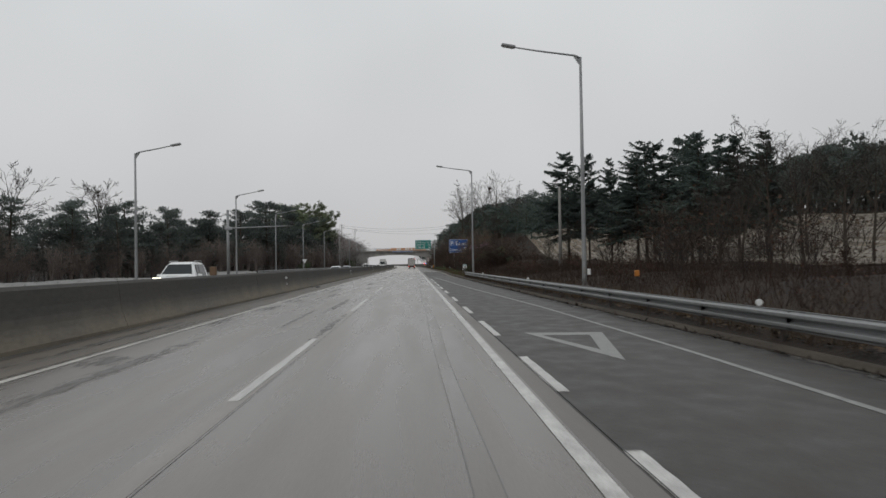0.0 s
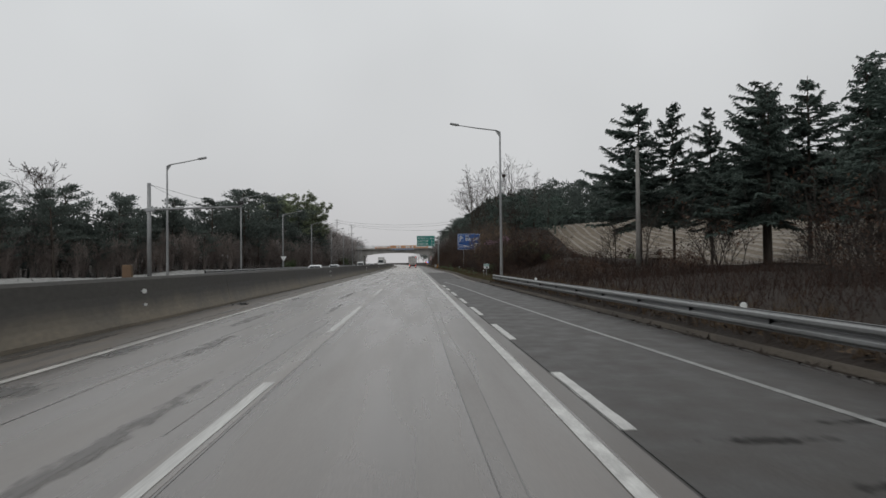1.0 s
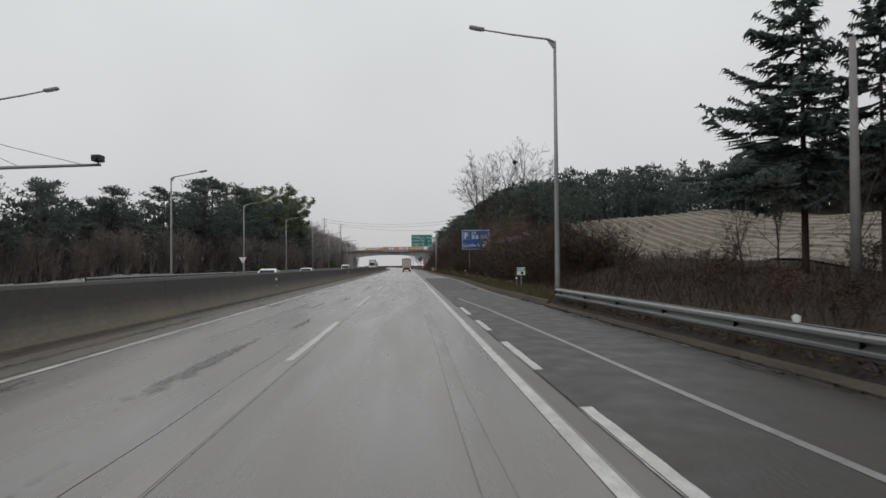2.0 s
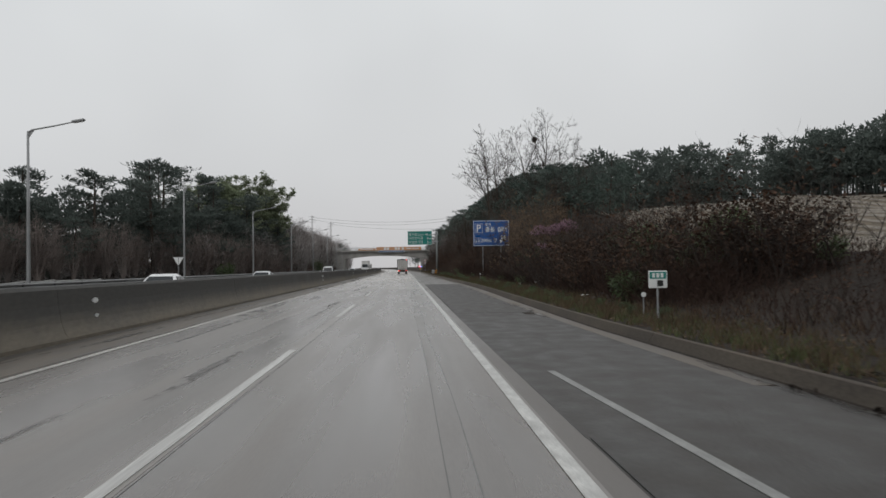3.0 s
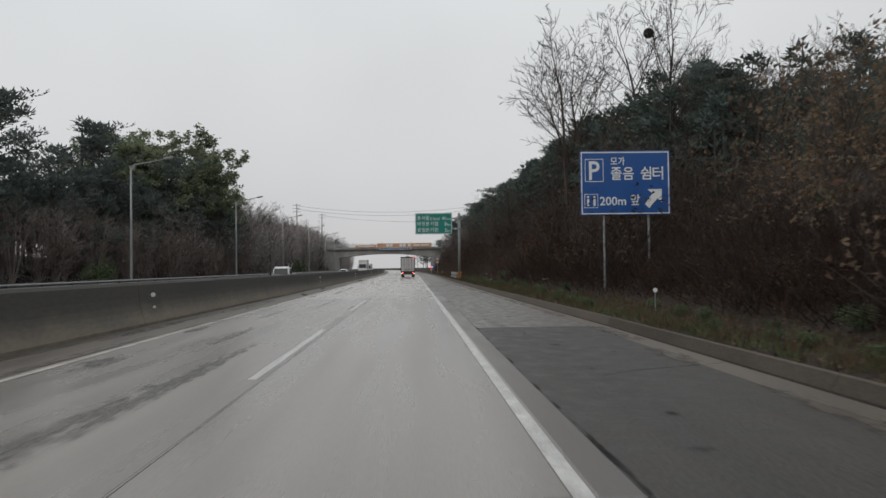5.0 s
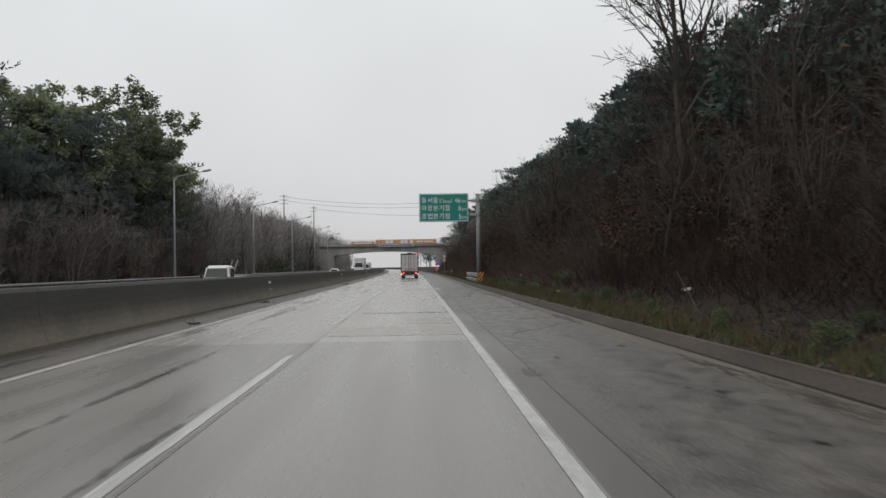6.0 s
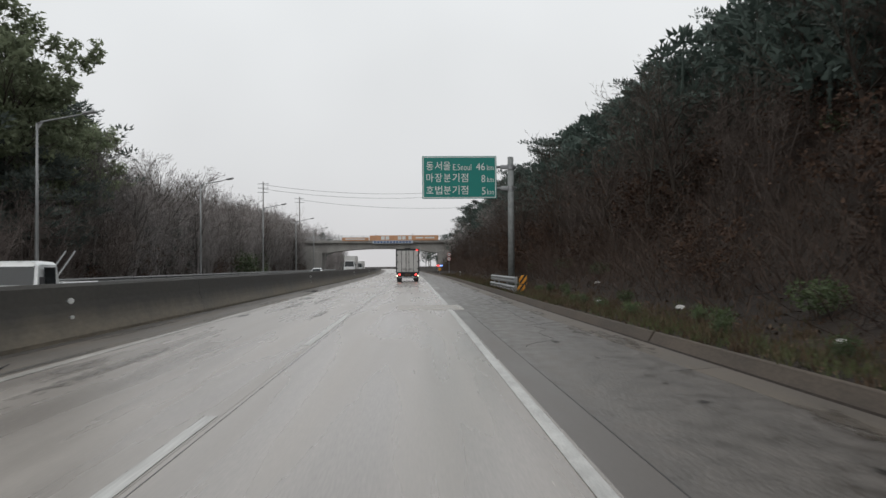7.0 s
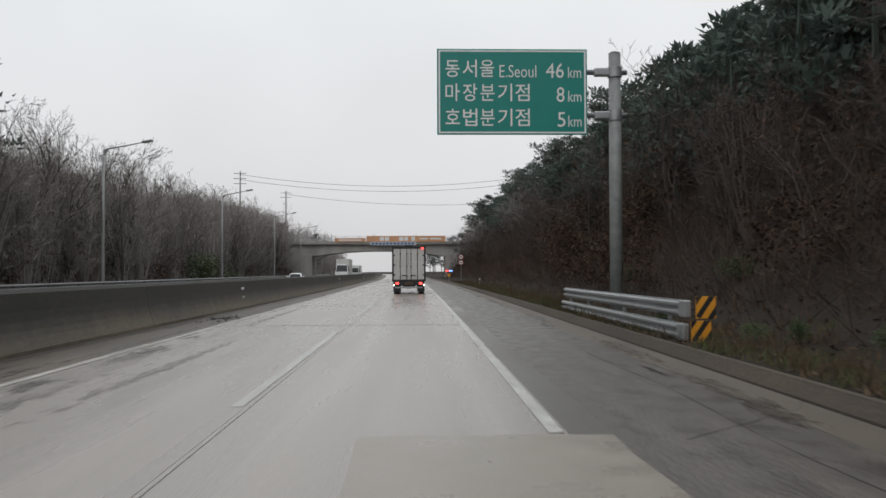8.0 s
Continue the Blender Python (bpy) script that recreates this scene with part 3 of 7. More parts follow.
# Kerb in cast lengths with open drain slots.
kerb = thing("kerb", "stained cast concrete kerb with drain slots", "kerb", kind="structure")
KERB_BREAKS = [-50, -30, -12, 4, 16, 28, 40, 52, 64, 76, 88, 100, 112, 124, 136, 148, 160, 172, 184, 197.9, 208.6, 222, 236, 250, 264, 278, 292,
               306, 320, 334, 348, 362, 376, 392, 420, 450]
for a, b in zip(KERB_BREAKS[:-1], KERB_BREAKS[1:]):
    gap = 0.14 if a in (197.9, 208.6) else 0.008
    low_prof = [(0.0, -0.1), (0.02, 0.03), (0.09, 0.095), (0.13, 0.11), (0.22, 0.11), (0.25, 0.09), (0.26, -0.1)]
    prof = low_prof if b <= 88 else [(0.0, -0.1), (0.02, 0.02), (0.13, 0.21), (0.16, 0.23), (0.21, 0.23), (0.23, 0.21), (0.24, -0.1)]
    part("kerb_length", Geo().sweep(prof, along(a + gap, b - 0.008, 4), lambda y: kerb_x(y) + bend(y)), M_KERB if b <= 160 else M_KERB_TAN, kerb)
    if b > 88:
        part("worn_edge", Geo().sweep([(0.128, 0.213), (0.143, 0.2255), (0.16, 0.2335), (0.168, 0.2335), (0.168, 0.22)], along(a + gap, b - 0.008, 4), lambda y: kerb_x(y) + bend(y)), M_KERB_TAN, kerb, "paler worn top edge")
for y in (197.9, 208.6):
    part("drain_slot", Geo().box(kerb_x(y) + 0.06, kerb_x(y) + 0.22, y - 0.01, y + 0.14, -0.08, 0.05), M_JOINT, kerb, "dark open drain slot")

# Median barrier in cast lengths.
barrier = thing("median_barrier", "sooty concrete median barrier with splashed mud", "barrier", kind="structure")
BAR_PROF = [(-7.66, -0.08), (-7.66, 0.08), (-7.70, 0.18), (-7.755, 0.32), (-7.80, 0.46), (-7.84, 0.64), (-7.87, 0.85), (-7.895, 1.22), (-7.94, 1.30), (-8.08, 1.30), (-8.12, 1.26), (-8.22, 0.36), (-8.36, 0.08), (-8.36, -0.08)]
for i in range(-3, 33):
    y0 = i * 20.0 + 3
    part("barrier_length", Geo().sweep(BAR_PROF, along(y0 + 0.006, y0 + 19.994, 10), bend), M_BARRIER, barrier)


def deck_reflector(y):
    """A pair of round reflectors clipped on the barrier's face."""
    t = thing("barrier_reflector", "small round white reflector clipped on the median barrier", "reflector", (-7.84 + bend(y), y, 0.0), group="barrier reflectors")
    for nm, z, r in (("reflector_disc", 0.90, 0.07), ("lower_disc", 0.52, 0.045)):
        off = 0.02 if z > 0.6 else 0.055
        part(nm, Geo().tube([(off + 0.06, 0.012, z), (off + 0.06, -0.012, z)], [r, r], 14), M_WHITE_SIGN, t)
        part("bracket", Geo().box(-0.05, off + 0.06, -0.004, 0.01, z - 0.015, z + 0.015), M_GALV, t)


for y in (7, 52, 105, 164, 211, 256, 305, 352):
    deck_reflector(y)

# Painted lines.
strip("edge_line_left", LANE_LEFT - 0.075, LANE_LEFT + 0.065, 0.010, M_PAINT_DIRTY, "worn white edge line beside the median margin", category="road marking", thick=0.006)
strip("edge_line_right", LANE_RIGHT - 0.10, LANE_RIGHT + 0.055, 0.010, M_PAINT, "worn solid white edge line", ys=[-60] + list(range(-50, 220, 10)) + [222.4], category="road marking", thick=0.006)
strip("edge_line_right_beyond", LANE_RIGHT - 0.10, LANE_RIGHT + 0.055, 0.010, M_PAINT, "worn solid white edge line past the patched slab",
      ys=[226.4] + [y for y in ROAD_YS if y > 229], category="road marking", thick=0.006)
def merge_x(y):
    return float(np.interp(y, (-40, 15, 30, 50, 64, 75, 87, 96), (5.1, 5.0, 4.72, 3.92, 3.45, 3.2, 2.85, 2.4)))


strip("merge_line", lambda y: merge_x(y) - 0.058, lambda y: merge_x(y) + 0.058, 0.008, M_PAINT_FADED,
      "thin white line tapering in along the merging lane", ys=[-60] + list(range(-50, 94, 4)) + [96], category="road marking", thick=0.006)
for x in (-12.0, -15.6, -19.2):
    strip("far_lane_line", x - 0.08, x + 0.08, 0.008, M_PAINT_FADED, "worn white line on the opposite carriageway", category="road marking", thick=0.006)


def dash_mesh(w, ln, seed):
    rnd = random.Random(seed)
    g = Geo()
    n = 12
    left = [(-w / 2 + rnd.uniform(-0.008, 0.008), ln * i / n) for i in range(n + 1)]
    right = [(w / 2 + rnd.uniform(-0.008, 0.008), ln * i / n) for i in range(n + 1)]
    for (xl, yl), (xr, yr) in zip(left, right):
        g.v += [(xl, yl, 0.006), (xr, yr, 0.006), (xr, yr, -0.002), (xl, yl, -0.002)]
    for i in range(n):
        o = 4 * i
        for k in range(4):
            k2 = (k + 1) % 4
            g.f.append((o + k, o + 4 + k, o + 4 + k2, o + k2))
    g.f += [(0, 1, 2, 3), (4 * n + 3, 4 * n + 2, 4 * n + 1, 4 * n)]
    return fix_normals(g.mesh("lane_dash", M_PAINT))


DASHES = [dash_mesh(0.145, 1.0, s) for s in (1, 2, 3)]
DASH_ENDS = [(10.2, 18.6), (29.3, 39.5), (47.9, 59.5), (70.2, 80.2), (89.2, 100.1), (111.2, 120.2), (131.1, 139.2), (150.2, 160.2), (170.0, 180.4), (188.7, 200.7),
             (208.9, 220.3), (228.2, 240.9), (248.8, 260.5)] + [(248.8 + 20 * k, 259.2 + 20 * k) for k in range(1, 17)] + [(-30.4, -20.4), (-10.3, -0.2)]
for k, (y, e) in enumerate(DASH_ENDS):
    ob = new("lane_dash", DASHES[k % 3])
    ob.matrix_basis = pose(LANE_MID + bend(y), y, 0.004, 0, 0, math.degrees(math.atan2(-(bend(e) - bend(y)), e - y))) @ Matrix.Diagonal((1, e - y, 1, 1))
    tagged(ob, "worn white lane dash on wet concrete", "lane dash", "lane dashes", "structure")
SHORT = [dash_mesh(0.165, 4.0, s) for s in (5, 6)]
for k, (y, e) in enumerate(((3.2, 7.07), (10.4, 14.3), (18.5, 23.2), (27.0, 31.0), (35.9, 40.1), (45.3, 49.6), (53.4, 57.9), (60.9, 65.1), (68.5, 73.2), (76.3, 80.0), (83.0, 87.4))):
    ob = new("merge_dash", SHORT[k % 2])
    ob.matrix_basis = pose(1.972, y, 0.004) @ Matrix.Diagonal((1, (e - y) / 4.0, 1, 1))
    tagged(ob, "short white dash dividing off the merging lane", "lane dash", "merge dashes", "structure")

# Hollow triangular mark in the merging lane.
g = Geo()
outer = [(2.64, 19.1), (4.40, 18.9), (3.56, 13.5)]
inner = [(2.95, 18.4), (3.98, 18.25), (3.53, 15.2)]
g.add([(x, y, 0.008) for x, y in outer + inner] + [(x, y, 0.0) for x, y in outer + inner],
      [(0, 1, 4, 3), (1, 2, 5, 4), (2, 0, 3, 5), (0, 6, 7, 1), (1, 7, 8, 2), (2, 8, 6, 0), (3, 4, 10, 9), (4, 5, 11, 10), (5, 3, 9, 11)])
solid("yield_mark", g, M_PAINT_FADED, "faded hollow white triangle painted in the merging lane", "road marking", "structure")

strip("old_line", LANE_MID - 0.13, LANE_MID + 0.13, 0.003, M_GHOST, "paler ghost strip of a removed lane line", category="road marking", thick=0.01, ys=[y for y in ROAD_YS if y < 183] + [183.0])
strip("old_line_beyond", LANE_MID - 0.11, LANE_MID + 0.10, 0.003, M_GHOST_PALE, "pale ghost strip of a removed lane line on newer slabs", category="road marking", thick=0.01, ys=[183.02] + [y for y in ROAD_YS if y > 184])

# Joints, cracks, stains and patches of the slabs.
for i, y in enumerate((143.5, 243.5, 258.0, 290.0, 318.0)):
    road_patch("slab_joint", -5.7, 2.0, y, y + 0.08, 0.004, M_SEAM, "dark transverse joint in the concrete slabs", 0.02, "road joint")
strip("long_joint", LANE_MID + 0.155, LANE_MID + 0.165, 0.004, M_STAIN, "thin dark sealed joint beside the lane dashes", category="road joint", thick=0.01)
strip("dash_joint", 1.898, 1.908, 0.0125, M_JOINT, "dark joint cutting through the merging dashes", ys=[-40, 0, 30, 60, 91], category="road joint", thick=0.02)
strip("shoulder_joint", lambda y: strip_x(y) - 0.008, lambda y: strip_x(y) + 0.004, 0.004, M_JOINT, "dark joint between concrete and shoulder", ys=[91.0] + [float(y) for y in range(100, 216, 10)] + [221.0], category="road joint", thick=0.01)
strip("trench_repair", lambda y: 0.51 + 0.02 * math.sin(y * 0.27), lambda y: 0.72 + 0.03 * math.sin(y * 0.35), 0.0035, M_TRENCH,
      "narrow slightly darker trench repair along the wheel track", ys=[float(y) for y in range(-40, 144, 2)], category="road patch", thick=0.01)
strip("long_seam", lambda y: 0.72 + 0.03 * math.sin(y * 0.35), lambda y: 0.732 + 0.03 * math.sin(y * 0.35), 0.005, M_SEAM,
      "faint wandering crack in the wheel track", ys=[float(y) for y in range(-40, 144, 2)], category="road joint", thick=0.01)
strip("long_seam", lambda y: 0.50 + 0.02 * math.sin(y * 0.27), lambda y: 0.509 + 0.02 * math.sin(y * 0.27), 0.005, M_SEAM,
      "faint wandering crack in the wheel track", ys=[float(y) for y in range(-40, 144, 2)], category="road joint", thick=0.01)
road_patch("slab_patch", -0.50, 2.05, 222.5, 226.3, 0.005, M_PATCH, "pale tan repaired concrete slab", 0.04)
road_patch("tar_band", -1.6, 1.5, 194.2, 194.75, 0.005, M_TRENCH, "faint dark band across the lane", 0.05)
road_patch("slab_patch", 0.0, 1.40, 188.5, 191.5, 0.005, M_PATCH, "pale tan repaired concrete slab", 0.04)
road_patch("slab_patch", -1.85, 1.4, 184.6, 187.6, 0.005, M_PATCH, "pale tan repaired concrete slab", 0.04)
for x0, x1, y0, y1 in ((-2.22, -2.02, 18.6, 26.5), (-2.31, -2.14, 133.0, 138.4),
                       (-5.6, -5.0, 14.2, 15.6), (-5.7, -5.2, 31.0, 34.0), (-5.6, -5.1, 152, 154), (-5.65, -5.2, 204, 206.4), (-5.7, -5.2, 233, 235.5), (-6.2, -5.99, 196, 203), (-6.25, -6.0, 212, 218), (-6.1, -5.98, 120, 124)):
    blot("wet_stain", x0, x1, y0, y1, M_BLOTCH if y0 < 183 else M_SMEAR_PALE, "dark ragged stain on the wet road")
for x0, x1, y0, y1 in ((2.6, 3.6, 35.2, 35.5), (3.0, 3.4, 33.6, 33.9), (3.9, 5.3, 36.0, 36.25), (3.9, 4.02, 230.8, 232.2), (1.88, 1.93, 117.0, 121.0), (1.91, 1.96, 125.0, 129.0), (1.93, 1.98, 134.0, 137.0), (1.95, 2.01, 141.0, 147.0)):
    blot("asphalt_scar", x0, x1, y0, y1, M_SCAR, "dark rough scar in the asphalt shoulder")
blot("brown_blotch", 1.82, 2.12, 176.8, 177.8, M_BLOTCH, "dark wet blotch where the shoulder has crumbled")

rc = random.Random(15)
# Pitted spots and ragged crumbling along the shoulder.
for k in range(46):
    y = 112 + 112 * (k + rc.random()) / 46
    x = rc.uniform(2.4, 4.4)
    blot("pitted_spot", x, x + rc.uniform(0.05, 0.22), y, y + rc.uniform(0.12, 0.45), M_SCAR, "small pitted spot in the worn asphalt")
for k in range(30):
    y = 111 + 50 * (k + rc.random()) / 30
    blot("crumbled_edge", strip_x(y) - 0.01, strip_x(y) + rc.uniform(0.01, 0.05), y, y + rc.uniform(0.3, 1.2), M_SCAR, "crumbled edge between concrete and asphalt")
# Lengthwise smears in the outer lane and along the median margin.
for k in range(26):
    y = 6 + 240 * (k + rc.random()) / 26
    x = rc.choice((-5.3, -4.9, -4.4, -3.7, -3.2)) + rc.uniform(-0.2, 0.2)
    blot("wet_smear", x, x + rc.uniform(0.12, 0.34), y, y + rc.uniform(4.0, 11.0), M_SMEAR if y < 178 else M_SMEAR_PALE, "faint damp smear along the lane", z=0.0036)
for k in range(40):
    y = 4 + 270 * (k + rc.random()) / 40
    x = rc.uniform(-7.3, -6.25)
    blot("dirt_streak", x, x + rc.uniform(0.10, 0.30), y, y + rc.uniform(3.0, 10.0), M_BLOTCH if k % 3 else M_MUD, "dark dirt streak along the median margin", "dirt", z=0.0105)
for k in range(34):
    y = 104 + 190 * (k + rc.random()) / 34
    x = gutter_x(y) + rc.uniform(-0.30, 0.05)
    blot("mud_wash", x, x + rc.uniform(0.15, 0.42), y, y + rc.uniform(1.5, 5.0), M_MUD, "brown mud washed along the gutter edge", "mud", z=0.006)
for k in range(22):
    y = 6 + 90 * (k + rc.random()) / 22
    x = kerb_x(y) - rc.uniform(0.12, 0.38)
    blot("mud_wash", x, kerb_x(y) + 0.02, y, y + rc.uniform(2, 6), M_BLOTCH, "dark wet mud lying along the kerb foot", "mud", z=0.006)
for x0, x1, y0, y1 in ((-5.75, -5.0, 38.2, 39.6), (-5.8, -5.45, 42.8, 45.2), (-5.8, -5.5, 24.0, 27.0), (-5.78, -5.4, 66.0, 68.0), (-5.8, -5.5, 90, 92.5), (-5.75, -5.45, 112.5, 113.6),
                       (-5.8, -5.25, 114.8, 116.8), (-5.78, -5.42, 121, 122.6), (-5.78, -5.4, 140, 141.6), (-5.8, -5.5, 160, 162), (-5.76, -5.4, 186, 188), (-5.78, -5.5, 219, 221),
                       (-5.7, -5.3, 229.6, 231.0), (-5.75, -5.2, 235.2, 236.8), (-5.7, -5.4, 238.6, 239.6), (-2.31, -2.2, 171.0, 174.2)):
    blot("brown_blotch", x0, x1, y0, y1, M_BLOTCH, "brown wet blotch of dirt beside the edge line")
for x, y0, y1, w in ((-4.38, 30, 54, 0.009), (-2.50, 36, 52, 0.006), (-2.24, 105, 112, 0.006), (-2.52, 60, 74, 0.005)):
    strip("lane_seam", lambda y, x=x, w=w: x - w * (0.6 + 0.4 * math.sin(y * 2.3)) + 0.02 * math.sin(y * 0.9), lambda y, x=x, w=w: x + w * (0.6 + 0.4 * math.sin(y * 1.7)) + 0.02 * math.sin(y * 0.9),
          0.0045, M_STAIN, "thin dark seam along the lane", ys=along(y0, y1, 1), category="road joint", thick=0.01)
strip("asphalt_seam", lambda y: 3.54 + 0.05 * math.sin(y * 0.8) - 0.012 * math.sin(y * 2.1), lambda y: 3.555 + 0.05 * math.sin(y * 0.8) + 0.012 * math.sin(y * 1.3), 0.004, M_JOINT,
      "dark ragged seam opened along the shoulder", ys=along(214, 236, 0.5), category="crack", thick=0.01)
grate = thing("drain_grate", "dark slotted steel drain grate set in the gutter edge", "drain", (4.35, 111.35, 0.003), kind="structure")
part("frame", Geo().box(-0.17, 0.17, -0.52, -0.48, -0.03, 0.008).box(-0.17, 0.17, 0.48, 0.52, -0.03, 0.008), M_DARK_STEEL, grate)
for k in range(12):
    part("bar", Geo().box(-0.16, 0.16, -0.46 + 0.08 * k, -0.43 + 0.08 * k, -0.03, 0.006), M_DARK_STEEL, grate)
part("sump", Geo().box(-0.17, 0.17, -0.48, 0.48, -0.05, 0.001), M_JOINT, grate)


def crack(x, y, ln, heading):
    """A thin wandering crack in the surface."""
    g, px, py, a = Geo(), x, y, heading
    for i in range(int(ln / 0.25)):
        a += rc.uniform(-0.28, 0.28)
        qx, qy = px + 0.25 * math.sin(a), py + 0.25 * math.cos(a)
        w = rc.uniform(0.003, 0.009)
        g.add([(px - w, py, 0.005), (px + w, py, 0.005), (qx + w, qy, 0.005), (qx - w, qy, 0.005), (px - w, py, -0.01), (px + w, py, -0.01), (qx + w, qy, -0.01), (qx - w, qy, -0.01)],
              [(0, 1, 2, 3), (7, 6, 5, 4), (0, 4, 5, 1), (1, 5, 6, 2), (2, 6, 7, 3), (3, 7, 4, 0)])
        px, py, a = qx, qy, heading + (a - heading) * 0.7
    return solid("road_crack", g, M_JOINT, "thin dark wandering crack in the wet surface", "crack", "structure")


for x, y, ln, hd in ((2.6, 112.5, 2.0, 1.5), (3.6, 140.5, 1.8, 1.4),
                     (2.5, 184.0, 5, 0.3), (3.4, 190.0, 2.5, 1.2), (2.9, 196.0, 3, 0.8), (4.0, 204.0, 2, 1.3), (2.4, 208.0, 6, 0.05), (3.2, 214.0, 2.5, 1.1), (3.9, 222.0, 2, 1.5), (2.7, 226.0, 4, 0.6),
                     (3.1, 150.0, 3.0, 1.0)):
    crack(x, y, ln, hd)
for x, y, s in ((-6.8, 246.5, 0.5), (-6.5, 247.4, 0.3), (-7.0, 62.0, 0.25), (-6.6, 150.5, 0.22), (-6.9, 205.0, 0.3), (-6.4, 190.0, 0.2)):
    g = Geo()
    for _ in range(26):
        p = Vector((rc.gauss(0, s * 0.5), rc.gauss(0, s * 1.4), 0.0))
        d = Vector((rc.uniform(-1, 1), rc.uniform(-1, 1), rc.uniform(0.05, 0.6))).normalized()
        g.tube([p, p + d * rc.uniform(0.05, 0.22)], [0.016, 0.006], 4)
    ob = solid("road_debris", g, M_DARK, "small heap of dark wet leaves and twigs by the barrier", "debris", group="debris")
    ob.matrix_basis = pose(x, y, 0.012)


# ---------------------------------------------------------------- guard rails
def w_profile(z, h=0.34, depth=0.10, thick=0.006):
    """Two-wave beam section, its waves towards -x."""
    half = ((0.0, 0.0), (-0.30, -0.02), (-0.36, -0.005), (-0.22, 0.04), (-0.95, 0.15), (-1.0, 0.19), (-1.0, 0.30), (-0.95, 0.34), (-0.08, 0.46), (0.0, 0.5))
    pts = [(depth * x, z + h * u) for x, u in half] + [(depth * x, z + h * (1 - u)) for x, u in half[-2::-1]]
    return [(x, zz) for x, zz in pts] + [(x + thick, zz) for x, zz in reversed(pts)]


def guard_rail(name, label, xf, y0, y1, beams, post_step, post_top, lateral=1.0):
    t = thing(name, label, "guardrail", kind="structure")
    y = y0
    while y < y1 - 0.5:
        e = min(y + 4.0, y1)
        for z in beams:
            prof = [(x * lateral, zz) for x, zz in w_profile(z)]
            part("beam", Geo().sweep(prof, along(y + 0.003, e - 0.003, 4), lambda q: xf(q) + bend(q)), M_RAIL, t, smooth=False)
        y += 4.0
    y = y0 + 0.6
    while y < y1:
        x = xf(y) + bend(y) + 0.13 * lateral
        part("post", Geo().tube([(x, y, min(ground_z(x, y), 0.15) - 0.2), (x, y, post_top)], 0.065, 10), M_DARK_STEEL, t)
        part("blockout", Geo().box(min(x, x - 0.11 * lateral), max(x, x - 0.11 * lateral), y - 0.05, y + 0.05, beams[-1] + 0.06, beams[-1] + 0.24), M_RAIL, t)
        y += post_step
    return t


def rail_x(y):
    return float(np.interp(y, (-40, 8, 35, 65, 90), (6.72, 6.67, 6.17, 5.77, 5.58)))


guard_rail("guardrail", "wet galvanised two-wave steel guardrail on posts behind the kerb", rail_x, -30, 87, (0.39,), 4.0, 0.72)
guard_rail("guardrail_opposite", "galvanised steel guardrail along the opposite carriageway", lambda y: -19.95, 108, 430, (0.74, 0.34), 4.0, 1.10, -1.0)

SRX = -0.62
short_rail = thing("sign_guardrail", "short double steel guardrail shielding the sign pole", "guardrail")
for z, y1, dx in ((0.70, 248.0, SRX), (0.24, 248.3, SRX - 0.04)):
    prof = w_profile(z, 0.33, 0.09)
    part("beam", Geo().sweep(prof, along(234.75, y1, 3), lambda y: 6.12 + dx + 0.0 * y), M_GALV, short_rail)
    part("beam_end", Geo().rbox(6.02 + dx, 6.16 + dx, 234.38, 234.78, z - 0.01, z + 0.34, 0.03), M_GALV, short_rail, "dull grey folded beam end")
for y in (236.0, 240.0, 244.6, 247.6):
    part("post", Geo().tube([(6.24 + SRX, y, -0.1), (6.24 + SRX, y, 1.02)], 0.06, 10), M_GALV, short_rail)
for z, dx in ((0.68, -0.42), (0.20, -0.52)):
    plate = part("chevron_plate", Geo().rbox(6.02 + dx, 6.42 + dx, 234.28, 234.31, z, z + 0.44, 0.006), M_ORANGE, short_rail, "orange and black striped hazard plate")
    for k in range(3):
        a = -0.30 + 0.26 * k
        pts = [(a, 0.0), (a + 0.12, 0.0), (a + 0.42, 0.44), (a + 0.30, 0.44)]
        cut = []
        for x, zz in pts:
            cut.append((min(max(x, 0.0), 0.40), zz if 0 <= x <= 0.40 else (zz + (min(max(x, 0.0), 0.40) - x) * 0.44 / 0.30)))
        part("stripe", Geo().add([(6.02 + dx + x, 234.276, z + zz) for x, zz in cut] + [(6.02 + dx + x, 234.282, z + zz) for x, zz in cut],
                                 [(0, 1, 2, 3), (7, 6, 5, 4), (0, 4, 5, 1), (1, 5, 6, 2), (2, 6, 7, 3), (3, 7, 4, 0)]), M_BLACK, plate)


def delineator(x, y, top, post=True):
    z0 = ground_z(x, y) if post else 0.66
    t = thing("delineator", "round white roadside reflector on a thin post", "delineator", (x, y, 0), group="roadside delineators")
    part("stem", Geo().tube([(0, 0, z0 - 0.1), (0, 0, top)], 0.018, 8), M_POLE, t)
    part("disc", Geo().tube([(0, -0.03, top), (0, -0.005, top)], [0.065, 0.065], 14), M_WHITE_SIGN, t)


for x, y, z, p in ((6.62, 15.5, 0.80, False), (6.10, 43.4, 0.76, False), (5.80, 68.0, 0.78, False), (6.35, 104.6, 0.83, True), (7.20, 161.2, 0.9, True), (6.0, 296.0, 0.9, True)):
    delineator(x, y, z, p)


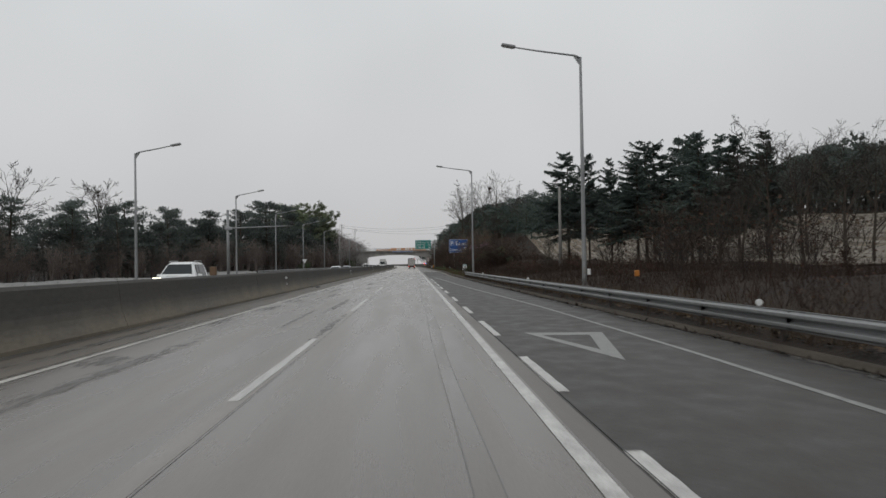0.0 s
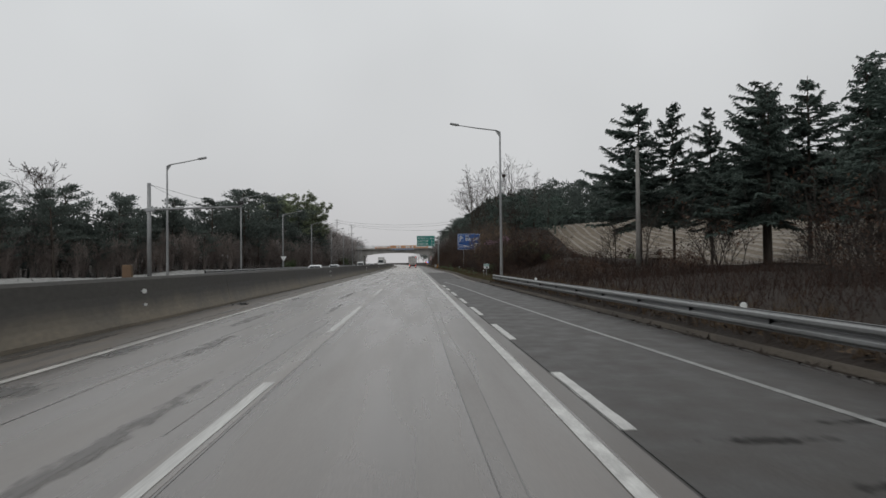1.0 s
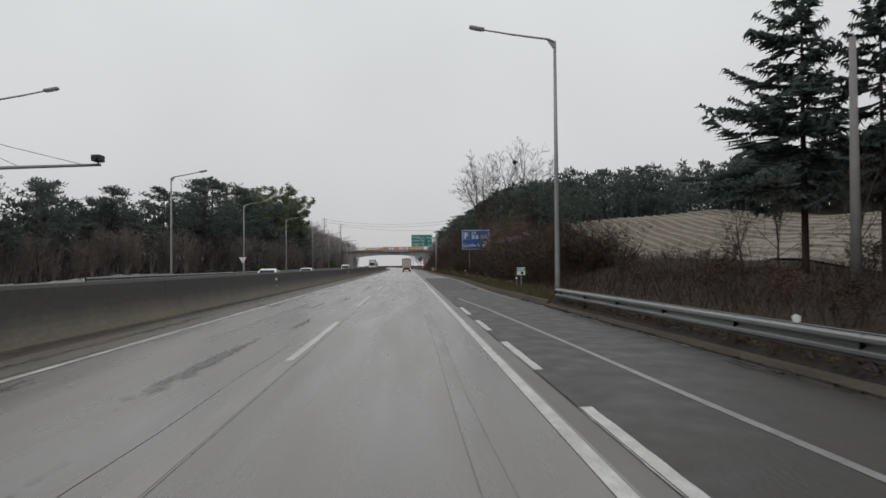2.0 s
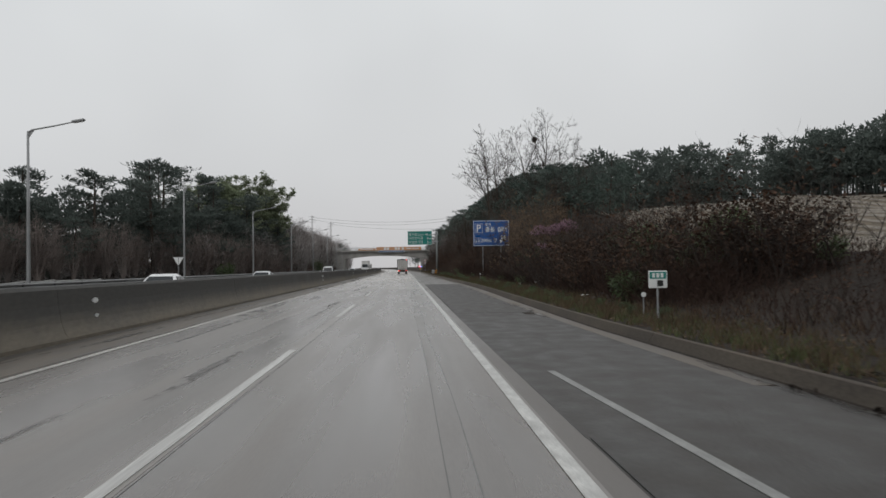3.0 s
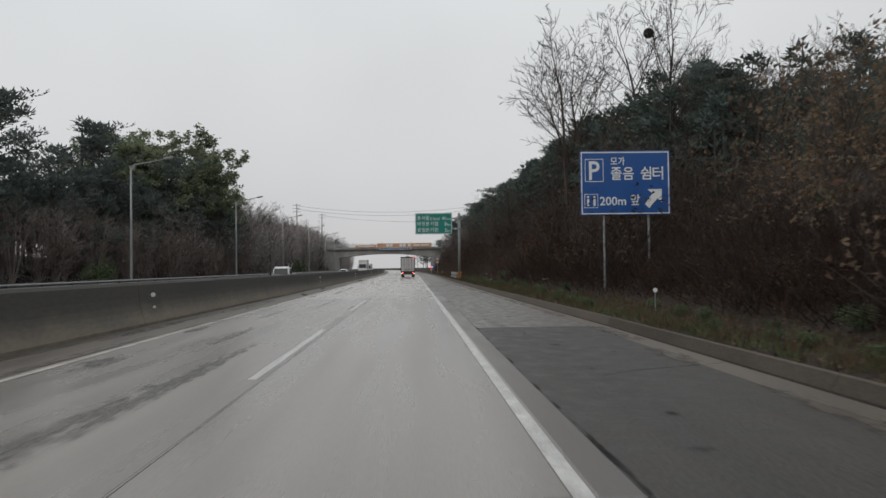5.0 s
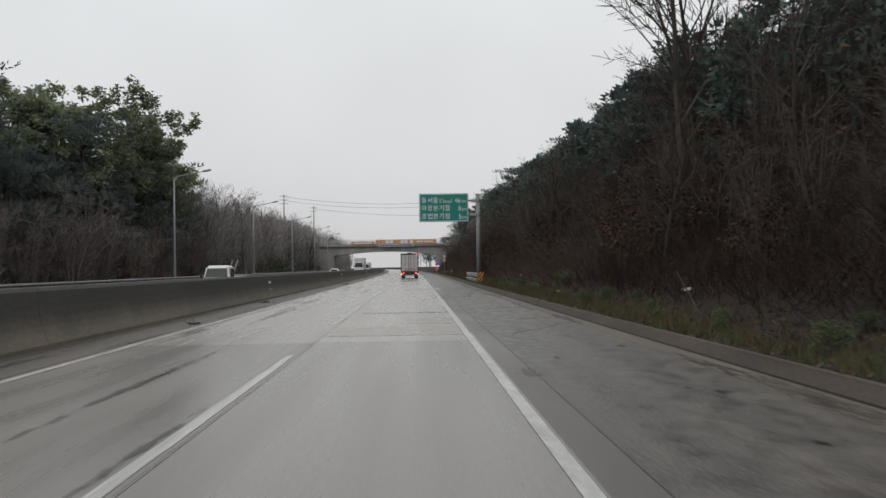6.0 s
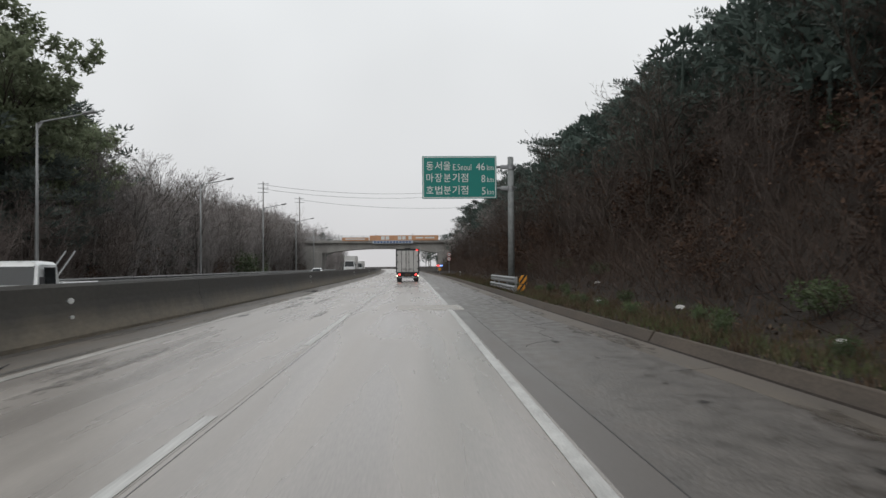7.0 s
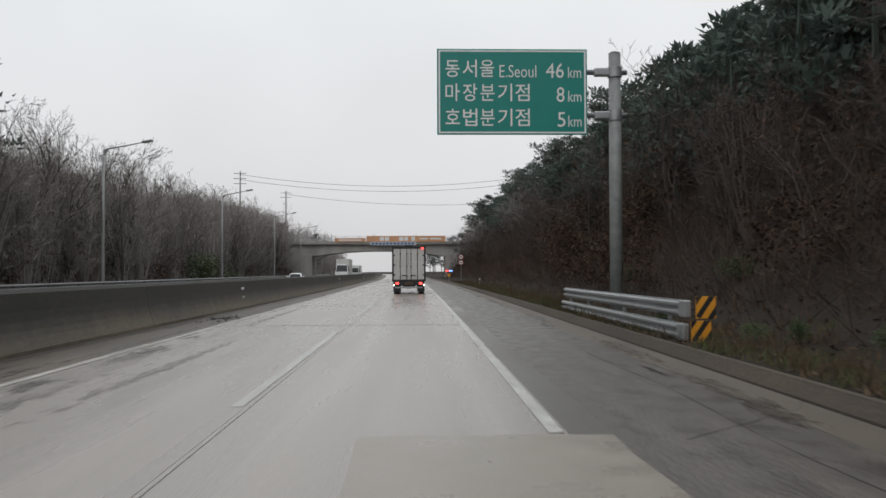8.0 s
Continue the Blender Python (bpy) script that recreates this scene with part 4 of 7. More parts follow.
# ---------------------------------------------------------------- lamps and poles
def street_lamp(x, y, top, arm, toward):
    """Tapered pole, a rising arm and a flat lamp head over the road."""
    z0 = ground_z(x, y)
    t = thing("street_lamp", "grey steel street lamp with one long arm, unlit", "street lamp", (x, y, z0 - 0.05), group="expressway lamps")
    h = top - z0 + 0.05
    part("pole", Geo().tube([(0, 0, 0), (0, 0, 0.5), (0, 0, h * 0.5), (0, 0, h)], [0.13, 0.12, 0.095, 0.065], 12), M_POLE, t, smooth=True)
    part("base", Geo().rbox(-0.22, 0.22, -0.22, 0.22, -0.02, 0.12, 0.02), M_CONC_POLE, t, "concrete footing")
    part("arm", Geo().tube([(0, 0, h - 0.06), (toward * 0.25, 0, h + 0.08), (toward * arm * 0.5, 0, h + 0.30), (toward * arm * 0.86, 0, h + 0.52)],
                           [0.06, 0.05, 0.045, 0.035], 8), M_POLE, t, smooth=True)
    part("gusset", Geo().add([(toward * 0.02, -0.015, h - 0.45), (toward * 0.02, -0.015, h), (toward * 0.40, -0.015, h + 0.1),
                              (toward * 0.02, 0.015, h - 0.45), (toward * 0.02, 0.015, h), (toward * 0.40, 0.015, h + 0.1)],
                             [(0, 1, 2), (5, 4, 3), (0, 3, 4, 1), (1, 4, 5, 2), (2, 5, 3, 0)]), M_POLE, t)
    tilt = pose(toward * arm * 0.84, 0, h + 0.51, 0, -toward * 10, 0)
    s = toward
    head = part("lamp_head", Geo().rbox(min(0, s * 0.72), max(0, s * 0.72), -0.16, 0.16, -0.05, 0.09, 0.045, tilt), M_POLE, t, "grey cast lamp head")
    part("lens", Geo().rbox(min(s * 0.12, s * 0.62), max(s * 0.12, s * 0.62), -0.11, 0.11, -0.075, -0.045, 0.012, tilt), M_LENS, head)
    part("hatch", Geo().rbox(-0.06, 0.06, -0.135, -0.105, 0.7, 1.05, 0.01), M_CONC_POLE, t, "small hatch plate")
    return t


for x, y in ((-19.5, 59.8), (-20.25, 97.0), (-21.5, 132.3), (-21.8, 167.4), (-21.4, 203.0), (-20.8, 238.6), (-20.7, 274.0), (-20.6, 307.5), (-20.9, 342.0), (-22.0, 378.0)):
    street_lamp(x, y, 9.8, 3.0, 1)
lamp = street_lamp(8.69, 41.5, 11.9, 3.9, -1)
plate = part("number_plate", Geo().rbox(0.12, 0.28, -0.16, -0.13, 1.0 - ground_z(8.69, 41.5), 1.30 - ground_z(8.69, 41.5), 0.01), M_WHITE_SIGN, lamp, "small white lamp plate")
street_lamp(6.88, 94.0, 12.0, 3.9, -1)


def utility_pole(x, y, top, arms=0):
    z0 = ground_z(x, y)
    t = thing("utility_pole", "weathered concrete utility pole", "utility pole", (x, y, z0 - 0.1), group="utility poles")
    h = top - z0 + 0.1
    part("shaft", Geo().tube([(0, 0, 0), (0, 0, h * 0.5), (0, 0, h)], [0.19, 0.15, 0.11], 12), M_CONC_POLE, t, smooth=True)
    for k in range(arms):
        z = h - 0.5 - 0.9 * k
        a = part("crossarm", Geo().box(-1.1, 1.1, -0.16, -0.08, z, z + 0.10), M_GALV, t)
        for q in (-1.0, -0.35, 0.35, 1.0):
            part("insulator", Geo().tube([(q, -0.12, z + 0.10), (q, -0.12, z + 0.18), (q, -0.12, z + 0.27)], [0.05, 0.07, 0.03], 8), M_WHITE_SIGN, a)
    return t


utility_pole(14.83, 82.7, 9.1)
utility_pole(-31.0, 366.0, 19.5, 3)
utility_pole(-27.0, 392.0, 18.5, 2)
utility_pole(31.0, 372.0, 21.5, 2)

# Camera gantry over the opposite carriageway.
gantry = thing("camera_gantry", "steel mast with a long arm carrying a traffic camera", "camera mast", (-20.0, 91.5, -0.1))
part("mast", Geo().tube([(0, 0, 0), (0, 0, 4), (0, 0, 7.95)], [0.17, 0.16, 0.14], 12), M_POLE, gantry, smooth=True)
part("arm", Geo().tube([(-0.4, 0, 5.90), (0.4, 0, 5.94), (7.0, 0, 6.12)], [0.09, 0.085, 0.06], 10), M_POLE, gantry, smooth=True)
part("clamp", Geo().rbox(-0.24, 0.45, -0.2, 0.2, 5.78, 6.06, 0.03), M_GALV, gantry)
for x in (3.6, 6.4):
    part("stay_cable", Geo().tube([(0, 0, 7.85), (x * 0.5, 0, 6.90), (x, 0, 6.0 + x * 0.015)], 0.012, 5), M_DARK, gantry)
camera_box = part("camera_housing", Geo().rbox(6.7, 7.1, -0.35, 0.25, 6.24, 6.52, 0.04), M_DARK, gantry, "dark traffic camera housing")
part("camera_bracket", Geo().tube([(6.9, 0, 6.1), (6.9, 0, 6.26)], 0.04, 8), M_DARK, camera_box)
part("lens_hood", Geo().tube([(6.9, -0.34, 6.38), (6.9, -0.46, 6.38)], [0.09, 0.10], 12), M_BLACK, camera_box)
cab = thing("control_cabinet", "small orange-tan roadside control cabinet beside the camera mast", "cabinet", (-21.6, 91.4, ground_z(-21.6, 91.4)))
part("body", Geo().rbox(-0.35, 0.35, -0.2, 0.2, 0.75, 1.75, 0.03), mat("tan_cabinet_paint", (0.16, 0.10, 0.055), (0.12, 0.075, 0.04), rough=0.5, bump=0.05), cab)
part("door", Geo().rbox(-0.30, 0.30, -0.225, -0.2, 0.82, 1.68, 0.01), mat("tan_cabinet_door", (0.175, 0.105, 0.058), rough=0.5, bump=0.05), cab)
for x in (-0.25, 0.25):
    part("leg", Geo().tube([(x, 0, -0.1), (x, 0, 0.78)], 0.035, 8), M_GALV, cab)

box2 = thing("marker_box", "small orange box on a thin post behind the guardrail", "marker", (8.21, 29.9, ground_z(8.21, 29.9)))
part("post", Geo().tube([(0, 0, -0.1), (0, 0, 0.75)], 0.03, 8), M_DARK_STEEL, box2)
part("box", Geo().rbox(-0.08, 0.08, -0.06, 0.06, 0.76, 0.98, 0.02), mat("faded_orange_box", (0.46, 0.17, 0.02), (0.36, 0.13, 0.02), rough=0.6, bump=0.05), box2)


# ---------------------------------------------------------------- signs
def sign_frame(t, x0, x1, y, z0, z1, material, label, border=0.05):
    face = part("panel", Geo().rbox(x0, x1, y, y + 0.05, z0, z1, 0.02), material, t, label)
    b, yy = border, y - 0.004
    m = 0.045
    rim = Geo()
    for q in ((x0 + m, x1 - m, z0 + m, z0 + m + b), (x0 + m, x1 - m, z1 - m - b, z1 - m), (x0 + m, x0 + m + b, z0 + m + b, z1 - m - b), (x1 - m - b, x1 - m, z0 + m + b, z1 - m - b)):
        rim.box(q[0], q[1], yy - 0.003, yy + 0.006, q[2], q[3])
    part("border", rim, M_WHITE_SIGN, face, "thin white border")
    for k in range(3):
        z = z0 + (z1 - z0) * (0.2 + 0.3 * k)
        part("stiffener", Geo().box(x0 + 0.1, x1 - 0.1, y + 0.05, y + 0.11, z - 0.03, z + 0.03), M_GALV, t)
    return face


gs = thing("direction_sign", "green expressway distance sign hung from a grey roadside pole", "road sign")
GX0, GX1, GY, GZ0, GZ1 = 0.75, 5.43, 243.65, 5.86, 8.54
gface = sign_frame(gs, GX0, GX1, GY, GZ0, GZ1, M_GREEN_SIGN, "green reflective sign panel")
part("pole", Geo().tube([(6.34, 243.85, -0.1), (6.34, 243.85, 4.5), (6.34, 243.85, 8.46)], [0.205, 0.195, 0.185], 20), M_SIGN_POLE, gs, smooth=True)
part("pole_cap", Geo().tube([(6.34, 243.85, 8.46), (6.34, 243.85, 8.51)], [0.195, 0.12], 20), M_SIGN_POLE, gs)
part("footing", Geo().rbox(5.94, 6.74, 243.45, 244.25, -0.1, 0.32, 0.03), M_CONC_POLE, gs)
for z in (7.86, 6.50):
    part("arm", Geo().tube([(1.5, 243.82, z), (6.72, 243.85, z)], 0.085, 12), M_GALV, gs, smooth=True)
    part("flange", Geo().rbox(5.68, 6.17, 243.73, 243.95, z - 0.13, z + 0.13, 0.05), M_GALV, gs)
    part("clamp", Geo().tube([(6.34, 243.85, z - 0.16), (6.34, 243.85, z + 0.16)], 0.225, 20), M_GALV, gs)


def gu(px):
    """Across the green panel, 0 to 1."""
    return GX0 + (GX1 - GX0) * px


rows = (("\ub3d9\uc11c\uc6b8", 0.045, 0.345, "46", 0.725, 0.125, 0.665), ("\ub9c8\uc7a5\ubd84\uae30\uc810", 0.045, 0.590, "8", 0.795, 0.055, 0.385),
        ("\ud638\ubc95\ubd84\uae30\uc810", 0.045, 0.590, "5", 0.800, 0.055, 0.095))
for body, a, wd, num, na, nw, zf in rows:
    zz = GZ0 + (GZ1 - GZ0) * zf
    w = (0.345 if len(body) == 3 else 0.580) * (GX1 - GX0)
    syllables("sign_character", body, 0.60, M_WHITE_SIGN, gface, gu(a), zz + 0.06, GY - 0.006, w, 0.82, 0.004)
    lettering("distance_number", num, 0.66, M_WHITE_SIGN, gface, gu(na), zz, GY - 0.006, width=nw * (GX1 - GX0) * 0.95, weight=0.0)
    lettering("unit", "km", 0.50, M_WHITE_SIGN, gface, gu(0.872), zz, GY - 0.006, width=0.088 * (GX1 - GX0), weight=-0.004)
lettering("latin_name", "E.Seoul", 0.56, M_WHITE_SIGN, gface, gu(0.415), GZ0 + (GZ1 - GZ0) * 0.668, GY - 0.006, width=0.245 * (GX1 - GX0), weight=-0.006)

ps = thing("rest_area_sign", "blue rest area sign on two thin steel posts", "road sign")
PX0, PX1, PY, PZ0, PZ1 = 7.62, 11.56, 173.5, 3.79, 6.58
pface = sign_frame(ps, PX0, PX1, PY, PZ0, PZ1, M_BLUE_SIGN, "blue reflective sign panel", 0.045)
for x in (8.66, 10.62):
    part("post", Geo().tube([(x, PY + 0.14, ground_z(x, PY) - 0.3), (x, PY + 0.14, PZ1 - 0.2)], 0.05, 10), M_GALV, ps)


def box_outline(face, x0, x1, z0, z1, y, b):
    rim = Geo()
    for q in ((x0, x1, z0, z0 + b), (x0, x1, z1 - b, z1), (x0, x0 + b, z0 + b, z1 - b), (x1 - b, x1, z0 + b, z1 - b)):
        rim.box(q[0], q[1], y - 0.004, y + 0.004, q[2], q[3])
    return part("symbol_box", rim, M_WHITE_SIGN, face)


pu = lambda a: PX0 + (PX1 - PX0) * a
pz = lambda a: PZ0 + (PZ1 - PZ0) * a
box_outline(pface, pu(0.055), pu(0.26), pz(0.52), pz(0.875), PY - 0.006, 0.025)
lettering("parking_letter", "P", 1.15, M_WHITE_SIGN, pface, pu(0.10), pz(0.555), PY - 0.006, width=0.115 * 4.02)
syllables("place_character", "\ubaa8\uac00", 0.40, M_WHITE_SIGN, pface, pu(0.335), pz(0.785), PY - 0.006, 0.165 * 4.02)
syllables("name_character", "\uc878\uc74c \uc27c\ud130", 0.62, M_WHITE_SIGN, pface, pu(0.335), pz(0.565), PY - 0.006, 0.585 * 4.02)
box_outline(pface, pu(0.045), pu(0.195), pz(0.115), pz(0.33), PY - 0.006, 0.02)
for k, a in enumerate((0.085, 0.155)):
    part("restroom_symbol", Geo().tube([(pu(a), PY - 0.008, pz(0.285)), (pu(a), PY - 0.002, pz(0.285))], 0.045, 10)
         .box(pu(a) - 0.05, pu(a) + 0.05, PY - 0.008, PY - 0.002, pz(0.145), pz(0.255)), M_WHITE_SIGN, pface)
lettering("distance", "200m", 0.52, M_WHITE_SIGN, pface, pu(0.215), pz(0.155), PY - 0.006, width=0.285 * 4.02)
lettering("ahead_word", "\uc55e", 0.52, M_WHITE_SIGN, pface, pu(0.555), pz(0.165), PY - 0.006, width=0.105 * 4.02)
ar = [(0.715, 0.17), (0.765, 0.10), (0.855, 0.255), (0.90, 0.19), (0.905, 0.40), (0.745, 0.395), (0.80, 0.335)]
part("arrow", Geo().add([(pu(a), PY - 0.010, pz(b)) for a, b in ar] + [(pu(a), PY - 0.002, pz(b)) for a, b in ar],
                        [tuple(range(7)), tuple(range(13, 6, -1))] + [(i, i + 7, (i + 1) % 7 + 7, (i + 1) % 7) for i in range(7)]), M_WHITE_SIGN, pface, "white arrow slanting up")

km = thing("kilometre_marker", "small square white and green kilometre plate on a post", "road sign", (6.55, 104.0, ground_z(6.55, 104.0)))
part("post", Geo().tube([(0, 0.03, -0.2), (0, 0.03, 1.2)], 0.03, 8), M_GALV, km)
kp = part("plate", Geo().rbox(-0.24, 0.24, -0.02, 0.01, 0.78, 1.22, 0.02), M_WHITE_SIGN, km)
part("green_band", Geo().box(-0.21, 0.21, -0.026, -0.018, 1.02, 1.19), M_GREEN_SIGN, kp)
for k in range(3):
    part("figure_bar", Geo().box(-0.15 + 0.11 * k, -0.08 + 0.11 * k, -0.031, -0.024, 1.05, 1.16), M_WHITE_SIGN, kp)
part("figure_bar", Geo().box(-0.02, 0.13, -0.026, -0.018, 0.83, 0.98), M_BLACK, kp)

yl = thing("triangle_sign", "small pale triangular road sign on a thin post", "road sign", (-20.8, 161.5, -0.1))
part("post", Geo().tube([(0, 0.03, 0), (0, 0.03, 2.9)], 0.04, 8), M_GALV, yl)
part("plate", Geo().add([(-0.5, 0, 2.95), (0.5, 0, 2.95), (0, 0, 2.15), (-0.5, 0.02, 2.95), (0.5, 0.02, 2.95), (0, 0.02, 2.15)],
                        [(0, 2, 1), (3, 4, 5), (0, 1, 4, 3), (1, 2, 5, 4), (2, 0, 3, 5)]), M_WHITE_SIGN, yl)
part("rim", Geo().tube([(-0.5, -0.01, 2.95), (0.5, -0.01, 2.95), (0, -0.01, 2.15), (-0.5, -0.01, 2.95)], 0.025, 6), M_GALV, yl)

sp = thing("round_sign_pair", "two small round white signs with red rims on one post", "road sign", (6.1, 330.0, ground_z(6.1, 330)))
part("post", Geo().tube([(0, 0.05, -0.3), (0, 0.05, 3.7)], 0.04, 8), M_GALV, sp)
M_RIM = mat("red_sign_rim", (0.5, 0.05, 0.04), rough=0.4, bump=0)
for z in (3.36, 2.62):
    d = part("disc", Geo().tube([(0, -0.02, z), (0, 0.01, z)], 0.32, 24), M_RIM, sp)
    part("face", Geo().tube([(0, -0.028, z), (0, -0.018, z)], 0.25, 24), M_WHITE_SIGN, d)
    part("figure_bar", Geo().box(-0.12, 0.12, -0.034, -0.026, z - 0.08, z + 0.08), M_BLACK, d)


# ---------------------------------------------------------------- overpass
ov = thing("overpass", "haunched concrete overpass with railing across the expressway", "bridge", (0, 400, 0), kind="structure")
deck = Geo()
span = along(-62, 62, 3)
nseg = len(span)
for x in span:
    u = (x + 8) / 14.2
    soffit = 6.05 - 1.2 * min(abs(u), 1.0) ** 2.2
    for y in (-3.6, 3.6):
        deck.v += [(x, y, soffit), (x, y, 7.45)]
for i in range(nseg - 1):
    o = 4 * i
    deck.f += [(o, o + 1, o + 5, o + 4), (o + 2, o + 6, o + 7, o + 3), (o, o + 4, o + 6, o + 2), (o + 1, o + 3, o + 7, o + 5)]
part("girder", deck, M_BRIDGE, ov)
part("deck_slab", Geo().rbox(-62, 62, -4.3, 4.3, 7.45, 7.85, 0.03), M_BRIDGE, ov)
for y in (-4.2, 4.0):
    part("parapet", Geo().rbox(-62, 62, y, y + 0.22, 7.85, 8.1, 0.03), M_BRIDGE, ov)
    for k in range(-14, 15):
        part("railing_post", Geo().box(k * 3.0 - 0.05, k * 3.0 + 0.05, y + 0.06, y + 0.16, 8.1, 9.7 if k % 3 == 0 else 9.2), M_GALV, ov)
    for z in (8.5, 8.85, 9.2):
        part("rail", Geo().tube([(-62, y + 0.11, z), (62, y + 0.11, z)], 0.035, 6), M_GALV, ov)
for x0, x1 in ((-24.6, -22.1), (6.2, 9.2)):
    part("abutment", Geo().rbox(x0, x1, -4.0, 4.0, -0.5, 5.4, 0.08), M_BRIDGE, ov)
for x0, x1, y0, y1 in ((-40, -24.6, -3.9, -3.3), (9.2, 30, -3.9, -3.3)):
    part("wing_wall", Geo().rbox(x0, x1, y0, y1, -0.5, 6.6, 0.05), M_BRIDGE, ov)

bn = thing("orange_banner", "long orange cloth banner with pale lettering tied on the overpass railing", "banner", (0, 395.55, 0))
part("cloth", Geo().rbox(-10.5, 6.3, -0.02, 0.02, 7.98, 9.24, 0.01), M_BANNER, bn)
for x, w, h in ((-7.3, 0.9, 0.85), (-6.2, 0.9, 0.85), (-3.2, 0.9, 0.85), (-2.1, 0.8, 0.85), (-0.6, 0.8, 0.85), (1.2, 1.8, 0.35), (3.4, 2.4, 0.35)):
    part("lettering_bar", Geo().box(x - 0.4, x - 0.4 + w, -0.032, -0.022, 8.62 - h / 2, 8.62 + h / 2), M_WHITE_SIGN, bn)
bn2 = thing("orange_banner", "shorter orange cloth banner on the overpass railing", "banner", (0, 395.55, 0))
part("cloth", Geo().rbox(-17.2, -10.7, -0.02, 0.02, 7.98, 8.75, 0.01), M_BANNER, bn2)
part("lettering_bar", Geo().box(-16.4, -11.6, -0.032, -0.022, 8.22, 8.5), M_WHITE_SIGN, bn2)
bb = thing("blue_banner", "pale banner with blue lettering hung below the overpass deck", "banner", (0, 395.55, 0))
part("cloth", Geo().rbox(-9.8, 0.1, -0.02, 0.02, 7.25, 7.96, 0.01), M_BANNER_BLUE, bb)
for k in range(12):
    part("lettering_bar", Geo().box(-9.4 + 0.77 * k, -8.85 + 0.77 * k, -0.032, -0.022, 7.40, 7.82), M_BANNER_INK, bb)

# Wires across the road.
for (xa, ya, za), (xb, yb, zb), sag in (((-31.0, 366, 18.9), (31.0, 372, 21.0), 5.6), ((-31.0, 366, 18.0), (31.0, 372, 20.0), 5.6), ((-27.0, 392, 17.8), (32.0, 396, 17.6), 4.0)):
    pts = []
    for i in range(25):
        u = i / 24
        pts.append((xa + (xb - xa) * u, ya + (yb - ya) * u, za + (zb - za) * u - sag * 4 * u * (1 - u) * 0.5))
    solid("overhead_wire", Geo().tube(pts, 0.03, 5), M_DARK, "dark overhead wire sagging across the expressway", "wire", group="overhead wires")


# ---------------------------------------------------------------- vehicles
def wheel(parent, x, y, r, w, label=""):
    t = part("tyre", Geo().tube([(x - w / 2, y, r), (x - w / 2 + 0.03, y, r), (x + w / 2 - 0.03, y, r), (x + w / 2, y, r)], [r * 0.92, r, r, r * 0.92], 22), M_DARK, parent)
    part("rim", Geo().tube([(x - w / 2 - 0.008, y, r), (x + w / 2 + 0.008, y, r)], [r * 0.58, r * 0.58], 18), M_GALV, t)


